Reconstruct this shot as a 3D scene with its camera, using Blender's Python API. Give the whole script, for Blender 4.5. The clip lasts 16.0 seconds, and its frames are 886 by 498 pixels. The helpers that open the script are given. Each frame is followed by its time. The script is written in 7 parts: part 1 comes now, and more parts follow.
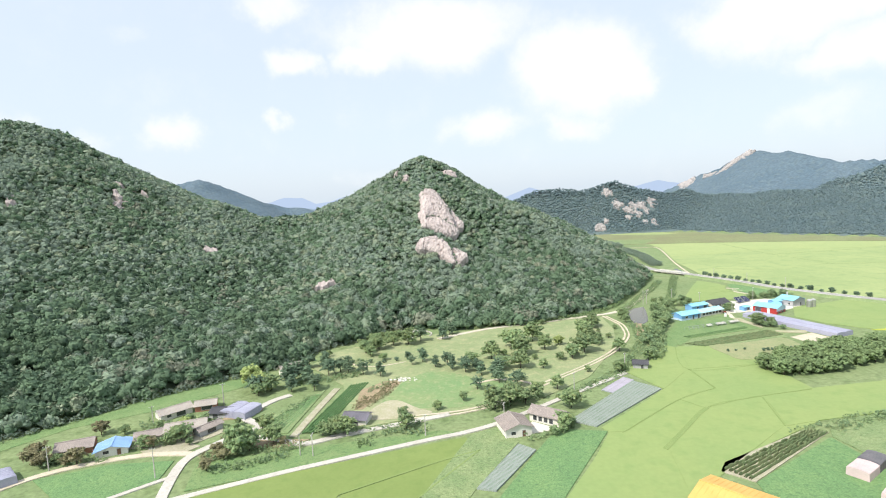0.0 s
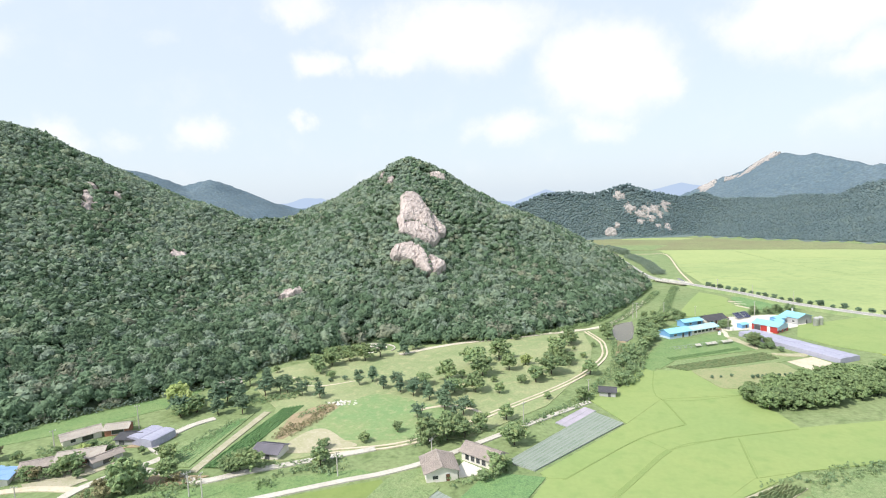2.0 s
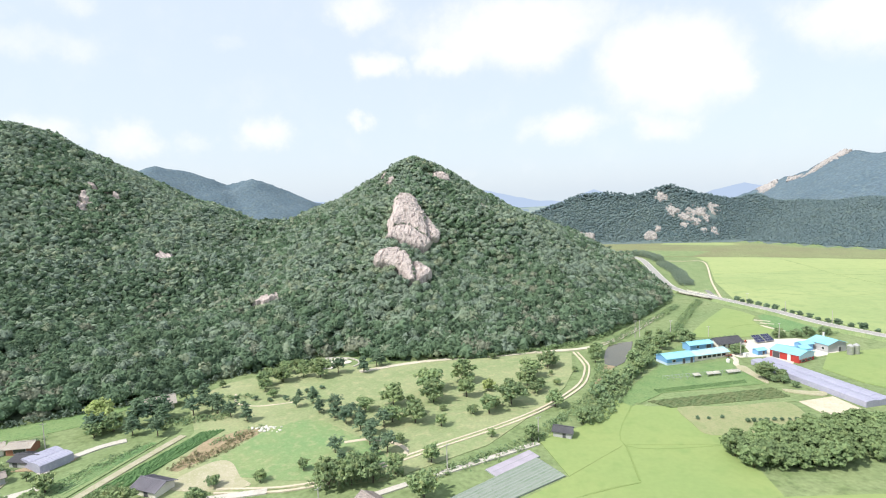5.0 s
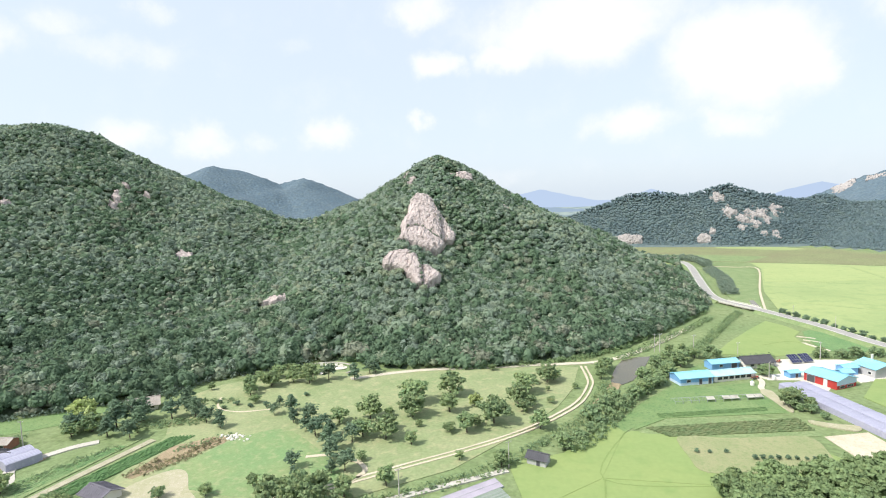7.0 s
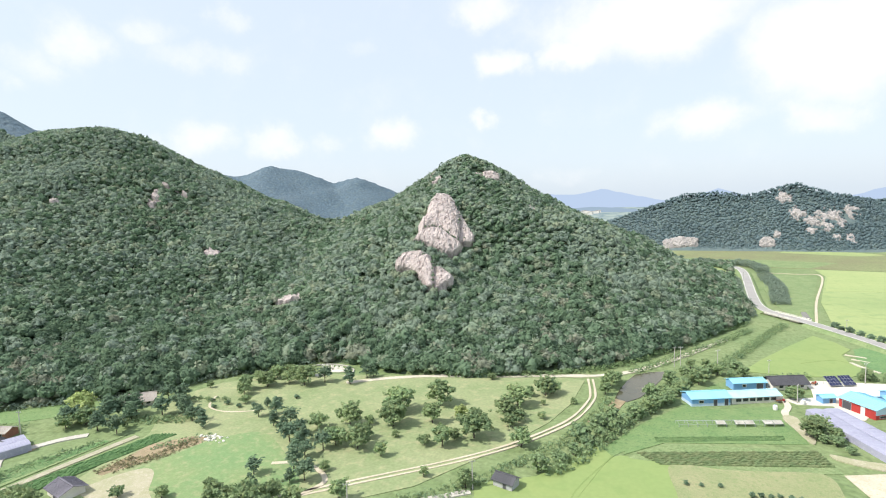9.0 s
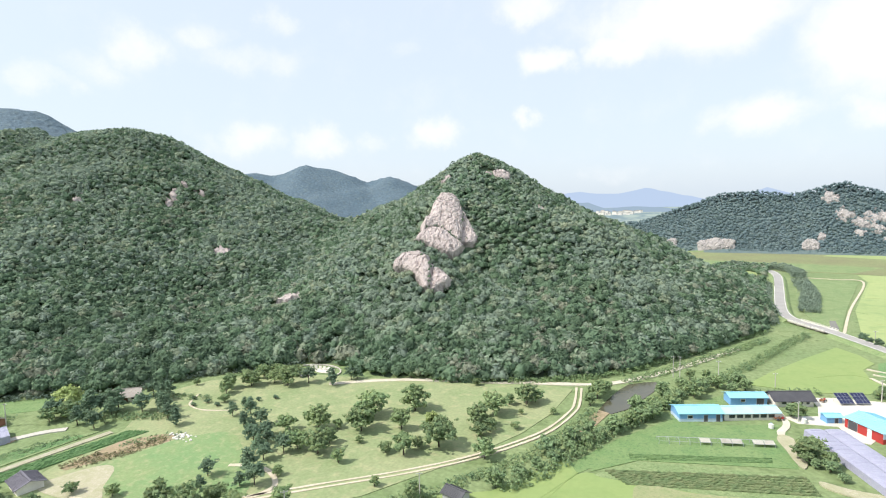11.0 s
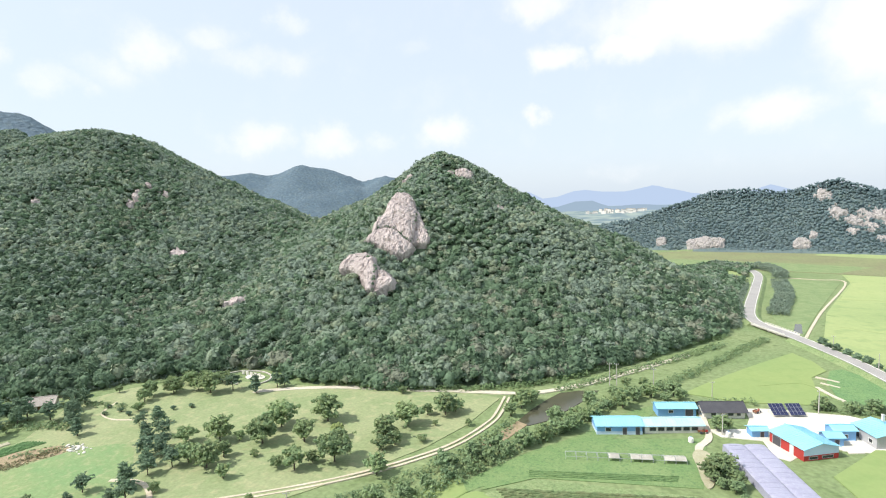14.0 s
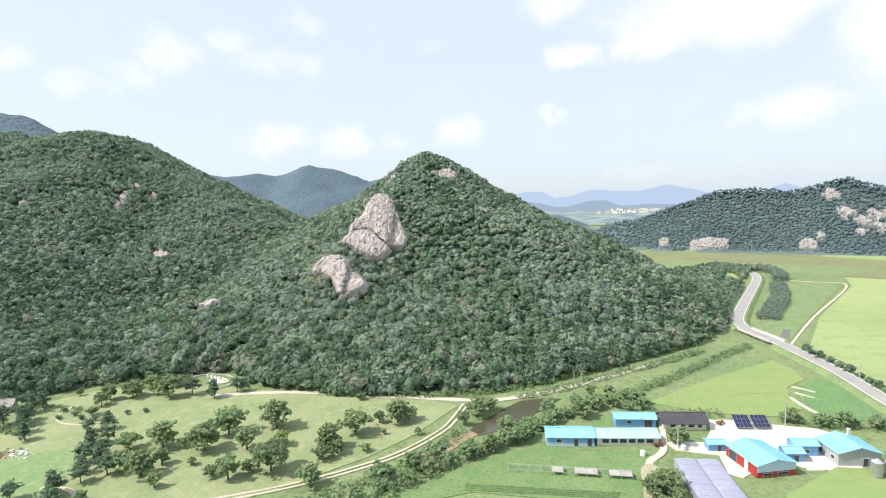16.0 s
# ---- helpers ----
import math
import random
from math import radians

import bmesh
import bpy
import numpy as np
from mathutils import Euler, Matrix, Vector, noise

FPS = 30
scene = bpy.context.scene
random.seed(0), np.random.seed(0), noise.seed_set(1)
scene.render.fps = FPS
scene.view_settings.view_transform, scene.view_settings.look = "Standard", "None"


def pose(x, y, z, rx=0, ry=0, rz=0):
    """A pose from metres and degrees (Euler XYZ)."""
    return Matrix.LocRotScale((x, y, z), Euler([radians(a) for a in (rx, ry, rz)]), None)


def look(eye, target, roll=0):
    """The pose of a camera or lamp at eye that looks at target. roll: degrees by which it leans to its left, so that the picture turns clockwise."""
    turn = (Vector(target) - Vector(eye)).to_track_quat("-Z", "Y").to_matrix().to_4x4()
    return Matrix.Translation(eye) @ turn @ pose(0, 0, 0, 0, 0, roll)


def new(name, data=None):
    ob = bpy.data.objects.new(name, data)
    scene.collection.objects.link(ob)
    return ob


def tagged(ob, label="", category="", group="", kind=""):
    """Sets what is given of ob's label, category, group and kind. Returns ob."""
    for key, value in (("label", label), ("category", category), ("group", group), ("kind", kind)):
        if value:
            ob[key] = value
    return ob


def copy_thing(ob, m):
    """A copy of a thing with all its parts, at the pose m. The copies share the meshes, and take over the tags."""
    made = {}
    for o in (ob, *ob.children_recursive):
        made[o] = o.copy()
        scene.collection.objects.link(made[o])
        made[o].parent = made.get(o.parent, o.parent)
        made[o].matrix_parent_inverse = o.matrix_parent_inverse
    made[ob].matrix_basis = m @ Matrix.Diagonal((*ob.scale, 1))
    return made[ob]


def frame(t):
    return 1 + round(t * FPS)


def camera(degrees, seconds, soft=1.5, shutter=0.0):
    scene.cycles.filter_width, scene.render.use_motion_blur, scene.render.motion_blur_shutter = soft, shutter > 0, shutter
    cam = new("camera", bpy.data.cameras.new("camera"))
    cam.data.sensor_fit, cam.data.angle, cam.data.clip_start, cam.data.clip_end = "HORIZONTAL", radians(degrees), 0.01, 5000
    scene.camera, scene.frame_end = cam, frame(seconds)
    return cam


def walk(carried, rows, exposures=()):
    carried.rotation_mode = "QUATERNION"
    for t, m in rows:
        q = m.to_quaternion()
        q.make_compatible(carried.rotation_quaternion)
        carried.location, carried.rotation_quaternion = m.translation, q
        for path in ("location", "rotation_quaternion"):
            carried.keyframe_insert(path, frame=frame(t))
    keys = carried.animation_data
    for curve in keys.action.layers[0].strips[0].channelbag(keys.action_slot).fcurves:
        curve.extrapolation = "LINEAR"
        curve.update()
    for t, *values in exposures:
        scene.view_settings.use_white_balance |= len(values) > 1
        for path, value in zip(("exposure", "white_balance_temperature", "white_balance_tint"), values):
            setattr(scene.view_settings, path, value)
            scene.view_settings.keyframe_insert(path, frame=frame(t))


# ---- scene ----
cam = camera(79.9, 16.0, soft=1.1)
ROWS = [
    (0.0, 2.22, -0.43, 74.62, 1.24, -5.75, 2.69),
    (0.5, 9.61, 5.57, 74.62, 1.35, -5.67, 2.52),
    (1.0, 16.87, 11.41, 74.66, 2.07, -5.61, 2.42),
    (1.5, 23.90, 16.98, 74.73, 2.82, -5.55, 2.37),
    (2.0, 30.67, 22.30, 74.81, 3.66, -5.53, 2.29),
    (2.5, 37.22, 27.37, 74.90, 4.41, -5.51, 2.22),
    (3.0, 43.62, 32.26, 74.99, 5.13, -5.48, 2.19),
    (3.5, 49.91, 37.01, 75.07, 5.97, -5.46, 2.12),
    (4.0, 56.06, 41.64, 75.15, 6.90, -5.45, 2.09),
    (6.5, 85.86, 63.81, 75.70, 14.25, -5.35, 1.82),
    (7.0, 91.78, 68.14, 75.75, 15.73, -5.34, 1.79),
    (7.5, 97.65, 72.40, 75.77, 17.32, -5.33, 1.76),
    (8.0, 103.37, 76.61, 75.78, 19.08, -5.29, 1.69),
    (8.5, 108.86, 80.74, 75.77, 20.75, -5.26, 1.62),
    (9.0, 114.01, 84.69, 75.75, 22.34, -5.24, 1.60),
    (11.5, 137.60, 103.55, 75.49, 27.18, -5.26, 1.53),
    (12.0, 142.01, 107.32, 75.46, 27.20, -5.28, 1.59),
    (12.5, 146.32, 111.15, 75.44, 27.16, -5.30, 1.61),
    (13.0, 150.65, 114.97, 75.44, 27.20, -5.34, 1.67),
    (13.5, 154.93, 118.83, 75.45, 27.54, -5.35, 1.70),
    (14.0, 159.13, 122.69, 75.46, 27.93, -5.36, 1.77),
    (14.5, 163.29, 126.53, 75.48, 28.29, -5.37, 1.80),
    (15.0, 167.39, 130.34, 75.51, 28.60, -5.38, 1.82),
    (15.5, 171.46, 134.04, 75.53, 29.01, -5.37, 1.83),
    (16.0, 175.54, 137.70, 75.58, 29.58, -5.35, 1.87),
]

walk(cam, [(t, pose(x, y, z, 0, 0, yaw) @ pose(0, 0, 0, 90 + pitch, 0, 0) @ pose(0, 0, 0, 0, 0, -roll)) for t, x, y, z, yaw, pitch, roll in ROWS])
scene.view_settings.exposure = 0.35

# ---- light ----
SUN_EL, SUN_DIR = 50.0, (-0.77, -0.64)
sun = new("sun", bpy.data.lights.new("sun", "SUN"))
sun.data.energy, sun.data.angle, sun.data.color = 4.2, radians(0.53), (1.0, 0.95, 0.87)
_c = math.cos(radians(SUN_EL))
sun.matrix_world = look((0, 0, 400), (-SUN_DIR[0] * _c * 100, -SUN_DIR[1] * _c * 100, 400 - 100 * math.sin(radians(SUN_EL))))


def direction(azimuth, height):
    """A unit vector: degrees to the right of +y, degrees above the horizon."""
    a, h = radians(azimuth), radians(height)
    return (math.sin(a) * math.cos(h), math.cos(a) * math.cos(h), math.sin(h))


def build_world():
    world = bpy.data.worlds.new("sky")
    scene.world = world
    world.use_nodes = True
    nt = world.node_tree
    nt.nodes.clear()
    N, L = nt.nodes.new, nt.links.new
    out, bg = N("ShaderNodeOutputWorld"), N("ShaderNodeBackground")
    bg.inputs["Strength"].default_value = 0.112
    L(bg.outputs[0], out.inputs[0])
    sky = N("ShaderNodeTexSky")
    sky.sky_type, sky.sun_disc = "NISHITA", False
    sky.sun_elevation, sky.sun_rotation = radians(SUN_EL), math.atan2(SUN_DIR[0], SUN_DIR[1])
    sky.air_density, sky.dust_density, sky.ozone_density = 1.0, 2.0, 1.0
    co = N("ShaderNodeTexCoord")
    # ragged edges for the clouds
    rag = N("ShaderNodeTexNoise")
    rag.inputs["Scale"].default_value, rag.inputs["Detail"].default_value, rag.inputs["Roughness"].default_value = 6.0, 8.0, 0.6
    L(co.outputs["Generated"], rag.inputs["Vector"])
    shift = N("ShaderNodeVectorMath")
    shift.operation = "MULTIPLY_ADD"
    L(rag.outputs["Color"], shift.inputs[0])
    shift.inputs[1].default_value = (0.2, 0.2, 0.11)
    L(co.outputs["Generated"], shift.inputs[2])
    total = None
    for az, el, wide, tall, dense in CLOUDS:
        d = direction(az, el)
        off = N("ShaderNodeVectorMath")
        off.operation = "SUBTRACT"
        L(shift.outputs[0], off.inputs[0])
        off.inputs[1].default_value = (d[0] + 0.1, d[1] + 0.1, d[2] + 0.055)
        sc = N("ShaderNodeVectorMath")
        sc.operation = "MULTIPLY"
        L(off.outputs[0], sc.inputs[0])
        sc.inputs[1].default_value = (1 / wide, 1 / wide, 1 / tall)
        ln = N("ShaderNodeVectorMath")
        ln.operation = "LENGTH"
        L(sc.outputs[0], ln.inputs[0])
        mr = N("ShaderNodeMapRange")
        mr.interpolation_type = "SMOOTHSTEP"
        mr.inputs["From Min"].default_value, mr.inputs["From Max"].default_value = 1.3, 0.3
        mr.inputs["To Min"].default_value, mr.inputs["To Max"].default_value = 0.0, dense
        L(ln.outputs["Value"], mr.inputs["Value"])
        if total is None:
            total = mr.outputs[0]
        else:
            m = N("ShaderNodeMath")
            m.operation = "MAXIMUM"
            L(total, m.inputs[0])
            L(mr.outputs[0], m.inputs[1])
            total = m.outputs[0]
    frag = N("ShaderNodeTexNoise")
    frag.inputs["Scale"].default_value, frag.inputs["Detail"].default_value, frag.inputs["Roughness"].default_value = 11.0, 8.0, 0.62
    L(co.outputs["Generated"], frag.inputs["Vector"])
    add = N("ShaderNodeMath")
    add.operation = "MULTIPLY_ADD"
    L(frag.outputs["Fac"], add.inputs[0])
    add.inputs[1].default_value = 1.15
    L(total, add.inputs[2])
    fade = N("ShaderNodeMapRange")
    fade.interpolation_type = "SMOOTHSTEP"
    fade.inputs["From Min"].default_value, fade.inputs["From Max"].default_value = 0.52, 1.72
    L(add.outputs[0], fade.inputs["Value"])
    total = fade.outputs[0]
    # a thin bright veil over the whole summer sky
    veil = N("ShaderNodeMix")
    veil.data_type = "RGBA"
    veil.inputs["Factor"].default_value = VEIL
    L(sky.outputs[0], veil.inputs["A"])
    veil.inputs["B"].default_value = VEIL_COLOUR
    mix = N("ShaderNodeMix")
    mix.data_type = "RGBA"
    L(total, mix.inputs["Factor"])
    L(veil.outputs["Result"], mix.inputs["A"])
    mix.inputs["B"].default_value = CLOUD_COLOUR
    L(mix.outputs["Result"], bg.inputs["Color"])


VEIL, VEIL_COLOUR, CLOUD_COLOUR = 0.74, (6.5, 7.3, 8.15, 1), (7.5, 7.55, 7.6, 1)
CLOUDS = [
    (-1.6, 16.6, 0.197, 0.064, 1.0),
    (-8.6, 14.8, 0.073, 0.031, 0.9),
    (13.5, 12.1, 0.125, 0.099, 1),
    (16.9, 10.2, 0.062, 0.052, 0.9),
    (3.1, 7.0, 0.078, 0.037, 0.85),
    (12.5, 6.5, 0.062, 0.031, 0.7),
    (-15.2, 14.2, 0.057, 0.031, 0.85),
    (-27.6, 7.0, 0.057, 0.035, 0.8),
    (-39.8, 6.5, 0.054, 0.035, 0.75),
    (-45.8, 6.4, 0.062, 0.031, 0.65),
    (-34.2, 6.4, 0.042, 0.021, 0.5),
    (-56.0, 14.6, 0.073, 0.042, 0.7),
    (-49.8, 15.8, 0.047, 0.026, 0.45),
    (-43.6, 17.8, 0.042, 0.031, 0.6),
]
CLOUDS += [
    (-46.6, 13.9, 0.093, 0.027, 0.5),
    (-59.7, 12.1, 0.062, 0.027, 0.45),
    (-17.2, 19.0, 0.073, 0.029, 0.75),
    (35.1, 14.1, 0.135, 0.052, 1),
    (37.1, 10.4, 0.093, 0.047, 0.95),
    (33.7, 5.9, 0.093, 0.036, 0.5),
    (29.0, 14.0, 0.104, 0.062, 1),
    (-16.1, 8.2, 0.031, 0.019, 0.7),
    (-67.5, 12.7, 0.036, 0.027, 0.6),
    (-63.8, 10.7, 0.047, 0.023, 0.6),
    (-30.2, 16.2, 0.042, 0.019, 0.3),
    (-9.2, 2.9, 0.062, 0.023, 0.35),
]
build_world()


# ---- materials ----
def material(name, base, second=None, scale=1.0, rough=0.8, metal=0.0, third=None, fine=0.0, bump=0.0, bump_scale=None, island=0.0, rand=0.0, spec=0.3, stretch=None, wave=None, thin=0.0, streak=None, grain=None):
    """base and second are mixed by coarse noise, third by a finer one; island and rand vary the value from piece to piece."""
    m = bpy.data.materials.new(name)
    m.use_nodes = True
    nt = m.node_tree
    N, L = nt.nodes.new, nt.links.new
    p = nt.nodes["Principled BSDF"]
    p.inputs["Roughness"].default_value, p.inputs["Metallic"].default_value, p.inputs["Specular IOR Level"].default_value = rough, metal, spec
    p.inputs["Base Color"].default_value = (*base, 1)
    co = N("ShaderNodeNewGeometry")
    pos = co.outputs["Position"]
    if stretch:
        mp = N("ShaderNodeMapping")
        mp.inputs["Rotation"].default_value[2] = stretch[2]
        mp.inputs["Scale"].default_value = (stretch[0], stretch[1], 1)
        L(pos, mp.inputs["Vector"])
        pos = mp.outputs[0]

    def noise_at(s, detail=4.0):
        n = N("ShaderNodeTexNoise")
        n.inputs["Scale"].default_value, n.inputs["Detail"].default_value = s, detail
        L(pos, n.inputs["Vector"])
        return n

    def mixed(a, b, f, lo=0.35, hi=0.65):
        mr = N("ShaderNodeMapRange")
        mr.inputs["From Min"].default_value, mr.inputs["From Max"].default_value = lo, hi
        L(f, mr.inputs["Value"])
        mx = N("ShaderNodeMix")
        mx.data_type = "RGBA"
        L(mr.outputs[0], mx.inputs["Factor"])
        for socket, v in (("A", a), ("B", b)):
            if isinstance(v, tuple):
                mx.inputs[socket].default_value = (*v, 1)
            else:
                L(v, mx.inputs[socket])
        return mx.outputs["Result"]

    col = base
    if second:
        col = mixed(base, second, noise_at(1 / scale).outputs["Fac"])
    if third:
        col = mixed(col, third, noise_at(6.3 / scale, 6.0).outputs["Fac"], 0.5, 0.75)
    if wave:
        w = N("ShaderNodeTexWave")
        w.inputs["Scale"].default_value, w.inputs["Distortion"].default_value, w.inputs["Detail"].default_value = wave[0], 1.0, 2.0
        mp = N("ShaderNodeMapping")
        mp.inputs["Rotation"].default_value[2] = wave[1]
        g = N("ShaderNodeNewGeometry")
        L(g.outputs["Position"], mp.inputs["Vector"])
        L(mp.outputs[0], w.inputs["Vector"])
        col = mixed(col, wave[2], w.outputs["Fac"], 0.3, 0.9)
    if streak:
        g, mp, n = N("ShaderNodeNewGeometry"), N("ShaderNodeMapping"), N("ShaderNodeTexNoise")
        mp.inputs["Scale"].default_value = (0.55, 0.55, 0.09)
        n.inputs["Scale"].default_value, n.inputs["Detail"].default_value = 1.0, 6.0
        L(g.outputs["Position"], mp.inputs["Vector"])
        L(mp.outputs[0], n.inputs["Vector"])
        col = mixed(col, streak, n.outputs["Fac"], 0.5, 0.68)
    value = []
    if fine:
        n = noise_at((grain or 23.0 / scale), 3.0)
        value.append((n.outputs["Fac"], fine, 0.3, 0.7))
    if island:
        value.append((co.outputs["Random Per Island"], island, 0.0, 1.0))
    if rand:
        o = N("ShaderNodeObjectInfo")
        value.append((o.outputs["Random"], rand, 0.0, 1.0))
    for f, amount, lo, hi in value:
        mr = N("ShaderNodeMapRange")
        mr.inputs["From Min"].default_value, mr.inputs["From Max"].default_value = lo, hi
        mr.inputs["To Min"].default_value, mr.inputs["To Max"].default_value = 1 - amount, 1 + amount
        L(f, mr.inputs["Value"])
        hs = N("ShaderNodeHueSaturation")
        L(mr.outputs[0], hs.inputs["Value"])
        if isinstance(col, tuple):
            hs.inputs["Color"].default_value = (*col, 1)
        else:
            L(col, hs.inputs["Color"])
        col = hs.outputs[0]
    if not isinstance(col, tuple):
        L(col, p.inputs["Base Color"])
    if thin:
        # leaves let some light through
        out = nt.nodes["Material Output"]
        tr, mx = N("ShaderNodeBsdfTranslucent"), N("ShaderNodeMixShader")
        mx.inputs[0].default_value = thin
        if isinstance(col, tuple):
            tr.inputs["Color"].default_value = (*col, 1)
        else:
            L(col, tr.inputs["Color"])
        L(p.outputs[0], mx.inputs[1])
        L(tr.outputs[0], mx.inputs[2])
        L(mx.outputs[0], out.inputs["Surface"])
    if bump:
        b = N("ShaderNodeBump")
        b.inputs["Strength"].default_value, b.inputs["Distance"].default_value = 0.9, bump
        L(noise_at(1 / (bump_scale or scale), 6.0).outputs["Fac"], b.inputs["Height"])
        L(b.outputs[0], p.inputs["Normal"])
    return m


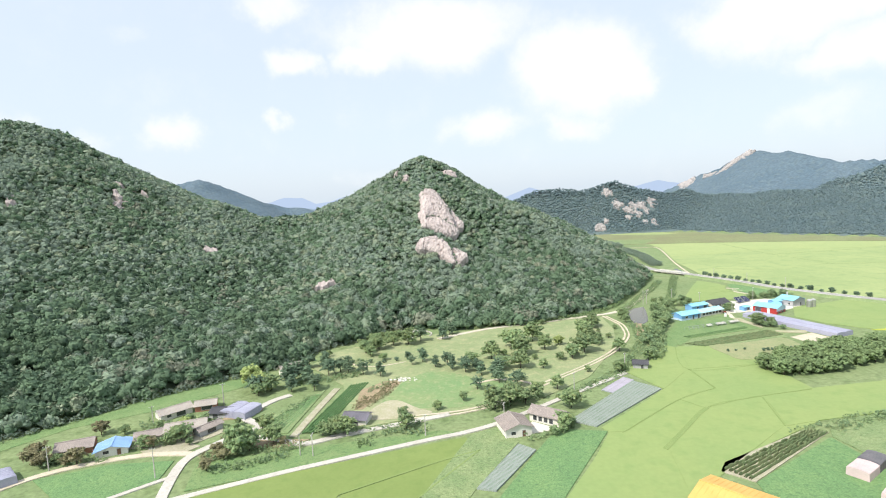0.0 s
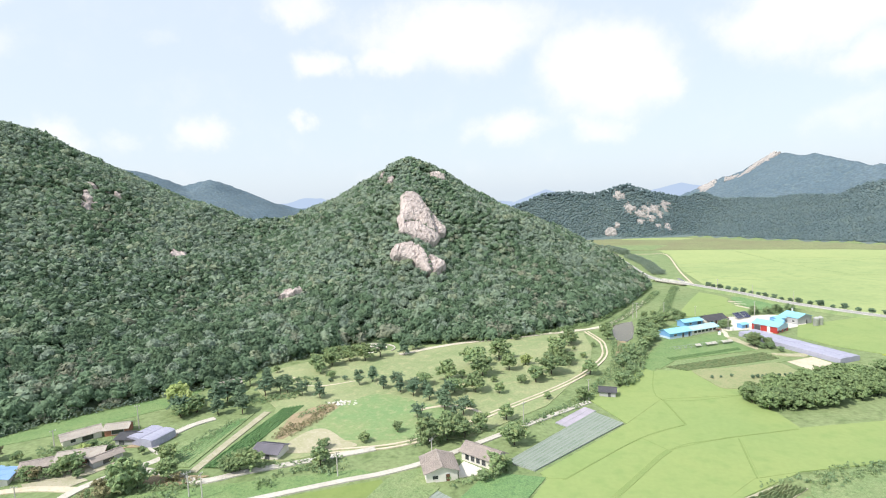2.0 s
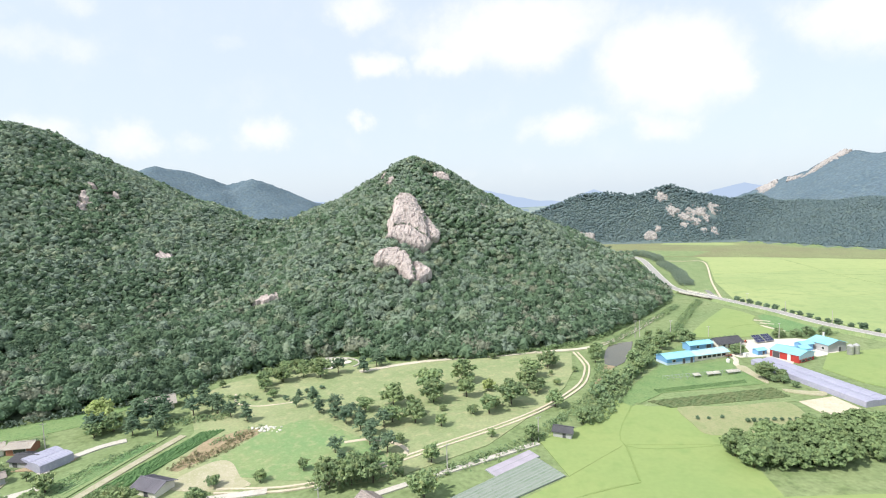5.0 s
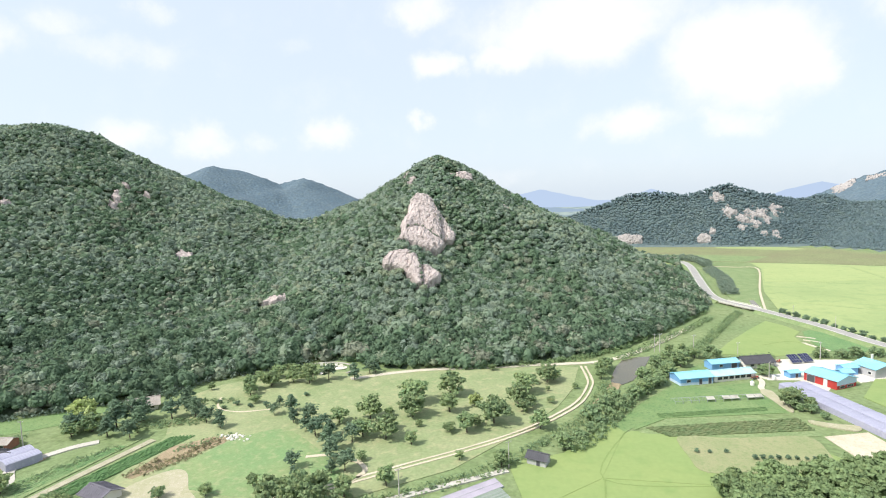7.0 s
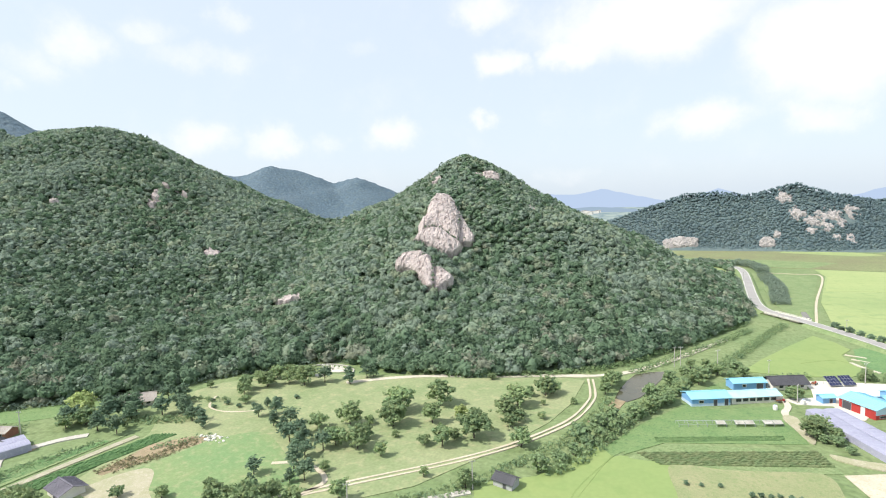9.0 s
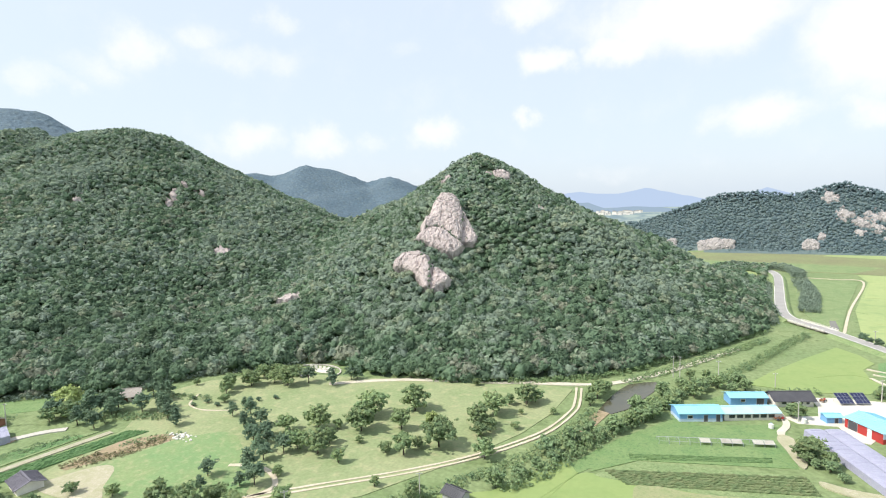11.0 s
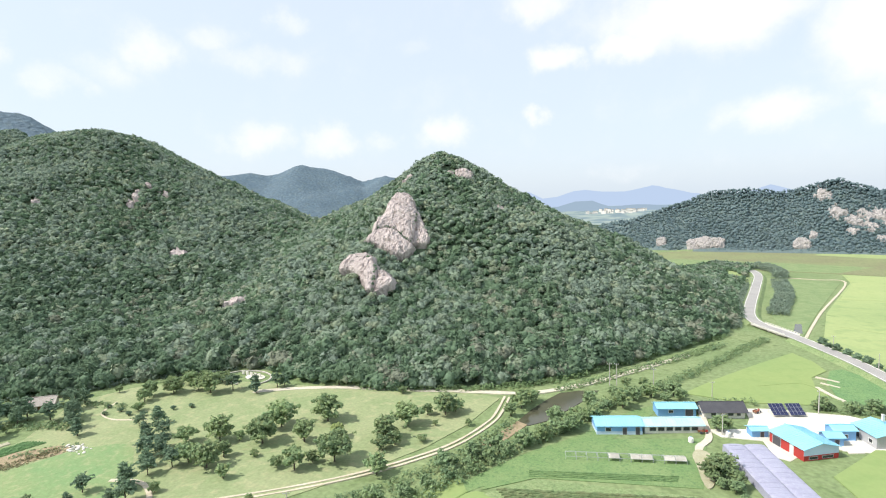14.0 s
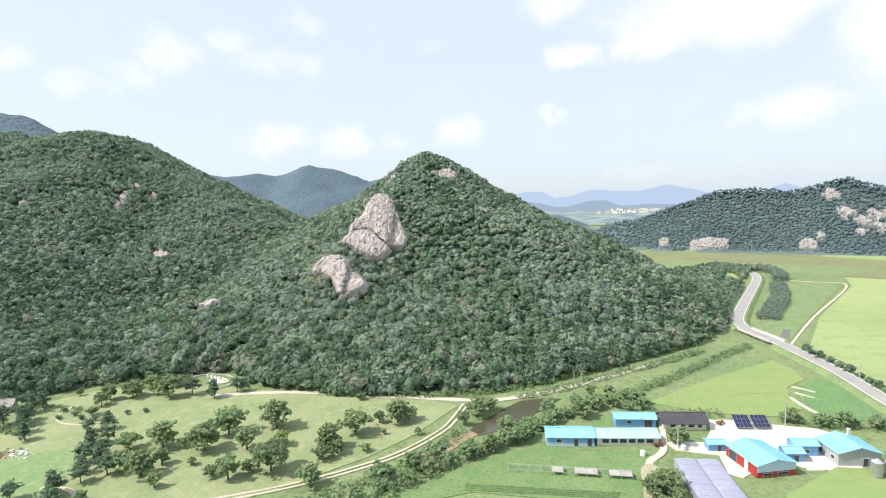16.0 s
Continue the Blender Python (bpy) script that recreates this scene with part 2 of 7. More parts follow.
M = {
    "leaf_hill": material("leaf_hill", (0.252, 0.318, 0.243), (0.223, 0.293, 0.234), 24.0, 0.85, third=(0.274, 0.334, 0.243), fine=0.2, thin=0.3, grain=1.6, bump=0.35, bump_scale=0.6),
    "leaf_fresh": material("leaf_fresh", (0.266, 0.343, 0.243), (0.24, 0.316, 0.234), 24.0, 0.85, third=(0.296, 0.355, 0.243), fine=0.2, thin=0.3, grain=1.6, bump=0.35, bump_scale=0.6),
    "leaf_yellow": material("leaf_yellow", (0.296, 0.348, 0.237), (0.269, 0.33, 0.234), 24.0, 0.85, third=(0.327, 0.355, 0.237), fine=0.2, thin=0.3, grain=1.6, bump=0.35, bump_scale=0.6),
    "leaf_shade": material("leaf_shade", (0.156, 0.236, 0.143), (0.14, 0.218, 0.137), 24.0, 0.85, third=(0.167, 0.246, 0.143), fine=0.2, thin=0.3, grain=1.6, bump=0.35, bump_scale=0.6),
    "leaf_brown": material("leaf_brown", (0.269, 0.298, 0.218), (0.248, 0.278, 0.208), 24.0, 0.85, third=(0.287, 0.295, 0.214), fine=0.2, thin=0.3, grain=1.6, bump=0.35, bump_scale=0.6),
    "leaf_dark": material("leaf_dark", (0.111, 0.171, 0.103), (0.0973, 0.155, 0.0984), 24.0, 0.85, third=(0.124, 0.186, 0.103), fine=0.2, thin=0.3, grain=1.6, bump=0.35, bump_scale=0.6),
    # haze is tinted into the distant leaves, bluer than the near ones
    "leaf_far_hazed": material("leaf_far_hazed", (0.222, 0.299, 0.307), (0.195, 0.272, 0.295), 60.0, 0.85, third=(0.242, 0.317, 0.301), fine=0.1, thin=0.5, grain=0.6),
    "leaf_far_dark_hazed": material("leaf_far_dark_hazed", (0.202, 0.277, 0.295), (0.18, 0.258, 0.278), 60.0, 0.85, third=(0.219, 0.291, 0.29), fine=0.1, thin=0.5, grain=0.6),
    "leaf_park": material("leaf_park", (0.232, 0.31, 0.143), (0.189, 0.279, 0.138), 9.0, 0.7, third=(0.318, 0.356, 0.156), island=0.14, rand=0.2, thin=0.25),
    "leaf_pine": material("leaf_pine", (0.175, 0.255, 0.155), (0.145, 0.225, 0.145), 9.0, 0.75, island=0.14, rand=0.2, thin=0.25),
    "leaf_lime": material("leaf_lime", (0.4, 0.47, 0.19), (0.34, 0.42, 0.16), 4.0, 0.75, island=0.22, rand=0.2, thin=0.25),
    "leaf_olive": material("leaf_olive", (0.115, 0.165, 0.075), (0.16, 0.185, 0.09), 2.5, 0.85, third=(0.11, 0.16, 0.065), fine=0.25, bump=0.15, bump_scale=0.4),
    "leaf_dry": material("leaf_dry", (0.31, 0.28, 0.16), (0.25, 0.25, 0.14), 4.0, 0.8, island=0.22, rand=0.2, thin=0.25),
    "leaf_bank": material("leaf_bank", (0.24, 0.329, 0.162), (0.193, 0.286, 0.153), 12.0, 0.75, third=(0.311, 0.373, 0.171), island=0.14, fine=0.2, thin=0.25),
    "leaf_grove": material("leaf_grove", (0.201, 0.282, 0.127), (0.171, 0.246, 0.115), 9.0, 0.8, third=(0.244, 0.306, 0.132), island=0.1, rand=0.15, thin=0.2),
    "leaf_hem": material("leaf_hem", (0.24, 0.34, 0.16), (0.19, 0.29, 0.14), 8.0, 0.8, third=(0.29, 0.36, 0.17), island=0.12, fine=0.15, thin=0.25),
    "bark": material("bark", (0.11, 0.085, 0.065), (0.07, 0.055, 0.045), 0.4, 0.9, bump=0.02),
    "ground": material("ground", (0.17, 0.232, 0.103), (0.212, 0.262, 0.123), 34.0, 0.9, third=(0.12, 0.17, 0.065), fine=0.2, bump=0.25, bump_scale=1.5),
    "forest_floor": material("forest_floor", (0.095, 0.14, 0.08), (0.11, 0.145, 0.085), 12.0, 0.95, bump=0.4, bump_scale=2.0),
    # floors of the distant slopes, with haze tinted into their colour
    "far_floor_hazed": material("far_floor_hazed", (0.12, 0.16, 0.16), (0.108, 0.148, 0.152), 30.0, 0.95, third=(0.13, 0.172, 0.158), fine=0.12, grain=0.4),
    "mountain_floor_hazed": material("mountain_floor_hazed", (0.106, 0.151, 0.186), (0.09, 0.135, 0.172), 60.0, 0.95, third=(0.126, 0.169, 0.184), fine=0.22, grain=0.22, bump=3.0, bump_scale=6.0),
    "rice": material("rice", (0.222, 0.3, 0.11), (0.25, 0.315, 0.116), 34.0, 0.8, third=(0.205, 0.285, 0.099), fine=0.035, bump=0.03, bump_scale=0.5),
    "rice_deep": material("rice_deep", (0.175, 0.235, 0.07), (0.195, 0.255, 0.078), 22.0, 0.8, third=(0.16, 0.225, 0.065), fine=0.04, bump=0.03, bump_scale=0.5),
    "rice_far": material("rice_far", (0.26, 0.33, 0.14), (0.32, 0.375, 0.162), 60.0, 0.8, third=(0.225, 0.305, 0.124), fine=0.05),
    "rice_pale": material("rice_pale", (0.3, 0.365, 0.155), (0.335, 0.385, 0.165), 40.0, 0.8, third=(0.27, 0.34, 0.14), fine=0.05),
    "rice_yellow": material("rice_yellow", (0.4, 0.42, 0.06), (0.33, 0.4, 0.06), 20.0, 0.75, fine=0.12),
    "beans": material("beans", (0.13, 0.235, 0.095), (0.16, 0.265, 0.105), 9.0, 0.8, third=(0.1, 0.19, 0.08), fine=0.25, bump=0.3, bump_scale=0.7),
    "lawn": material("lawn", (0.215, 0.272, 0.128), (0.285, 0.315, 0.168), 22.0, 0.9, third=(0.335, 0.335, 0.19), fine=0.12, bump=0.05, bump_scale=0.5),
    "lawn_green": material("lawn_green", (0.165, 0.27, 0.115), (0.215, 0.285, 0.128), 14.0, 0.9, third=(0.3, 0.32, 0.17), fine=0.1),
    "dry_grass": material("dry_grass", (0.25, 0.28, 0.14), (0.3, 0.3, 0.165), 6.0, 0.95, third=(0.19, 0.25, 0.11), fine=0.18, bump=0.2, bump_scale=0.8),
    "weeds": material("weeds", (0.175, 0.245, 0.108), (0.235, 0.29, 0.138), 8.0, 0.9, third=(0.13, 0.2, 0.08), fine=0.25, bump=0.5, bump_scale=1.2),
    "worn_grass": material("worn_grass", (0.4, 0.37, 0.265), (0.34, 0.335, 0.21), 5.0, 0.95, third=(0.46, 0.41, 0.32), fine=0.12),
    "pale_gravel": material("pale_gravel", (0.6, 0.55, 0.46), (0.53, 0.48, 0.39), 5.0, 0.95, third=(0.44, 0.41, 0.3), fine=0.08),
    "sand": material("sand", (0.58, 0.51, 0.41), (0.5, 0.44, 0.34), 6.0, 0.95, third=(0.45, 0.4, 0.26), fine=0.08, bump=0.05),
    "dirt": material("dirt", (0.36, 0.28, 0.19), (0.28, 0.22, 0.14), 4.0, 0.95, third=(0.2, 0.2, 0.09), fine=0.2, bump=0.1),
    "concrete": material("concrete", (0.533, 0.503, 0.456), (0.473, 0.443, 0.396), 5.0, 0.9, third=(0.396, 0.37, 0.327), fine=0.08),
    "yard": material("yard", (0.68, 0.65, 0.58), (0.6, 0.56, 0.48), 7.0, 0.9, fine=0.06),
    "asphalt": material("asphalt", (0.31, 0.3, 0.29), (0.36, 0.345, 0.33), 9.0, 0.9, fine=0.1),
    "bund": material("bund", (0.19, 0.262, 0.09), (0.215, 0.28, 0.1), 5.0, 0.9, fine=0.15),
    "water": material("water", (0.09, 0.085, 0.055), (0.075, 0.075, 0.05), 9.0, 0.08, spec=0.5),
    "marsh": material("marsh", (0.2, 0.2, 0.11), (0.22, 0.25, 0.12), 40.0, 0.9, third=(0.17, 0.2, 0.09), fine=0.2),
    "rock": material("rock", (0.533, 0.464, 0.447), (0.464, 0.4, 0.383), 6.0, 0.9, third=(0.378, 0.32, 0.302), fine=0.16, grain=2.2, bump=0.35, bump_scale=0.7, streak=(0.31, 0.264, 0.249)),
    # far rock: duller than the near granite, greyed with tinted-in haze
    "rock_far_hazed": material("rock_far_hazed", (0.42, 0.385, 0.37), (0.35, 0.325, 0.315), 9.0, 0.9, third=(0.27, 0.255, 0.255), fine=0.16, streak=(0.24, 0.235, 0.235)),
    "grass_lush": material("grass_lush", (0.145, 0.235, 0.09), (0.19, 0.265, 0.11), 7.0, 0.85, third=(0.1, 0.175, 0.07), fine=0.2, bump=0.3, bump_scale=0.8),
    "vinyl_dark": material("vinyl_dark", (0.12, 0.12, 0.13), (0.16, 0.15, 0.16), 3.0, 0.5, fine=0.1),
    "vinyl_pink": material("vinyl_pink", (0.6, 0.48, 0.47), (0.52, 0.42, 0.42), 3.0, 0.5, fine=0.08),
    "mulch": material("mulch", (0.42, 0.38, 0.3), (0.34, 0.32, 0.23), 3.0, 0.9, third=(0.26, 0.29, 0.15), fine=0.15),
    "roof_slate": material("roof_slate", (0.17, 0.16, 0.19), (0.14, 0.135, 0.16), 3.0, 0.6, fine=0.1),
    "roof_pale_blue": material("roof_pale_blue", (0.36, 0.6, 0.7), (0.44, 0.62, 0.69), 2.0, 0.5, fine=0.08),
    "roof_blue": material("roof_blue", (0.285, 0.589, 0.718), (0.247, 0.532, 0.672), 5.0, 0.45, fine=0.05),
    "wall_blue": material("wall_blue", (0.2, 0.4, 0.68), (0.17, 0.36, 0.62), 3.0, 0.6, fine=0.06),
    "wall_pale_blue": material("wall_pale_blue", (0.5, 0.62, 0.75), (0.44, 0.56, 0.7), 3.0, 0.6, fine=0.06),
    "wall_red": material("wall_red", (0.42, 0.045, 0.04), (0.36, 0.04, 0.035), 3.0, 0.6, fine=0.08),
    "wall_white": material("wall_white", (0.74, 0.71, 0.66), (0.62, 0.59, 0.53), 3.0, 0.8, fine=0.05),
    "wall_grey": material("wall_grey", (0.42, 0.42, 0.43), (0.37, 0.37, 0.38), 3.0, 0.8, fine=0.05),
    "wall_brick": material("wall_brick", (0.34, 0.16, 0.11), (0.28, 0.14, 0.1), 2.0, 0.85, fine=0.15),
    "roof_dark": material("roof_dark", (0.09, 0.09, 0.1), (0.07, 0.07, 0.08), 3.0, 0.6, fine=0.1),
    "roof_grey": material("roof_grey", (0.33, 0.285, 0.26), (0.27, 0.235, 0.22), 2.5, 0.85, third=(0.4, 0.35, 0.31), fine=0.12),
    "roof_pale": material("roof_pale", (0.43, 0.39, 0.35), (0.36, 0.33, 0.3), 2.5, 0.7, third=(0.34, 0.27, 0.22), fine=0.12),
    "roof_orange": material("roof_orange", (0.68, 0.42, 0.13), (0.62, 0.37, 0.11), 4.0, 0.55, fine=0.06),
    "roof_bright_blue": material("roof_bright_blue", (0.3, 0.46, 0.72), (0.26, 0.42, 0.68), 3.0, 0.5, fine=0.06),
    "vinyl": material("vinyl", (0.35, 0.35, 0.45), (0.31, 0.31, 0.41), 5.0, 0.5, third=(0.4, 0.4, 0.48), fine=0.05, spec=0.4),
    "net": material("net", (0.2, 0.255, 0.2), (0.25, 0.29, 0.245), 5.0, 0.9, third=(0.16, 0.23, 0.15), fine=0.12, wave=(0.25, 0.754, (0.27, 0.3, 0.27))),
    "net_edge": material("net_edge", (0.33, 0.37, 0.34), (0.28, 0.32, 0.29), 3.0, 0.7, fine=0.1),
    "lilac": material("lilac", (0.4, 0.36, 0.43), (0.33, 0.31, 0.36), 4.0, 0.7, fine=0.1),
    "crop_green": material("crop_green", (0.099, 0.193, 0.072), (0.122, 0.217, 0.081), 3.0, 0.8, third=(0.081, 0.156, 0.063), fine=0.25, bump=0.2, bump_scale=0.4),
    "crop": material("crop", (0.115, 0.2, 0.08), (0.145, 0.23, 0.09), 3.0, 0.8, island=0.25, fine=0.3, bump=0.2, bump_scale=0.4),
    "panel": material("panel", (0.02, 0.025, 0.07), (0.025, 0.03, 0.085), 2.0, 0.2, spec=0.5),
    "metal": material("metal", (0.5, 0.5, 0.5), (0.42, 0.42, 0.42), 1.0, 0.45, 0.8),
    "pole": material("pole", (0.5, 0.48, 0.44), (0.42, 0.4, 0.37), 1.0, 0.85),
    "glass": material("glass", (0.03, 0.035, 0.04), (0.045, 0.05, 0.055), 1.0, 0.12, spec=0.6),
    "rust": material("rust", (0.3, 0.12, 0.06), (0.22, 0.1, 0.06), 0.6, 0.8, fine=0.2),
    "timber": material("timber", (0.13, 0.07, 0.045), (0.17, 0.1, 0.06), 1.0, 0.75, fine=0.15),
    "white_paint": material("white_paint", (0.78, 0.77, 0.74), (0.68, 0.67, 0.63), 1.0, 0.6),
    "granite": material("granite", (0.68, 0.66, 0.6), (0.58, 0.56, 0.51), 2.0, 0.85, fine=0.1),
}


# Haze over the far land is put in as its glowing colour
def haze_glow(name, colour, second=None):
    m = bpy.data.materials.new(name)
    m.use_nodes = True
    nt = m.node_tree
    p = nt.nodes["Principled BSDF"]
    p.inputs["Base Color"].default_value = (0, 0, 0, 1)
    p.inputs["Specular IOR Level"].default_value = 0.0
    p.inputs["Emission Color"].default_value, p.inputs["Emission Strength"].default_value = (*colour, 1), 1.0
    if second:
        # woods and fields of the far land, as two glowing haze colours
        g, mp, n, mx = (nt.nodes.new("ShaderNode" + k) for k in ("NewGeometry", "Mapping", "TexNoise", "Mix"))
        mp.inputs["Scale"].default_value = (0.016, 0.005, 1)
        n.inputs["Scale"].default_value, n.inputs["Detail"].default_value = 1.0, 5.0
        mx.data_type = "RGBA"
        ramp = nt.nodes.new("ShaderNodeMapRange")
        ramp.inputs["From Min"].default_value, ramp.inputs["From Max"].default_value = 0.42, 0.56
        nt.links.new(g.outputs["Position"], mp.inputs["Vector"])
        nt.links.new(mp.outputs[0], n.inputs["Vector"])
        nt.links.new(n.outputs["Fac"], ramp.inputs["Value"])
        nt.links.new(ramp.outputs[0], mx.inputs["Factor"])
        mx.inputs["A"].default_value, mx.inputs["B"].default_value = (*colour, 1), (*second, 1)
        nt.links.new(mx.outputs["Result"], p.inputs["Emission Color"])
    return m


M["haze_plain"] = haze_glow("haze_plain", (0.27, 0.36, 0.4), (0.43, 0.52, 0.49))
M["haze_near"] = haze_glow("haze_near", (0.3, 0.39, 0.49))
M["haze_far"] = haze_glow("haze_far", (0.42, 0.52, 0.69))


# ---- mesh helpers ----
def mesh_from(name, verts, faces, mats, index=None, smooth=False):
    """A mesh from arrays; faces is an (n, 3) or (n, 4) array."""
    me = bpy.data.meshes.new(name)
    verts, faces = np.asarray(verts, np.float32), np.asarray(faces, np.int32)
    n, k = faces.shape
    me.vertices.add(len(verts))
    me.vertices.foreach_set("co", verts.ravel())
    me.loops.add(n * k)
    me.loops.foreach_set("vertex_index", faces.ravel())
    me.polygons.add(n)
    me.polygons.foreach_set("loop_start", np.arange(0, n * k, k, dtype=np.int32))
    for m in mats:
        me.materials.append(m)
    if index is not None:
        me.polygons.foreach_set("material_index", np.asarray(index, np.int32))
    me.update(calc_edges=True)
    me.polygons.foreach_set("use_smooth", np.full(n, bool(smooth)))
    return me


def part(name, bm, mat, parent=None, label=""):
    me = bpy.data.meshes.new(name)
    bm.normal_update()
    bm.to_mesh(me)
    bm.free()
    me.materials.append(mat)
    ob = new(name, me)
    if parent is not None:
        ob.parent = parent
    if label:
        ob["label"] = label
    return ob


def thing(name, m, label, category, group="", kind=""):
    ob = new(name)
    ob.empty_display_size = 0.5
    ob.matrix_world = m
    return tagged(ob, label, category, group, kind)


def box(bm, x0, y0, z0, x1, y1, z1):
    v = [bm.verts.new((x, y, z)) for z in (z0, z1) for x, y in ((x0, y0), (x1, y0), (x1, y1), (x0, y1))]
    for f in ((3, 2, 1, 0), (4, 5, 6, 7), (0, 1, 5, 4), (1, 2, 6, 5), (2, 3, 7, 6), (3, 0, 4, 7)):
        bm.faces.new([v[i] for i in f])
    return bm


def boxes(*dims):
    bm = bmesh.new()
    for d in dims:
        box(bm, *d)
    return bm


def prism(bm, points, z0, z1):
    """An upright prism over a closed outline of (x, y)."""
    low = [bm.verts.new((x, y, z0)) for x, y in points]
    top = [bm.verts.new((x, y, z1)) for x, y in points]
    n = len(points)
    bm.faces.new(low[::-1])
    f = bm.faces.new(top)
    for i in range(n):
        bm.faces.new((low[i], low[(i + 1) % n], top[(i + 1) % n], top[i]))
    return f


def tube(bm, a, b, ra, rb=None, n=6):
    a, b, rb = Vector(a), Vector(b), ra if rb is None else rb
    q = (b - a).to_track_quat("Z", "Y")
    rings = [[bm.verts.new(p + q @ Vector((r * math.cos(6.2832 * i / n), r * math.sin(6.2832 * i / n), 0))) for i in range(n)] for p, r in ((a, ra), (b, rb))]
    for i in range(n):
        bm.faces.new((rings[0][i], rings[0][(i + 1) % n], rings[1][(i + 1) % n], rings[1][i]))
    bm.faces.new(rings[0][::-1])
    bm.faces.new(rings[1])


ICO = bmesh.new()
bmesh.ops.create_icosphere(ICO, subdivisions=1, radius=1.0)
ICO_V = np.array([v.co[:] for v in ICO.verts])
ICO_F = np.array([[v.index for v in f.verts] for f in ICO.faces])
ICO.free()
OCT_V = np.array([(1, 0, 0), (0, 1, 0), (-1, 0, 0), (0, -1, 0), (0, 0, 1), (0, 0, -1)], float)
OCT_F = np.array([(0, 1, 4), (1, 2, 4), (2, 3, 4), (3, 0, 4), (1, 0, 5), (2, 1, 5), (3, 2, 5), (0, 3, 5)])
RNG = np.random.default_rng(7)


def leaves(centres, radii, per, size, flat=0.8, low=-0.25, ruffle=0.38):
    """Leaf sprays: small ragged triangles over the outside of each lobe of a crown, facing roughly outwards."""
    n = len(centres) * per
    c, r = np.repeat(np.asarray(centres), per, 0), np.repeat(np.asarray(radii), per)[:, None]
    u, a = RNG.uniform(low, 1, n), RNG.uniform(0, 6.2832, n)
    k = np.sqrt(1 - u * u)
    out = np.stack([k * np.cos(a), k * np.sin(a), u], -1)
    at = c + out * r * RNG.uniform(0.7, 1.08, (n, 1)) * np.array([1, 1, flat])
    nrm = out + RNG.normal(0, ruffle, (n, 3)) + np.array([0, 0, 0.25])
    nrm /= np.linalg.norm(nrm, axis=1)[:, None]
    t1 = np.cross(nrm, RNG.normal(0, 1, (n, 3)))
    t1 /= np.linalg.norm(t1, axis=1)[:, None] + 1e-9
    t2 = np.cross(nrm, t1)
    s = np.repeat(np.asarray(size) * np.ones(len(centres)), per)[:, None] * RNG.uniform(0.7, 1.35, (n, 1))
    v = np.empty((n, 3, 3))
    for i, ang in enumerate((0.0, 2.0944, 4.1888)):
        w = ang + RNG.uniform(-0.5, 0.5, (n, 1))
        v[:, i] = at + (t1 * np.cos(w) + t2 * np.sin(w)) * s * RNG.uniform(0.75, 1.25, (n, 1))
    return v.reshape(-1, 3), np.arange(n * 3).reshape(-1, 3)


def clumps(centres, radii, flat=0.8, rough=0.35, faces=20):
    """Many small ragged leaf clumps in one array pair."""
    n = len(centres)
    bv, bf = (ICO_V, ICO_F) if faces == 20 else (OCT_V, OCT_F)
    turn = RNG.uniform(0, 6.2832, n)
    c, s = np.cos(turn), np.sin(turn)
    v = bv[None] * (1 + RNG.uniform(-rough, rough, (n, len(bv), 1)))
    v = v * np.asarray(radii)[:, None, None]
    x = v[..., 0] * c[:, None] - v[..., 1] * s[:, None]
    y = v[..., 0] * s[:, None] + v[..., 1] * c[:, None]
    v = np.stack([x, y, v[..., 2] * flat], -1) + np.asarray(centres)[:, None, :]
    f = bf[None] + (np.arange(n) * len(bv))[:, None, None]
    return v.reshape(-1, 3), f.reshape(-1, 3)

# ---- the land ----
FOOT = [(-420, 40), (-230, 110), (-153, 164), (-141, 178), (-128, 193), (-114, 206), (-96, 220), (-80, 233), (-67, 258), (-45, 279), (-37, 289), (-24, 295), (-11, 291), (6, 287), (40, 292), (70, 307), (96, 325), (118, 354), (142, 396),
        (161, 428), (168, 470), (168.5, 520), (172, 575), (177, 640), (184, 700), (150, 735), (60, 750), (-120, 760), (-400, 760), (-800, 700), (-900, 200)]
# crest lines: x, y, height, spread
CREST_LEFT = [(-22.7, 465.9, 98, 2.18), (-72.4, 472.3, 71.6, 2.92), (-135.3, 440.5, 50.7, 1.89), (-266.9, 418.5, 83, 2.38), (-308, 418, 110, 2.4), (-349, 417.6, 149, 2.4), (-400, 403, 128, 2.45), (-511.2, 356.8, 112.9, 2.51)]
CREST_RIGHT = [(-22.7, 465.9, 98, 2.18), (25.7, 477.1, 61.7, 2.3), (102.5, 487.5, 34.5, 3.21), (214.4, 483.3, 26, 3.21)]
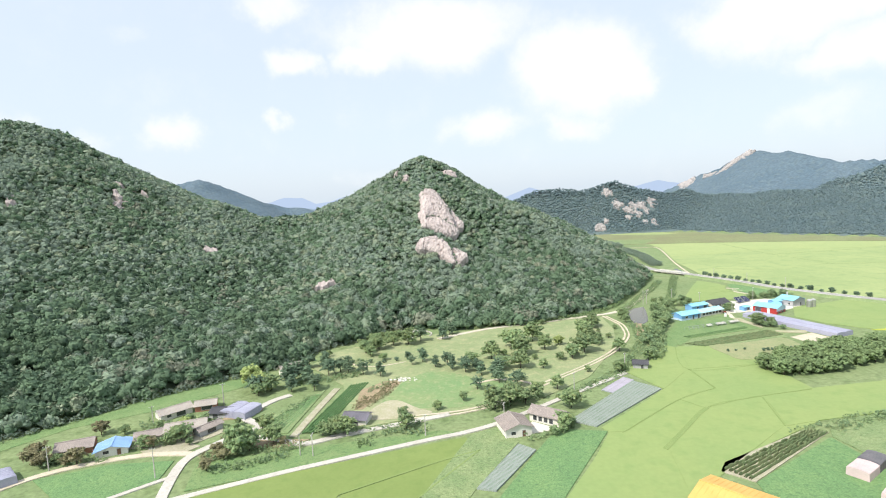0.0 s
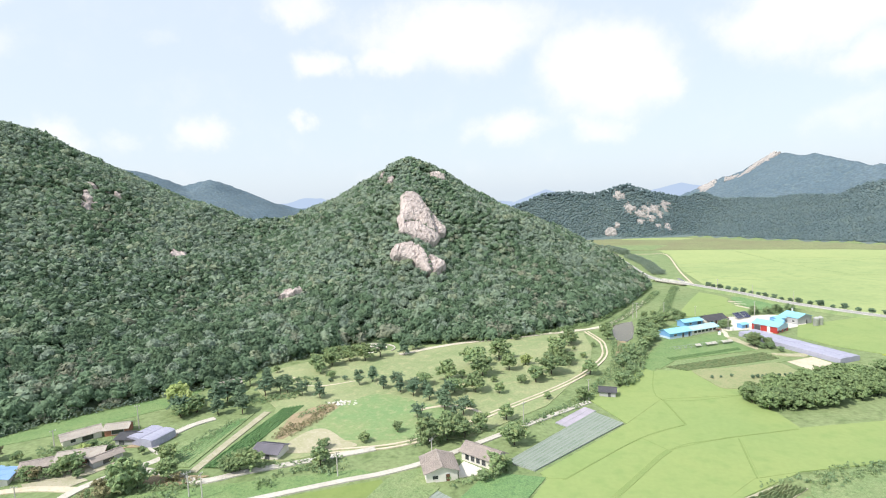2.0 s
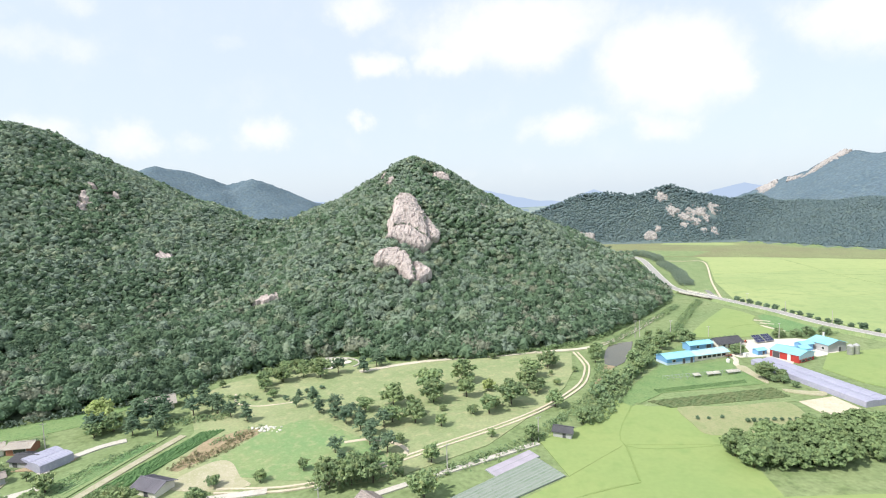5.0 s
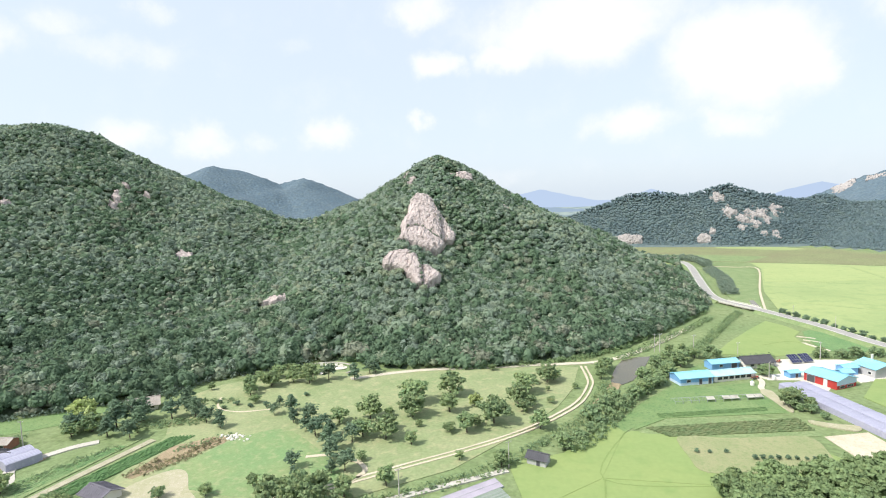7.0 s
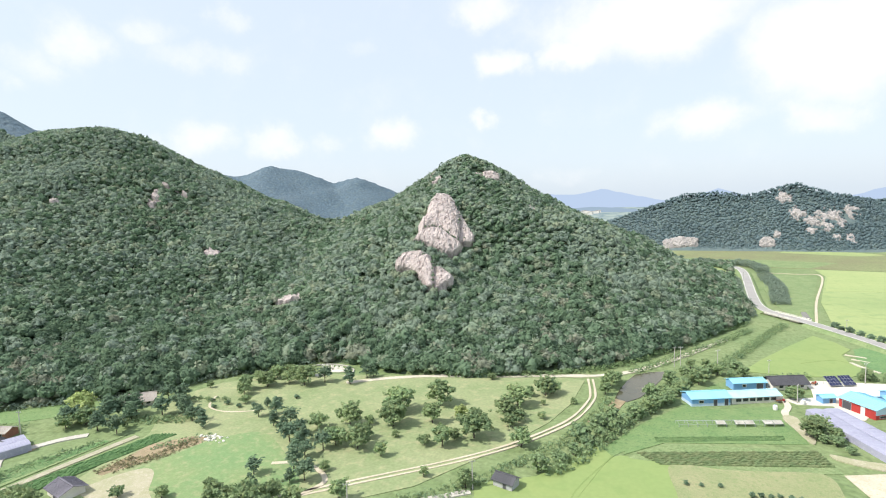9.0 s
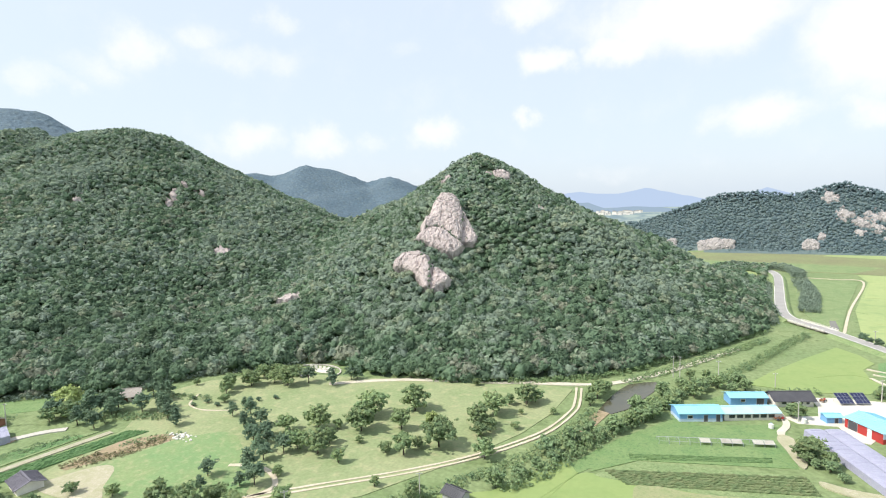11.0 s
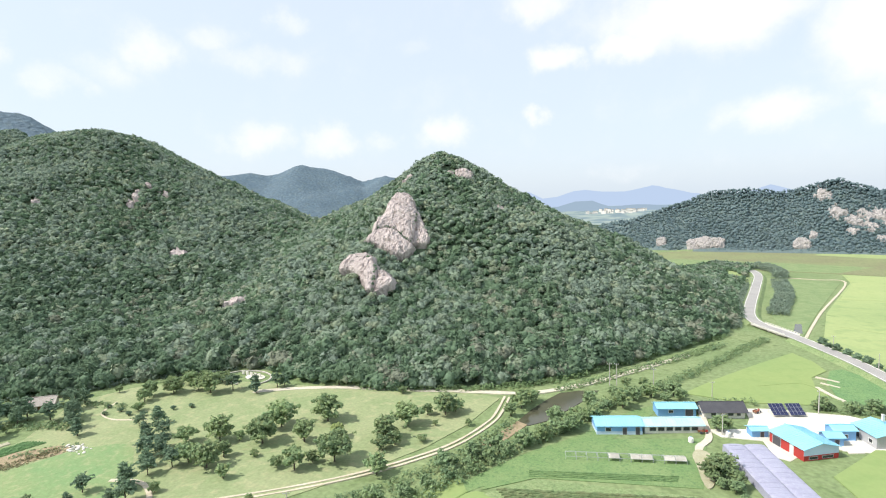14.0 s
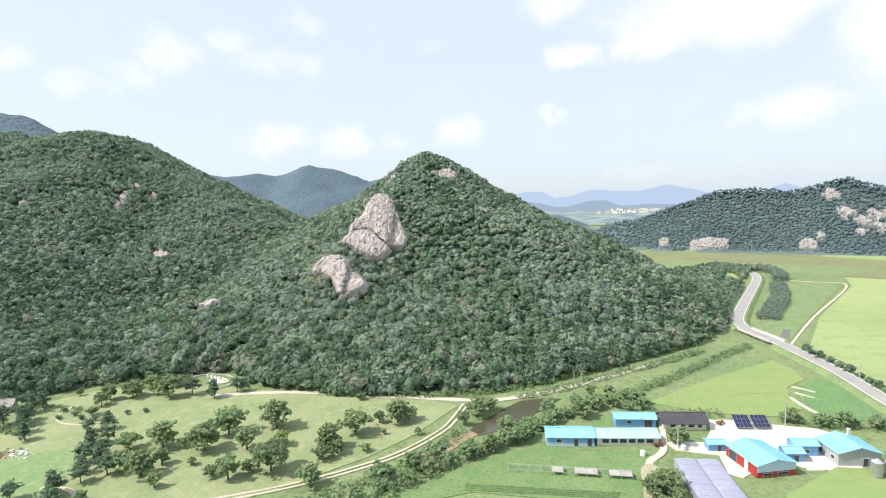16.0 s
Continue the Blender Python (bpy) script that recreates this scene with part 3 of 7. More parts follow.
FAR_CRESTS = [
    [(-280, 1260, 14, 3.0), (-120, 1170, 16, 3.0), (-40, 1040, 17, 2.6), (10, 960, 28, 1.8), (60, 930, 44, 1.0), (100, 925, 63, 0.9), (150, 925, 74, 0.88), (200, 925, 75, 0.88), (228, 925, 74, 0.88), (284, 925, 82, 0.85), (325, 925, 67, 1.0), (420, 950, 60, 1.5)],
    [(400, 960, 48, 1.8), (470, 930, 55, 2.4), (540, 860, 58, 2.6), (640, 740, 58, 2.6), (780, 640, 62, 2.6), (1000, 560, 66, 2.6)],
    [(520, 1420, 48, 2.0), (585, 1382, 78, 2.0), (660, 1350, 110, 2.0), (726, 1313, 147, 2.0), (747, 1185, 141, 2.0), (756, 1059, 106, 2.2), (815, 1014, 102, 2.2), (1100, 900, 106, 2.2)],
    [(-1100, 860, 148, 2.2), (-883, 988, 148, 2.2), (-795, 1080, 148, 2.2), (-755, 1116, 170, 2.0), (-693, 1168, 154, 2.1), (-638, 1209, 128, 2.2), (-591, 1240, 143, 2.2),
     (-531, 1277, 114, 2.2), (-487, 1343, 79, 2.4), (-374, 1348, 55, 2.4), (-200, 1400, 28, 2.4)],
    [(-680, 380, 198, 2.0), (-595, 440, 195, 2.0), (-586, 465, 192, 2.0), (-574, 493, 176, 2.0), (-560, 570, 110, 2.2)],
]


# knolls and hollows of the near hills: x, y, spread, height
HUMPS = [(-165, 310, 55, -10.0), (-240, 435, 55, -6.4), (35, 460, 35, 2.5), (35, 360, 35, -7.8), (-65, 460, 22, -4.0), (-115, 310, 22, -5.9), (-215, 310, 55, -5.5), (-15, 460, 22, 2.2), (110, 460, 35, 4.6),
         (-315, 385, 22, 6.1), (35, 385, 22, -4.5), (-340, 460, 55, -3.0), (-340, 360, 22, -5.0), (-140, 285, 55, -2.2), (-40, 310, 35, 3.2), (60, 435, 22, 4.0), (-17, 398, 13, 7.0), (-20, 364, 9, 6.0), (-13, 354, 9, 7.0), (165, 590, 30, 9.0)]
# the two granite cliffs: middle, the way along and the way up the face, and the slabs' outlines on it
CLIFFS = [
    ((-6.4, 380.6, 56.7), (0.835, 0.551, 0.0), (-0.406, 0.614, 0.677), {
        "main": [(-1.1, 32.6), (7.3, 32.3), (10.6, 25.5), (11.2, 12.6), (9, -1.5), (6.4, -9.1), (1.0, -3.2), (-4.9, 3.0), (-10.8, 2.4), (-14.1, 0.0), (-14.2, 5.9), (-11.2, 11.8), (-7.7, 14.7), (-5.4, 24.1)],
        "flake": [(10.4, 26.4), (13.0, 16), (15.9, 5.1), (18.8, -4.5), (14.9, -8.7), (10.1, -8.4), (7, -8.3), (9.2, 3)],
        "ledge": [(-14.6, 0.4), (-9.3, 2.6), (-3.6, 2.6), (1.5, -3.3), (6.4, -9.8), (8.5, -13.0), (1.8, -18.5), (-2.3, -17.8), (-8.4, -13.7), (-15.5, -7.5), (-19.8, -6.3)]}),
    ((-6.0, 346.5, 37.2), (0.992, 0.123, 0.0), (-0.086, 0.694, 0.715), {
        "dome": [(-16.4, 2.7), (-16.4, 6.8), (-13.9, 11.7), (-8.7, 13.3), (-2.0, 13.2), (1.7, 10.6), (5.2, 4.1), (6.9, -2.3), (8.6, -11.4), (4.6, -11.4), (2.1, -6.9), (-2.4, -2.2), (-8.1, 1.0), (-13.5, 1.4)],
        "shoulder": [(6.3, 3.3), (9.8, 4.0), (16.2, -1.6), (16.0, -5.4), (11.4, -9.9), (8.4, -11.6), (6.7, -3.8)]}),
    ((-3.0, 454.0, 91.8), (0.93, 0.37, 0.0), (-0.252, 0.632, 0.732), {
        "crag": [(-9.4, 1), (-6.5, 3.4), (-3, 2.6), (-2.2, -2), (-5, -4.5), (-8.6, -2.6)],
        "face": [(-2.2, 2.8), (1, 4.4), (5.5, 4), (10, 1.2), (9.6, -4.2), (3.5, -6.2), (-1, -4.6)]})]


def edge_distance(u, v, outline):
    """Metres inside a closed outline; negative outside it."""
    d, ins = np.full(u.shape, 1e9), np.zeros(u.shape, bool)
    for (ax, ay), (bx, by) in zip(outline, outline[1:] + outline[:1]):
        vx, vy = bx - ax, by - ay
        t = np.clip(((u - ax) * vx + (v - ay) * vy) / (vx * vx + vy * vy), 0, 1)
        d = np.minimum(d, np.hypot(u - ax - t * vx, v - ay - t * vy))
        if by != ay:
            ins ^= ((ay > v) != (by > v)) & (u < vx * (v - ay) / vy + ax)
    return np.where(ins, d, -d)


def on_cliff(x, y, below=0.0):
    """For each cliff: the height of its face over x, y, and the metres inside its outline there."""
    for mid, along, up, slabs in CLIFFS:
        n = np.cross(along, up)
        z = mid[2] - (n[0] * (x - mid[0]) + n[1] * (y - mid[1])) / n[2]
        u = (x - mid[0]) * along[0] + (y - mid[1]) * along[1]
        v = (x - mid[0]) * up[0] + (y - mid[1]) * up[1] + (z - mid[2]) * up[2]
        inside = np.full(np.shape(x), -1e9)
        for outline in slabs.values():
            inside = np.maximum(inside, np.maximum(edge_distance(u, v, outline), edge_distance(u, v + below, outline)))
        yield z, inside


def inside_foot(x, y):
    """Metres inside the hills' foot line; negative outside it."""
    return edge_distance(x, y, FOOT)


def crests(x, y, lines, power, blend=False):
    acc = np.zeros(x.shape)
    for line in lines:
        top = np.zeros(x.shape)
        for a, b in zip(line, line[1:]):
            vx, vy = b[0] - a[0], b[1] - a[1]
            t = np.clip(((x - a[0]) * vx + (y - a[1]) * vy) / (vx * vx + vy * vy), 0, 1)
            d = np.hypot(x - a[0] - t * vx, y - a[1] - t * vy)
            z = a[2] + (b[2] - a[2]) * t
            h = z * np.clip(1 - d / (z * (a[3] + (b[3] - a[3]) * t)), 0, 1) ** power
            top = (top ** 6 + h ** 6) ** (1 / 6) if blend else np.maximum(top, h)
        acc += top ** 6
    return acc ** (1 / 6)


def ripple(x, y):
    """Gullies and humps, a few metres deep."""
    return (np.sin(x * 0.061 + 1.3 * np.sin(y * 0.023)) * np.sin(y * 0.047 + 1.7 * np.sin(x * 0.031)) * 2.2
            + np.sin(x * 0.137 + y * 0.083) * np.sin(y * 0.151 - x * 0.049) * 1.0)


def near_height(x, y):
    s = inside_foot(x, y)
    f = 0.65 * np.maximum(s, 0)
    h = crests(x, y, (CREST_LEFT, CREST_RIGHT), 1.24, True)
    # the western summit is a rounded dome
    h = np.where(x < -190, -5 * np.log(np.exp(-np.minimum(h, 400) / 5) + math.exp(-145 / 5)), h)
    w = 6.0
    low = np.maximum(-w * np.log(np.exp(-np.minimum(h, 400) / w) + np.exp(-f.clip(0, 400) / w)), 0)
    rise = sum(a * np.exp(-((x - hx) ** 2 + (y - hy) ** 2) / (2 * r * r)) for hx, hy, r, a in HUMPS)
    h = np.maximum(low + rise * np.clip(low / 14, 0, 1) + ripple(x, y) * np.clip(low / 25, 0, 1), 0)
    for face, inside in on_cliff(x, y):
        h = np.where(inside > -2.5, np.minimum(h, face - 2.2), h)
    return np.where(s > 0, h, 0)


def height(x, y):
    x, y = np.asarray(x, float), np.asarray(y, float)
    far = crests(x, y, FAR_CRESTS, 1.2)
    far = far + ripple(x * 0.5, y * 0.5) * np.clip(far / 20, 0, 1.6)
    return np.maximum(np.maximum(near_height(x, y), far), 0)


def ground_at(x, y):
    return float(height(np.array([x]), np.array([y]))[0])


def steps(*spans):
    v = []
    for a, b, s in spans:
        v += list(np.arange(a, b, s))
    return np.array(v)


def build_ground():
    gx = steps((-4500, -1200, 300), (-1200, -660, 14), (-660, 340, 5.5), (340, 1150, 14), (1150, 4501, 300))
    gy = steps((-600, 0, 120), (0, 150, 12), (150, 640, 5.5), (640, 1480, 12), (1480, 4800, 260))
    X, Y = np.meshgrid(gx, gy)
    Z = height(X, Y)
    nx, ny = len(gx), len(gy)
    i = (np.arange(ny - 1)[:, None] * nx + np.arange(nx - 1)[None, :]).ravel()
    faces = np.stack([i, i + 1, i + nx + 1, i + nx], -1)
    mid = Z.ravel()[faces].mean(1)
    near = near_height(X, Y).ravel()[faces].mean(1)
    cx, cy = X.ravel()[faces].mean(1), Y.ravel()[faces].mean(1)
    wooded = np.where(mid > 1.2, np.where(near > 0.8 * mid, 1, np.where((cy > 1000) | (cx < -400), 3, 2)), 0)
    me = mesh_from("ground", np.stack([X.ravel(), Y.ravel(), Z.ravel() - 0.02], -1), faces, [M["ground"], M["forest_floor"], M["far_floor_hazed"], M["mountain_floor_hazed"]], wooded, smooth=True)
    tagged(new("ground", me), "green valley floor rising into steep wooded hills", "ground", kind="structure")


build_ground()

def crest_y(x):
    line = sorted([(c[0], c[1]) for c in CREST_LEFT] + [(c[0], c[1]) for c in CREST_RIGHT[1:]])
    return np.interp(x, [c[0] for c in line], [c[1] for c in line])


def scatter(x0, x1, y0, y1, gap):
    gx, gy = np.arange(x0, x1, gap), np.arange(y0, y1, gap * 0.9)
    X, Y = np.meshgrid(gx, gy)
    X = X + (np.arange(len(gy)) % 2)[:, None] * gap * 0.5
    X, Y = X + RNG.uniform(-0.42, 0.42, X.shape) * gap, Y + RNG.uniform(-0.42, 0.42, X.shape) * gap
    return X.ravel(), Y.ravel()


def woods(name, x, y, crown, lobes, per, mats, pick, label, tall=1.0, size=0.27, lowland=0.0, ruffle=0.3, faces=20, flat=0.8, vary=0.1):
    """Trees of a wood, each a few leafy lobes round its top: a rough body under loose leaf sprays. pick: which of mats each tree has."""
    n = len(x)
    z = height(x, y)
    big = crown * RNG.uniform(0.7, 1.25, n) * np.where(RNG.uniform(0, 1, n) < 0.1, 1.3, 1.0) * (1 + lowland * np.exp(-z / 12))
    high = (0.45 * big + 0.55 * crown) * RNG.uniform(1 - vary, 1 + vary, n) * tall
    cs, rs = [], []
    for k in range(lobes):
        a, r = RNG.uniform(0, 6.2832, n), np.sqrt(RNG.uniform(0.3, 1, n)) * big * (0.0 if k == 0 else 0.36)
        up = high - (0.42 if k == 0 else RNG.uniform(0.36, 0.62, n)) * big
        cs.append(np.stack([x + r * np.cos(a), y + r * np.sin(a), z + up], -1))
        rs.append(big * (RNG.uniform(0.36, 0.46, n) if k == 0 else RNG.uniform(0.22, 0.34, n)))
    cs, rs, pick = np.concatenate(cs), np.concatenate(rs), np.tile(pick, lobes)
    v, f = clumps(cs[:n], rs[:n] * 0.9, flat, 0.3, faces)
    index = np.repeat(pick[:n], faces)
    if lobes > 1:
        sv, sf = clumps(cs[n:], rs[n:], flat, 0.3, 8)
        v, f, index = np.concatenate([v, sv]), np.concatenate([f, sf + len(v)]), np.concatenate([index, np.repeat(pick[n:], 8)])
    if per:
        lv, lf = leaves(cs, rs * 1.1, per, rs * size / 0.38, flat + 0.1, -0.1, ruffle)
        v, f, index = np.concatenate([v, lv]), np.concatenate([f, lf + len(v)]), np.concatenate([index, np.repeat(pick, per)])
    tagged(new(name, mesh_from(name, v, f, mats, index, smooth=True)), label, "forest", kind="stuff")


def open_ground(x, y, keep):
    for rx, ry, ra, rb, turn in CLEARINGS:
        c, sn = math.cos(turn), math.sin(turn)
        u, w = (x - rx) * c + (y - ry) * sn, -(x - rx) * sn + (y - ry) * c
        keep &= (u / ra) ** 2 + (w / rb) ** 2 > 1
    for face, inside in on_cliff(x, y, 3.0):
        keep &= inside < 0.6
    return keep


def near_woods():
    x, y = scatter(-540, 184, 100, 735, 3.05)
    keep = (inside_foot(x, y) > 1.0) & (y < crest_y(x) + 16 + np.clip((x - 20) * 1.7, 0, 250) + np.clip((-45 - x) * 1.6, 0, 62))
    # the valley side of the hills only
    keep &= y > np.minimum(-1.15 * x, 203 - 0.372 * x) - 14 - np.clip(-0.35 * (x + 180), 0, 60)
    keep = open_ground(x, y, keep)
    z = height(x, y)
    patch = np.sin(x * 0.043 + 1.7 * np.sin(y * 0.031)) + np.sin(y * 0.052 + x * 0.021)
    patch = patch + 0.8 * np.sin(x * 0.11 + y * 0.07 + 2 * np.sin(y * 0.045))
    chance = 0.75 / (1 + np.exp((x + 75 + 18 * patch) / 20)) / (1 + np.exp((z + 5 * patch - 24 - np.clip(-0.2 * (x + 100), 0, 12)) / 5))
    # darker trees along the foot of the slopes, lighter ones higher up
    pine = RNG.uniform(0, 1, len(x)) < np.maximum(chance, 0.1 + 0.2 * np.clip(patch - 0.3, 0, 1) + 0.4 * np.exp(-z / 11))
    kinds = ("leaf_hill", "leaf_fresh", "leaf_yellow", "leaf_shade", "leaf_brown")
    roll = RNG.uniform(0, 1, len(x)) + 0.12 * patch + 0.4 * np.exp(-z / 14)
    pick = np.digitize(roll, (0.44, 0.68, 0.78, 1.12))
    mats = [M[k] for k in kinds]
    low = np.minimum(np.minimum(np.hypot(x - 60, y - 60), np.hypot(x, y)), np.hypot(x - 165, y - 135)) < 285
    for name, k, label in (("hill_forest", keep & ~pine, "dense mixed green forest covering the hill slopes"), ("pine_forest", keep & pine, "darker pines among the hillside forest")):
        use = (mats, pick) if name == "hill_forest" else ([M["leaf_dark"], M["leaf_shade"]], (pick > 1).astype(int))
        # finer sprays on the slopes beside the valley, coarser ones higher up
        woods(name, x[k & low], y[k & low], 5.0, 5, 28, use[0], use[1][k & low], label, 1.0, 0.115, 0.4, 0.5, 20, 0.92, 0.28)
        woods(name, x[k & ~low], y[k & ~low], 4.9, 3, 8, use[0], use[1][k & ~low], label, 0.9, 0.2, 0.25, 0.55)


def far_woods():
    x, y = scatter(-1150, 1100, 330, 1450, 6.2)
    wide = (x < 40) | (y > 1000) | (x > 700)
    fx, fy = scatter(40, 700, 560, 1000, 2.9)
    x, y = np.concatenate([x[wide], fx]), np.concatenate([y[wide], fy])
    fine = np.arange(len(x)) >= wide.sum()
    far = crests(x, y, FAR_CRESTS, 1.2)
    keep = (far > 1.5) & (near_height(x, y) < far) & (y > 600 - (x < -400) * 400 - (x > 420) * 200)
    # only the slopes that face the valley
    ahead = crests(x - (x - 100) * 0.015, y - (y - 80) * 0.015, FAR_CRESTS, 1.2)
    keep &= (far - ahead > -3)
    keep &= ~((x < -450) & (y > 800) & (far < 45)) & ~((x > 450) & (y > 1150) & (far < 30))
    keep = open_ground(x, y, keep)
    # farther off than this the trees are too small to tell apart
    keep &= ~((y > 1000) | (x < -400))
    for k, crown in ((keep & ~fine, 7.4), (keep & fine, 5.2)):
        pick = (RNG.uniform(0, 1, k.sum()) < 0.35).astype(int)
        woods("distant_forest", x[k], y[k], crown, 1, 4, [M["leaf_far_hazed"], M["leaf_far_dark_hazed"]], pick, "distant blue-green wooded hill slopes", 0.56, 0.2, 0.0, 0.5, 20, 0.9)


def outcrop(label, blocks, stone="rock"):
    """A granite outcrop: worn slabs split by cracks, set into the slope. Blocks: x, y, lift, radii across, out and along the slope, turn, lean."""
    bx, by = blocks[0][:2]
    bz = ground_at(bx, by)
    root = thing("granite_outcrop", pose(bx, by, bz), label, "rock outcrop")
    for n, (x, y, lift, rx, ry, rz, turn, lean) in enumerate(blocks):
        bm = bmesh.new()
        bmesh.ops.create_icosphere(bm, subdivisions=5 if rx > 4 else 4, radius=1.0)
        m = pose(x - bx, y - by, ground_at(x, y) + lift - bz, lean, 0, turn)
        seed = Vector((n * 5.1 + x, y * 0.7, 0))
        for v in bm.verts:
            p = Vector(v.co)
            q = Vector((math.copysign(abs(p.x) ** 0.75, p.x) * rx, math.copysign(abs(p.y) ** 0.8, p.y) * ry, math.copysign(abs(p.z) ** 0.75, p.z) * rz))
            s = 1 + 0.2 * noise.fractal(p * 1.1 + seed, 1.0, 2.0, 3)
            warp = noise.noise(q * 0.07 + seed) * 6
            crack = noise.noise(Vector(((q.x + warp) * 0.2, q.y * 0.1, q.z * 0.045)) + seed)
            joint = noise.noise(Vector((q.x * 0.04, q.y * 0.1, (q.z + warp) * 0.16)) + seed * 1.7)
            s -= 0.17 * max(0.0, 1 - abs(crack) * 10) + 0.12 * max(0.0, 1 - abs(joint) * 12)
            near, at = noise.voronoi(Vector((q.x * 0.17, q.y * 0.17, q.z * 0.1)) + seed * 0.3)
            s += 0.06 * noise.cell(at[0] * 9.0) - 0.07 * max(0.0, 1 - (near[1] - near[0]) * 7)
            s += 0.03 * noise.fractal(q * 0.45 + seed, 0.8, 2.0, 3)
            v.co = m @ (q * s)
        part("rock_slab", bm, M[stone], root)
    return root


def cliff(label, mid, along, up, slabs):
    """A granite cliff: worn slabs that step over one another, fluted down the face and split by joints."""
    along, up = Vector(along), Vector(up)
    n = along.cross(up)
    root = thing("granite_cliff", pose(*mid), label, "cliff")
    for k, (kind, outline) in enumerate(slabs.items()):
        us, vs = [p[0] for p in outline], [p[1] for p in outline]
        gu, gv = np.arange(min(us) - 1.5, max(us) + 1.6, 0.5), np.arange(min(vs) - 1.5, max(vs) + 1.6, 0.5)
        U, V = np.meshgrid(gu, gv)
        wob = np.array([[noise.noise(Vector((u * 0.4, v * 0.4, k))) for u in gu] for v in gv])
        inside = edge_distance(U, V, outline) - 0.3 + 0.7 * wob
        proud = {"main": 2.4, "flake": 0.2, "ledge": 2.6, "dome": 2.2, "shoulder": 0.9, "crag": 2.2, "face": 2.8}[kind]
        P = []
        for u, v, d in zip(U.ravel(), V.ravel(), inside.ravel()):
            q = Vector((u, v, 7.3 * k))
            lift = proud + 1.5 * (1 - math.exp(-max(d, 0) / 2.2)) + min(d, 0) * 3.2
            lift += 1.3 * noise.fractal(q * 0.09, 0.9, 2.0, 3)
            warp = 2.5 * noise.noise(q * 0.2)
            lift += 0.4 * noise.noise(Vector(((u + warp) * 0.5, v * 0.06, k)))
            lift -= 0.8 * max(0.0, 1 - abs(noise.noise(Vector(((u + warp) * 0.17, v * 0.035, k + 4)))) * 16)
            lift -= 0.5 * max(0.0, 1 - abs(noise.noise(Vector((u * 0.06, (v + warp) * 0.2, k + 9)))) * 14)
            lift += 0.5 * noise.fractal(q * 0.8, 0.6, 2.0, 4)
            P.append(along * u + up * v + n * lift)
        w = len(gu)
        i = (np.arange(len(gv) - 1)[:, None] * w + np.arange(w - 1)[None, :]).ravel()
        quads = np.stack([i, i + 1, i + w + 1, i + w], -1)
        quads = quads[inside.ravel()[quads].max(1) > -1.2]
        used = np.unique(quads)
        back = np.zeros(len(P), int)
        back[used] = np.arange(len(used))
        ob = new("rock_slab", mesh_from("rock_slab", np.array(P)[used], back[quads], [M["rock"]]))
        ob.parent = root


def ledge_shrubs(lines):
    """Bushes rooted in the joints of a cliff. Each line: the cliff, then points along its face."""
    cs, rs = [], []
    for (mid, along, up, slabs), *pts in lines:
        n = Vector(along).cross(Vector(up))
        for a, b in zip(pts, pts[1:]):
            k = int(math.hypot(b[0] - a[0], b[1] - a[1]) / 0.9) + 1
            for i in range(k):
                t = (i + RNG.uniform()) / k
                if RNG.uniform() < 0.7:
                    p = Vector(mid) + Vector(along) * (a[0] + (b[0] - a[0]) * t + RNG.normal(0, 0.35)) + Vector(up) * (a[1] + (b[1] - a[1]) * t + RNG.normal(0, 0.35)) + n * RNG.uniform(1.6, 3.0)
                    cs.append(p[:])
                    rs.append(RNG.uniform(0.45, 0.95))
    rs = np.array(rs)
    v, f = leaves(np.array(cs), rs, 40, rs * 0.4, 0.9, -0.6)
    tagged(new("cliff_shrubs", mesh_from("cliff_shrubs", v, f, [M["leaf_shade"]])), "small dark bushes rooted in the cliff's joints", "shrubs", kind="stuff")


def scar(label, spots, stone="rock_far_hazed"):
    """A bare rock face lying on the slope, ragged at its edge. Spots: x, y, half width, half depth."""
    bx, by = spots[0][:2]
    bz = ground_at(bx, by)
    root = thing("rock_scar", pose(bx, by, bz), label, "rock outcrop")
    g = np.linspace(-1.25, 1.25, 22)
    for x, y, rx, ry in spots:
        U, V = np.meshgrid(g, g)
        X, Y = x + U * rx, y + V * ry
        Z = height(X, Y)
        Z = Z.ravel()
        P = []
        for u, v, px, py, pz in zip(U.ravel(), V.ravel(), X.ravel(), Y.ravel(), Z):
            edge = math.hypot(u, v) + 0.85 * noise.fractal(Vector((px * 0.16, py * 0.2, pz * 0.16)), 0.8, 2.0, 3)
            lift = min(2.6, 9 * (0.95 - edge)) + 1.1 * noise.fractal(Vector((px * 0.3, py * 0.5, pz * 0.12)), 0.7, 2.0, 3)
            P.append((px - bx, py - by - 0.4 * lift, pz + max(lift, -5) - bz))
        i = (np.arange(21)[:, None] * 22 + np.arange(21)[None, :]).ravel()
        ob = new("rock_face", mesh_from("rock_face", np.array(P), np.stack([i, i + 1, i + 23, i + 22], -1), [M[stone]]))
        ob.parent = root


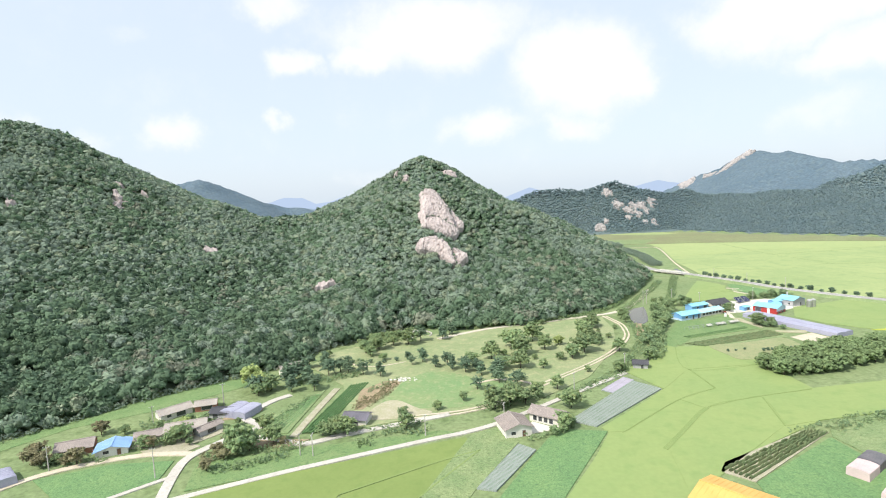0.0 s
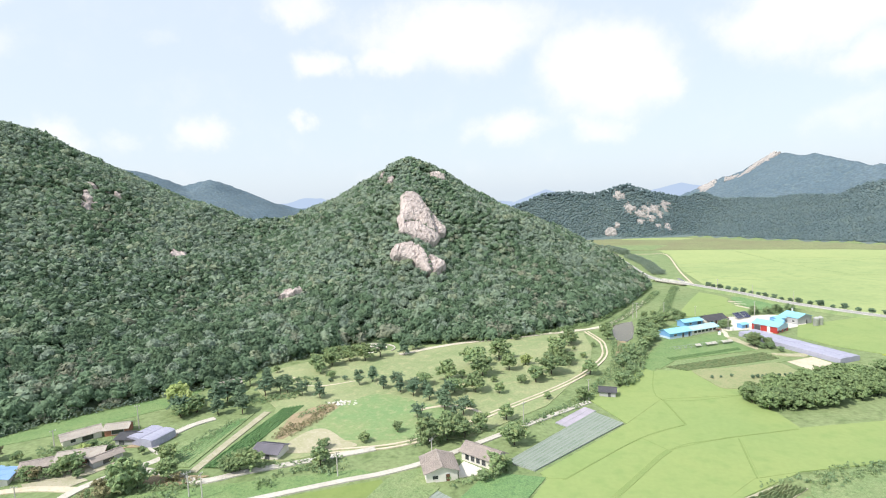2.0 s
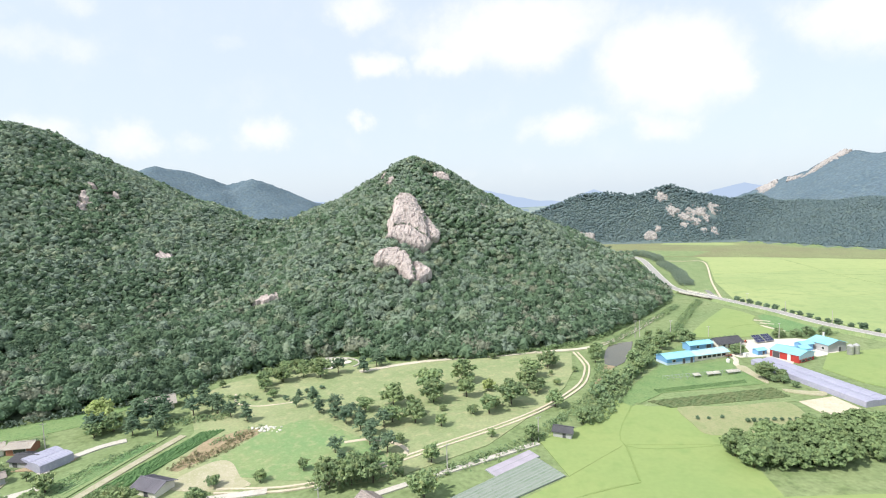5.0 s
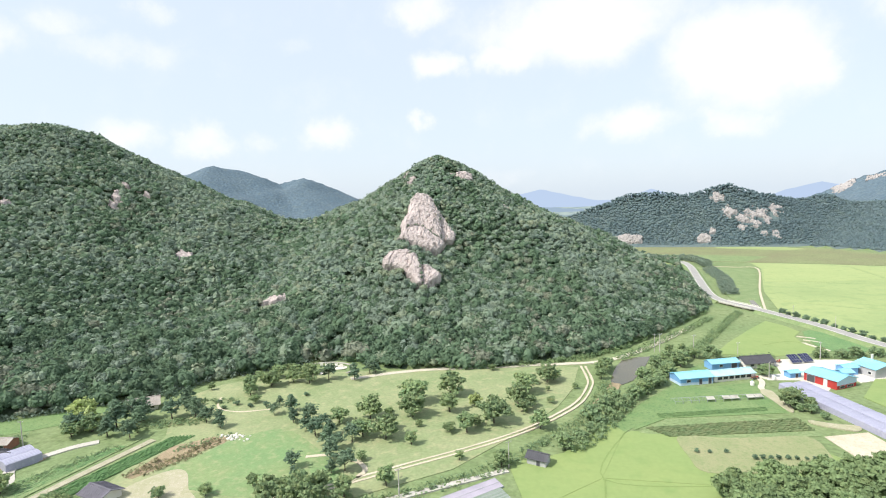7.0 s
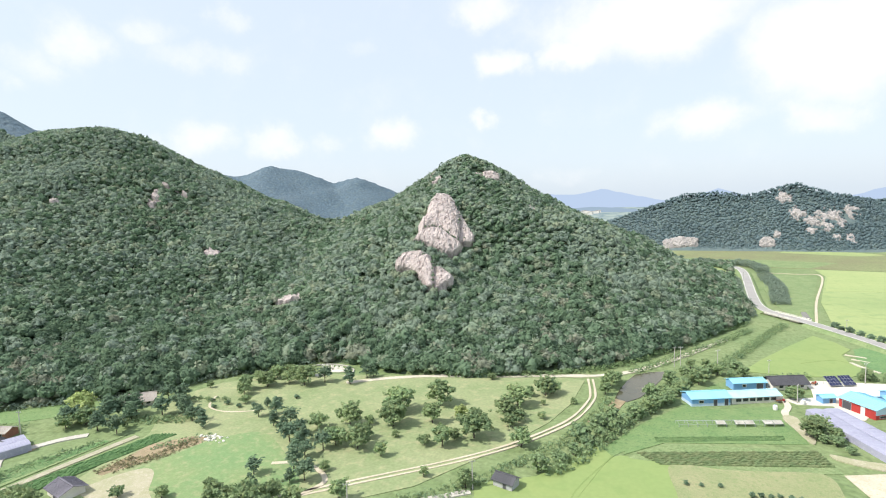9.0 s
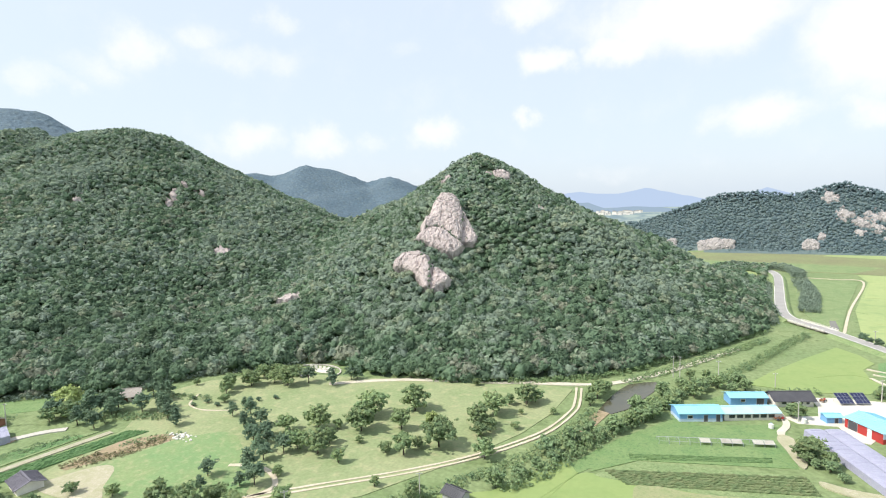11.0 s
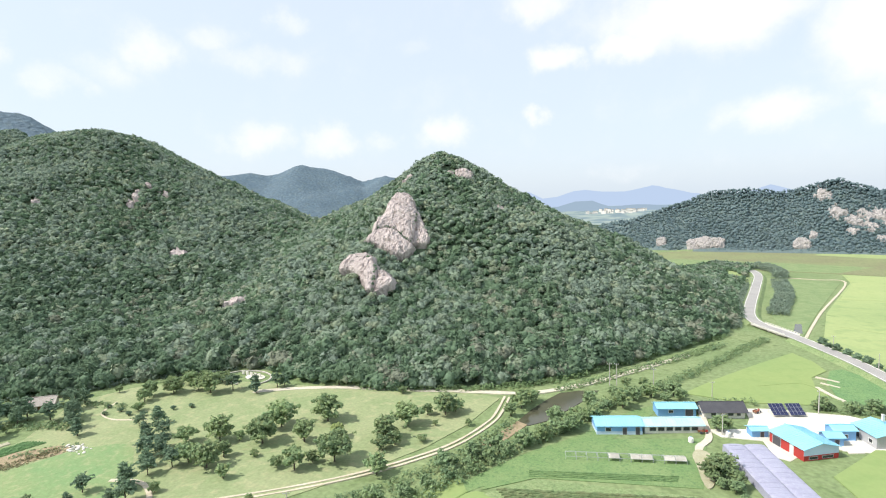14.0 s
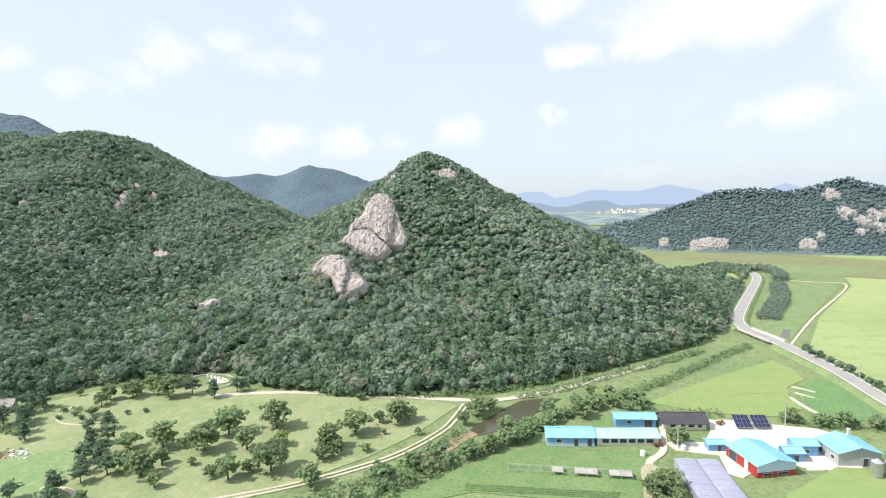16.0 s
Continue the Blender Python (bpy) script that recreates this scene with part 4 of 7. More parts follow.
# where the woods leave room: x, y, radii, turn
CLEARINGS = [(-35, 439, 4, 6, 0.0), (-44, 455, 3.5, 5, 0.0), (-228, 361.5, 4.4, 5.4, 0.0), (-232, 367, 4, 4, 0.0), (-236, 372, 3.6, 3.4, 0.0), (-239, 384.5, 4.6, 3.6, 0.0), (-224, 387.5, 4.4, 3.4, 0.0), (-267, 317, 4.5, 4.4, 0.0), (-161, 349, 6, 6, 0.0), (-80, 322, 10, 5, 0.5), (33.8, 437, 3, 3.4, 0.0), (52, 451, 3.4, 3.2, 0.0),
             (281, 896, 8, 4, 0.0), (298, 890, 13, 5, 0.0), (320, 898, 9, 5, 0.0), (336, 902, 5, 8, 0.0), (266, 913, 6, 5, 0.0), (255, 877, 4, 4, 0.0), (242, 868, 9, 6, 0.0), (600, 1366, 16, 18, 0.0), (690, 1308, 24, 10, 0.0), (140, 870, 26, 8, 0.0), (87, 880, 8, 6, 0.0), (168, 656, 8, 30, 0.1)]
cliff("huge pale granite cliff on the wooded hillside", *CLIFFS[0])
cliff("rounded pale granite cliff low on the wooded hillside", *CLIFFS[1])
ledge_shrubs([(CLIFFS[0], (-14, 2), (-10, 3.6), (-4.5, 3.4), (1, -2.6), (6.5, -8.8)), (CLIFFS[0], (6.8, -6), (8.5, -7.5), (11.5, -7)), (CLIFFS[0], (9.6, 4), (11, 14)), (CLIFFS[0], (-4, 26), (-1, 31), (4, 33.5)),
              (CLIFFS[1], (5.4, 5), (7.2, -3), (7.6, -10)), (CLIFFS[1], (-3, 11.5), (1, 8.5)), (CLIFFS[0], (-1, 18), (1.5, 21)), (CLIFFS[0], (2, -4), (4, 1))])
cliff("weathered granite crag below the summit", *CLIFFS[2])
scar("small granite slabs on the spur beside the summit", [(-36, 442, 2.6, 4.5), (-45, 458, 2.4, 3.5)], "rock")
scar("broken granite scar on the wooded hill", [(-229, 364.5, 3.4, 3.4), (-233, 370, 3.2, 2.6), (-226, 369, 2.4, 3.2), (-237, 374.5, 3, 2.2), (-240, 387, 4, 2.2), (-233, 389, 2.4, 1.6), (-225, 390, 3.8, 2), (-221, 371.5, 2, 1.4)], "rock")
scar("small granite slabs among the trees", [(-268, 320, 3.6, 3.6), (-272, 325, 2.6, 2.4)], "rock")
scar("low tan rock in a clearing", [(-162, 352, 5.4, 5)], "rock")
scar("long grey rock among the trees", [(-83, 324, 5, 3.4), (-77.5, 327, 5, 3.2)], "rock")
scar("small pale rock on the shoulder of the hill", [(33.8, 438, 2.6, 2.6), (52, 452, 3, 2.6)], "rock")
scar("pale quarry-like scars on the far hill", [(281, 896, 10, 6), (294, 892, 11, 5), (307, 898, 10, 5), (293, 881, 6, 4), (309, 887, 9, 5), (320, 902, 10, 6), (327, 894, 6, 5), (341, 910, 8, 7), (333, 877, 5, 6), (318, 876, 6, 4)])
scar("pale upper scar on the far hill", [(264, 916, 6, 5), (271, 911, 7, 4)])
scar("small pale scar low on the far hill", [(255, 878, 4, 4)])
outcrop("pale boulder at the far hill's foot", [(242, 868, 2.5, 9, 4, 8, 0, -20)], "rock_far_hazed")
outcrop("pale rock bluff at the far hill's foot", [(128, 871, 2, 10, 5, 9, 0, -25), (141, 870, 2, 11, 5, 10, 0, -25), (154, 871, 1.5, 9, 5, 8, 0, -25)], "rock_far_hazed")
outcrop("small pale bluff at the end of the far hill", [(87, 881, 1.5, 7, 4, 7, 0, -25)], "rock_far_hazed")
scar("pale cliffs on the far mountain", [(600, 1364, 18, 22), (668, 1304, 22, 14), (690, 1308, 24, 14), (715, 1303, 20, 14), (640, 1332, 14, 14)])

near_woods()
far_woods()


def far_ridge(name, points, mat, label, deep=260):
    """A far mountain: a ridge with sloping flanks."""
    v, f = [], []
    n = len(points)
    for x, y, z in points:
        v += [(x, y - deep, -5), (x, y - deep * 0.35, z * 0.6), (x, y, z), (x, y + deep, -5)]
    for i in range(n - 1):
        for k in range(3):
            a = i * 4 + k
            f.append((a, a + 4, a + 5, a + 1))
    tagged(new(name, mesh_from(name, v, f, [mat], smooth=True)), label, "backdrop", kind="structure")


def ridge_line(nodes, step=40):
    pts = []
    for a, b in zip(nodes, nodes[1:]):
        k = max(2, int(abs(b[0] - a[0]) / step))
        for i in range(k):
            t = i / k
            s = t * t * (3 - 2 * t)
            x, y, z = a[0] + (b[0] - a[0]) * t, a[1] + (b[1] - a[1]) * t, a[2] + (b[2] - a[2]) * s
            pts.append((x, y, z + 5 * noise.noise(Vector((x * 0.011, y * 0.01, 0))) + 2.5 * noise.noise(Vector((x * 0.04, 3, 0)))))
    return pts + [nodes[-1]]


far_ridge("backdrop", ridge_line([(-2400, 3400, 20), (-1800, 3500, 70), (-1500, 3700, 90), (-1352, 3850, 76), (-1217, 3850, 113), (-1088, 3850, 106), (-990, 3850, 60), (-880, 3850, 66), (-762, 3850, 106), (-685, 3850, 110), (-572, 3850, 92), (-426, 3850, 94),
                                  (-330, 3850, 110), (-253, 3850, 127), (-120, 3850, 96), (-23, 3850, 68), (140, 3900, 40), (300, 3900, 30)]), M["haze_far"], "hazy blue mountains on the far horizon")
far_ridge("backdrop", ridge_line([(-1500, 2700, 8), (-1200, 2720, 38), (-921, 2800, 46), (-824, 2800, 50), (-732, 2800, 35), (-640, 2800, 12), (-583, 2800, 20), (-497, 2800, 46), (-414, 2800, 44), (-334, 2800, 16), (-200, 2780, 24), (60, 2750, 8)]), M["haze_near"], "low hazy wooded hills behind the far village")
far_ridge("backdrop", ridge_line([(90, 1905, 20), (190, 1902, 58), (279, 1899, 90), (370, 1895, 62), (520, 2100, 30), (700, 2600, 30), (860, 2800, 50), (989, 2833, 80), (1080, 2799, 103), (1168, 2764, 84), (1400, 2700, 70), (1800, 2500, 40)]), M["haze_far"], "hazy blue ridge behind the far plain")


def far_plain():
    """The hazy land beyond the far hill, with its scattered white houses."""
    gx, gy = np.linspace(-1900, 420, 40), np.linspace(1440, 3900, 40)
    X, Y = np.meshgrid(gx, gy)
    Z = 1.0 + 2.0 * np.abs(np.sin(X * 0.006) * np.sin(Y * 0.008))
    i = (np.arange(39)[:, None] * 40 + np.arange(39)[None, :]).ravel()
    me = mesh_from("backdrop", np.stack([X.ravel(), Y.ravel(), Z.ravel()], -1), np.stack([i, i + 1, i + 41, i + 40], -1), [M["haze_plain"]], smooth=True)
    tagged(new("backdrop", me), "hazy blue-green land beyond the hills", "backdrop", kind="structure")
    for k in range(34):
        a = RNG.uniform(-1, 1)
        x, y = -215 + 80 * a + RNG.normal(0, 14), 2150 + RNG.uniform(0, 420)
        w, h = RNG.uniform(7, 22), RNG.uniform(5, 13)
        root = thing("distant_house", pose(x, y, 1.5, 0, 0, RNG.uniform(-20, 20)), "white building of a distant hazy village", "house", "distant village")
        part("wall", boxes((-w / 2, -5, 0, w / 2, 5, h)), M["wall_white"], root)
        part("roof", boxes((-w / 2 - 0.5, -5.5, h, w / 2 + 0.5, 5.5, h + 1.0)), M["roof_pale"], root)


far_plain()

# ---- fields, lawns and ways ----
def smooth_line(pts, closed=False, per=6):
    """A curve through the corners."""
    n = len(pts)
    out = []
    for i in range(n if closed else n - 1):
        p = [pts[(i + k) % n] if closed else pts[min(max(i + k, 0), n - 1)] for k in (-1, 0, 1, 2)]
        for j in range(per):
            t = j / per
            out.append(tuple(0.5 * (2 * p[1][c] + (p[2][c] - p[0][c]) * t + (2 * p[0][c] - 5 * p[1][c] + 4 * p[2][c] - p[3][c]) * t * t
                                    + (3 * p[1][c] - p[0][c] - 3 * p[2][c] + p[3][c]) * t ** 3) for c in range(2)))
    return out if closed else out + [pts[-1]]


LEVEL = [0.05]


def field(name, pts, mat, label, high=0.12, curved=False):
    """A level plot with its own edge."""
    LEVEL[0] = 0.03 + (LEVEL[0] - 0.03 + 0.004) % 0.09
    bm = bmesh.new()
    prism(bm, smooth_line(pts, True, 4) if curved else pts, -0.1, high + LEVEL[0])
    bmesh.ops.recalc_face_normals(bm, faces=bm.faces[:])
    bmesh.ops.triangulate(bm, faces=[f for f in bm.faces if len(f.verts) > 4])
    return tagged(part(name, bm, mat), label, "field", kind="structure")


def ribbon(name, pts, wide, mat, label, top=0.3, category="road", per=6, lift=None, wob=0.0, deep=0.45, batter=0.0):
    """A way of even width along a curve."""
    line = smooth_line(pts, False, per)
    bm = bmesh.new()
    rows = []
    for i, p in enumerate(line):
        a, b = line[max(i - 1, 0)], line[min(i + 1, len(line) - 1)]
        d = math.hypot(b[0] - a[0], b[1] - a[1]) or 1
        nx, ny = -(b[1] - a[1]) / d, (b[0] - a[0]) / d
        w = wide / 2 * (1 + wob * noise.noise(Vector((p[0] * 0.15, p[1] * 0.15, 0))))
        z = top + (lift(i / (len(line) - 1)) if lift else 0)
        rows.append([bm.verts.new((p[0] + nx * (w + (0 if k else batter)) * s, p[1] + ny * (w + (0 if k else batter)) * s, z if k else z - deep)) for s, k in ((1, 0), (1, 1), (-1, 1), (-1, 0))])
    for r, q in zip(rows, rows[1:]):
        for k in range(3):
            bm.faces.new((r[k], r[k + 1], q[k + 1], q[k]))
    bm.faces.new(rows[0])
    bm.faces.new(rows[-1][::-1])
    bmesh.ops.recalc_face_normals(bm, faces=bm.faces[:])
    return tagged(part(name, bm, mat), label, category, kind="structure")


RICE = "bright green ripening rice paddy with even sward"
field("rice_paddy", [(-74, 128), (-33.6, 143.5), (3, 156.5), (7, 148), (-4.3, 142.4), (-30, 127), (-34, 112), (-72, 112)], M["rice_deep"], RICE)
field("rice_paddy", [(-29.4, 126.6), (-4, 142), (7, 147.4), (-9.6, 124.3), (-17, 112), (-33, 112)], M["rice_deep"], RICE)
field("rough_grass", [(4.5, 157), (14, 163), (19, 152), (4.6, 126.4), (-2, 112), (-16, 112), (-9, 124)], M["weeds"], "rough grass and weeds beside the rice")
field("bean_field", [(31.8, 159.8), (47, 157), (26.4, 122.1), (20, 110), (2, 110), (10.7, 123.1), (23.3, 145.7)], M["beans"], "lush dark green bean field")
field("rice_plain", [(46, 158), (77, 189.5), (70, 212), (84, 221), (104, 241), (150, 244), (172, 221), (127, 210), (128, 185), (160, 190), (210, 205), (200, 190), (137, 163), (113, 159), (82, 141), (56, 120), (50, 108), (22, 110), (47, 156)], M["rice"], "level ground of the rice paddies", 0.07)
field("rice_paddy", [(45.6, 159.4), (76.8, 188.6), (94.6, 208.4), (94.6, 188), (77.6, 179), (52.4, 156.3), (47.6, 156.2)], M["rice"], RICE)
field("rice_paddy", [(48.2, 155.8), (52.4, 155.8), (78, 178.4), (83, 171), (60, 145), (55.7, 120), (50, 108), (21, 110), (27, 122.1)], M["rice"], RICE)
field("rice_paddy", [(84, 170.8), (102.4, 177.6), (106, 177.4), (100, 156), (82, 141.3), (71.5, 132.9), (56.4, 120.3), (60.8, 145)], M["rice"], RICE)
field("rice_paddy", [(78.4, 179.2), (95.4, 188), (95.4, 208.4), (126, 211.4), (127, 184.4), (102.6, 178.8), (83.6, 171.4)], M["rice"], RICE)
field("rice_paddy", [(68.6, 212.1), (83.6, 221.4), (97, 246), (101.6, 239.9), (94.2, 209), (77, 189.4)], M["rice"], RICE)
field("rice_paddy", [(103, 239.4), (150, 243), (163, 230), (170, 222), (126.6, 212.2), (95.4, 209.4)], M["rice"], RICE)
field("rice_paddy", [(107, 177.6), (127.6, 183.4), (157, 188.5), (210, 205), (200, 190), (136.3, 163.1), (112.6, 158.9), (101, 156)], M["rice"], RICE)
field("bean_field", [(74.8, 125.8), (108.2, 147.8), (110, 130.2), (99.8, 117.7), (95, 108), (72, 108)], M["beans"], "lush green bean field with pale tracks")
field("rough_grass", [(109, 148), (114.2, 157.6), (136.3, 162.4), (175, 178), (160, 140), (112, 131)], M["weeds"], "overgrown rough grass and scrub")
field("green_field", [(-145.5, 158.5), (-134.4, 174), (-108.3, 189.2), (-87.5, 208.7), (-82, 231), (-96, 219), (-114, 205), (-128, 192), (-141, 177), (-153, 163)], M["grass_lush"], "bright green grassy strip below the forest", -0.02)
field("bean_field", [(-107.2, 130.2), (-119.6, 139.5), (-101.8, 147), (-83.7, 148), (-82.4, 137.5), (-91.5, 129.3), (-95, 120), (-120, 122)], M["beans"], "dark green vegetable field beside the village")
field("green_field", [(-69.5, 165), (-65.4, 179.5), (-51.2, 202.6), (-54.6, 163.6)], M["weeds"], "weedy green vegetable plot")
field("rough_grass", [(-72, 131), (-76, 146), (-52, 152), (-28, 157), (-4, 162), (2, 159), (-34, 145)], M["grass_lush"], "grassy bank between the lanes")
field("lawn", [(-38, 178), (-30, 166), (-16, 171.5), (28, 182), (54, 205.6), (70, 234), (80, 257), (84.6, 276), (86, 303), (75, 303), (40, 291), (6, 284), (-36, 274), (-60, 253), (-66, 233), (-45, 206)], M["lawn"], "wide mown pale green park lawn")
field("lawn", [(-27, 182), (-23, 200), (-19, 211), (-8, 219), (8, 210), (20, 201), (26, 192), (22, 185), (5, 180), (-12, 180)], M["lawn_green"], "fresher green lower lawn", 0.16, True)
field("bare_earth", [(-31, 173), (-27, 186), (-21, 188), (-13, 180), (-8, 176), (-18, 172)], M["worn_grass"], "worn sandy earth at the lawn's edge", 0.2, True)
field("bare_earth", [(46, 269), (55, 272), (60, 262), (56, 254), (51, 262)], M["worn_grass"], "faint worn sandy trace in the lawn", 0.09, True)
field("rough_grass", [(-36, 181), (-33, 181), (-22, 206), (-23, 211), (-29, 209), (-37, 200)], M["dirt"], "brown cleared ground with dry brush", 0.14)
field("grass_bank", [(74, 214), (84, 218), (96, 238), (108, 264), (118, 280), (127, 296), (131, 308), (142, 320), (130, 285), (116, 256), (104, 243), (97, 228), (86, 212)], M["grass_lush"], "bright lush grass along the stream bank", 0.02, True)
field("rough_grass", [(117.5, 240), (130, 241), (142, 244), (155, 247), (157, 238), (154, 226), (140, 222), (122, 218), (118.5, 226)], M["dry_grass"], "patchy dry grass with young bushes", 0.24, True)
field("bare_earth", [(152.6, 284), (154, 288), (157, 286.5), (157.4, 279), (158.6, 271), (157.4, 266.5), (155.6, 270), (154.2, 277)], M["worn_grass"], "bare trodden earth beside the greenhouse", 0.24, True)
field("bare_earth", [(160, 260.5), (166, 259), (173, 258.5), (171.5, 254.5), (165, 255.5), (160.5, 257.5)], M["worn_grass"], "strip of bare earth below the greenhouse", 0.24, True)
field("rice_paddy", [(147.3, 334.4), (157.5, 355.1), (172.6, 381.5), (188.5, 407), (195.3, 395), (198, 383), (191.6, 371.8), (191.4, 358), (195, 349.7), (186.7, 339), (166.5, 333.1)], M["rice"], RICE)
field("bean_field", [(199.4, 384), (204, 388), (210.5, 380), (215, 366), (217.2, 351.5), (208, 344.5), (197, 347.8), (196, 368)], M["beans"], "dark green bean field by the road")
field("rice_plain", [(203.5, 430), (215.5, 507), (249, 636), (251, 682), (312, 671), (373, 652), (439, 632), (520, 590), (480, 480), (420, 420), (300, 300), (250, 330)], M["rice_far"], "broad flat plain of pale green rice")
field("rice_paddy", [(230, 556), (250.5, 636), (253, 678), (310, 668), (325, 644), (322, 576), (280, 560)], M["rice_pale"], "pale ripening rice paddy on the plain", 0.18)
field("rice_paddy", [(329, 466), (325, 497), (321, 536), (322, 560), (280, 545), (226, 540), (216, 470), (270, 440)], M["rice_far"], "green rice paddy on the plain", 0.17)
field("rice_paddy", [(330, 646), (372, 649), (437, 629), (500, 588), (440, 560), (327, 578)], M["rice_pale"], "pale ripening rice paddy on the plain", 0.18)
field("marsh", [(188, 455), (196, 438), (211, 506), (242, 632), (205, 645), (190, 560), (186, 500)], M["weeds"], "weedy river flat beside the farm track")
field("marsh", [(100, 700), (223, 690), (312, 676), (373, 657), (439, 637), (530, 592), (700, 520), (760, 600), (560, 650), (465, 725), (400, 765), (377, 822), (260, 876), (150, 880), (60, 820)], M["marsh"], "brown-green reed flat below the far hills")
field("rice_plain", [(250, 838), (322, 808), (352, 824), (330, 850), (260, 862)], M["rice_far"], "far strip of yellow-green rice at the hill's foot")
field("marsh", [(90, 720), (150, 700), (250, 690), (285, 740), (200, 760), (110, 768)], M["weeds"], "light green meadow strip", 0.16)
field("rice_paddy", [(199, 308), (215, 313), (240, 322), (300, 298), (260, 262), (210, 250), (192, 270), (186, 286)], M["rice"], "rice paddy beside the farm buildings")
field("rice_paddy", [(203, 255), (262, 262), (300, 296), (330, 280), (240, 240)], M["rice_yellow"], "yellowing rice paddy beside the farm")
field("sand_lot", [(160, 248.4), (173.8, 254.2), (177, 243), (164.4, 231.6)], M["sand"], "bare raked sandy plot")
field("vegetable_plot", [(106, 240.5), (116, 253), (157, 262), (160, 249), (122, 236)], M["weeds"], "weedy vegetable plot with rows")
field("rough_grass", [(107, 262), (125, 283), (156, 297), (156, 266), (116, 253.6), (105, 242)], M["grass_lush"], "green rough grass in front of the barns")
field("mulched_bed", [(68.8, 131.5), (74.6, 126), (110, 151), (103.5, 152.6), (72, 136)], M["mulch"], "pale mulched vegetable bed", 0.16)
field("dirt_patch", [(97, 122), (105, 130), (111, 131.5), (113, 126), (100, 116)], M["dirt"], "bare brown earth around the tunnels", 0.16)
field("farmyard", [(156, 304), (166.8, 309), (168, 318), (167, 327), (174, 330), (185, 331.5), (197, 333.5), (206, 330), (204.7, 307), (191, 304), (186, 307), (177, 291), (173.5, 292), (171, 302), (160, 300)], M["yard"], "pale dusty concrete farmyard")
field("meadow", [(160, 684), (176, 688), (177, 640), (173, 622), (163, 632)], M["rice_far"], "small light green meadow beside the road")
field("dirt_patch", [(-62, 160), (-46, 159), (-52, 154), (-66, 155)], M["dirt"], "bare brown earth beside the lane")
field("dirt_patch", [(-98, 155), (-86, 160), (-80, 157), (-84, 152), (-95, 152.6)], M["mulch"], "bare pale yard of the village houses")
field("bare_earth", [(-84, 176), (-78, 182), (-72, 190), (-70, 184), (-76, 177)], M["dirt"], "bare earth beside the dirt lane")
field("pond", [(99, 285.7), (100.2, 297), (102.4, 308), (105, 316.5), (111, 322), (118, 325), (115, 312), (111.5, 300), (108, 290), (103.6, 284)], M["water"], "brown still water of a small weir pond", 0.1)
field("stream", [(99, 286), (103, 284.5), (100.5, 272), (96, 258), (92, 262), (96.5, 274)], M["dirt"], "muddy stream bed below the weir", 0.1)
field("pond", [(193, 448), (196, 470), (199, 470), (197, 447)], M["water"], "still water beside the bridge", 0.16)

PALE = "pale concrete farm lane"
ribbon("channel", [(59.6, 144.4), (66, 151.5), (73, 159.5), (80, 167.5), (84, 171.2)], 1.5, M["bund"], "overgrown field channel between paddies", 0.27, "channel")
ribbon("lane", [(-76, 126), (-79.5, 140), (-80, 150), (-74, 160), (-66, 170), (-74, 178), (-70, 191), (-64, 198)], 2.9, M["concrete"], "pale concrete village lane", 0.3)
ribbon("lane", [(-74, 126.5), (-50, 138), (-33.6, 145), (-8, 155.5), (4, 160), (17, 167.5), (40, 185.5), (69, 208)], 2.1, M["concrete"], PALE, 0.34)
ribbon("lane", [(-71, 163), (-58, 160), (-47, 156), (-36, 161), (-20, 167), (-2, 174)], 2.6, M["concrete"], PALE, 0.32)
ribbon("lane", [(-126, 134.5), (-120, 141.5), (-110, 147.6), (-94, 152.4), (-80, 152)], 2.6, M["sand"], "sandy dirt lane past the village", 0.26)
ribbon("lane", [(-92, 127.5), (-83, 135.6), (-80, 138)], 1.6, M["concrete"], "narrow pale concrete path", 0.27)
ribbon("dirt_path", [(-52, 161), (-50, 180), (-47, 203)], 2.6, M["mulch"], "brown dirt path beside the crop rows", 0.24)
for off in (-0.95, 0.95):
    ribbon("park_track", [(-16 + off * 0.2, 172.5 - off), (2 + off * 0.3, 175.5 - off), (16 + off * 0.5, 182.5 - off * 0.8), (27 + off * 0.7, 192 - off * 0.7), (41 + off * 0.7, 205 - off * 0.7), (57 + off * 0.7, 219.5 - off * 0.7), (70 + off * 0.7, 233.5 - off * 0.6), (80 + off * 0.85, 248 - off * 0.5), (87.5 + off, 263 - off * 0.2), (91 + off, 281), (90.5 + off, 291), (88 + off, 305)], 0.85, M["sand"], "pale wheel track of the park drive", 0.3, per=8, wob=0.4)
ribbon("park_path", [(-8, 270), (3, 278), (14, 284.5), (24, 289), (43, 295.5), (56, 299), (67, 303), (79, 306.5), (91, 310.5), (100, 316.5), (113, 331.5), (124, 349), (133, 364), (146, 387)], 3.0, M["pale_gravel"], "pale gravel path below the forest edge", 0.3, wob=0.3)
ribbon("park_path", [(9, 203), (17, 206), (25, 204), (30, 199), (27, 191)], 1.5, M["sand"], "curved sandy path on the lawn", 0.3)
ribbon("park_path", [(-50, 240), (-44, 231), (-34, 229), (-22, 234)], 0.7, M["sand"], "stony garden path", 0.26, wob=0.6)
ribbon("farm_lane", [(153.6, 318), (156.6, 299), (154.2, 290), (154.6, 284)], 1.9, M["pale_gravel"], "sandy farm lane", 0.3, wob=0.3)
ribbon("plot_kerb", [(193.2, 373), (200.2, 369.2)], 1.2, M["pale_gravel"], "pale gravel strip beside the bean field", 0.34, "path")
ribbon("plot_kerb", [(193.8, 366), (199.4, 362.6)], 0.8, M["pale_gravel"], "pale gravel strip beside the bean field", 0.34, "path")
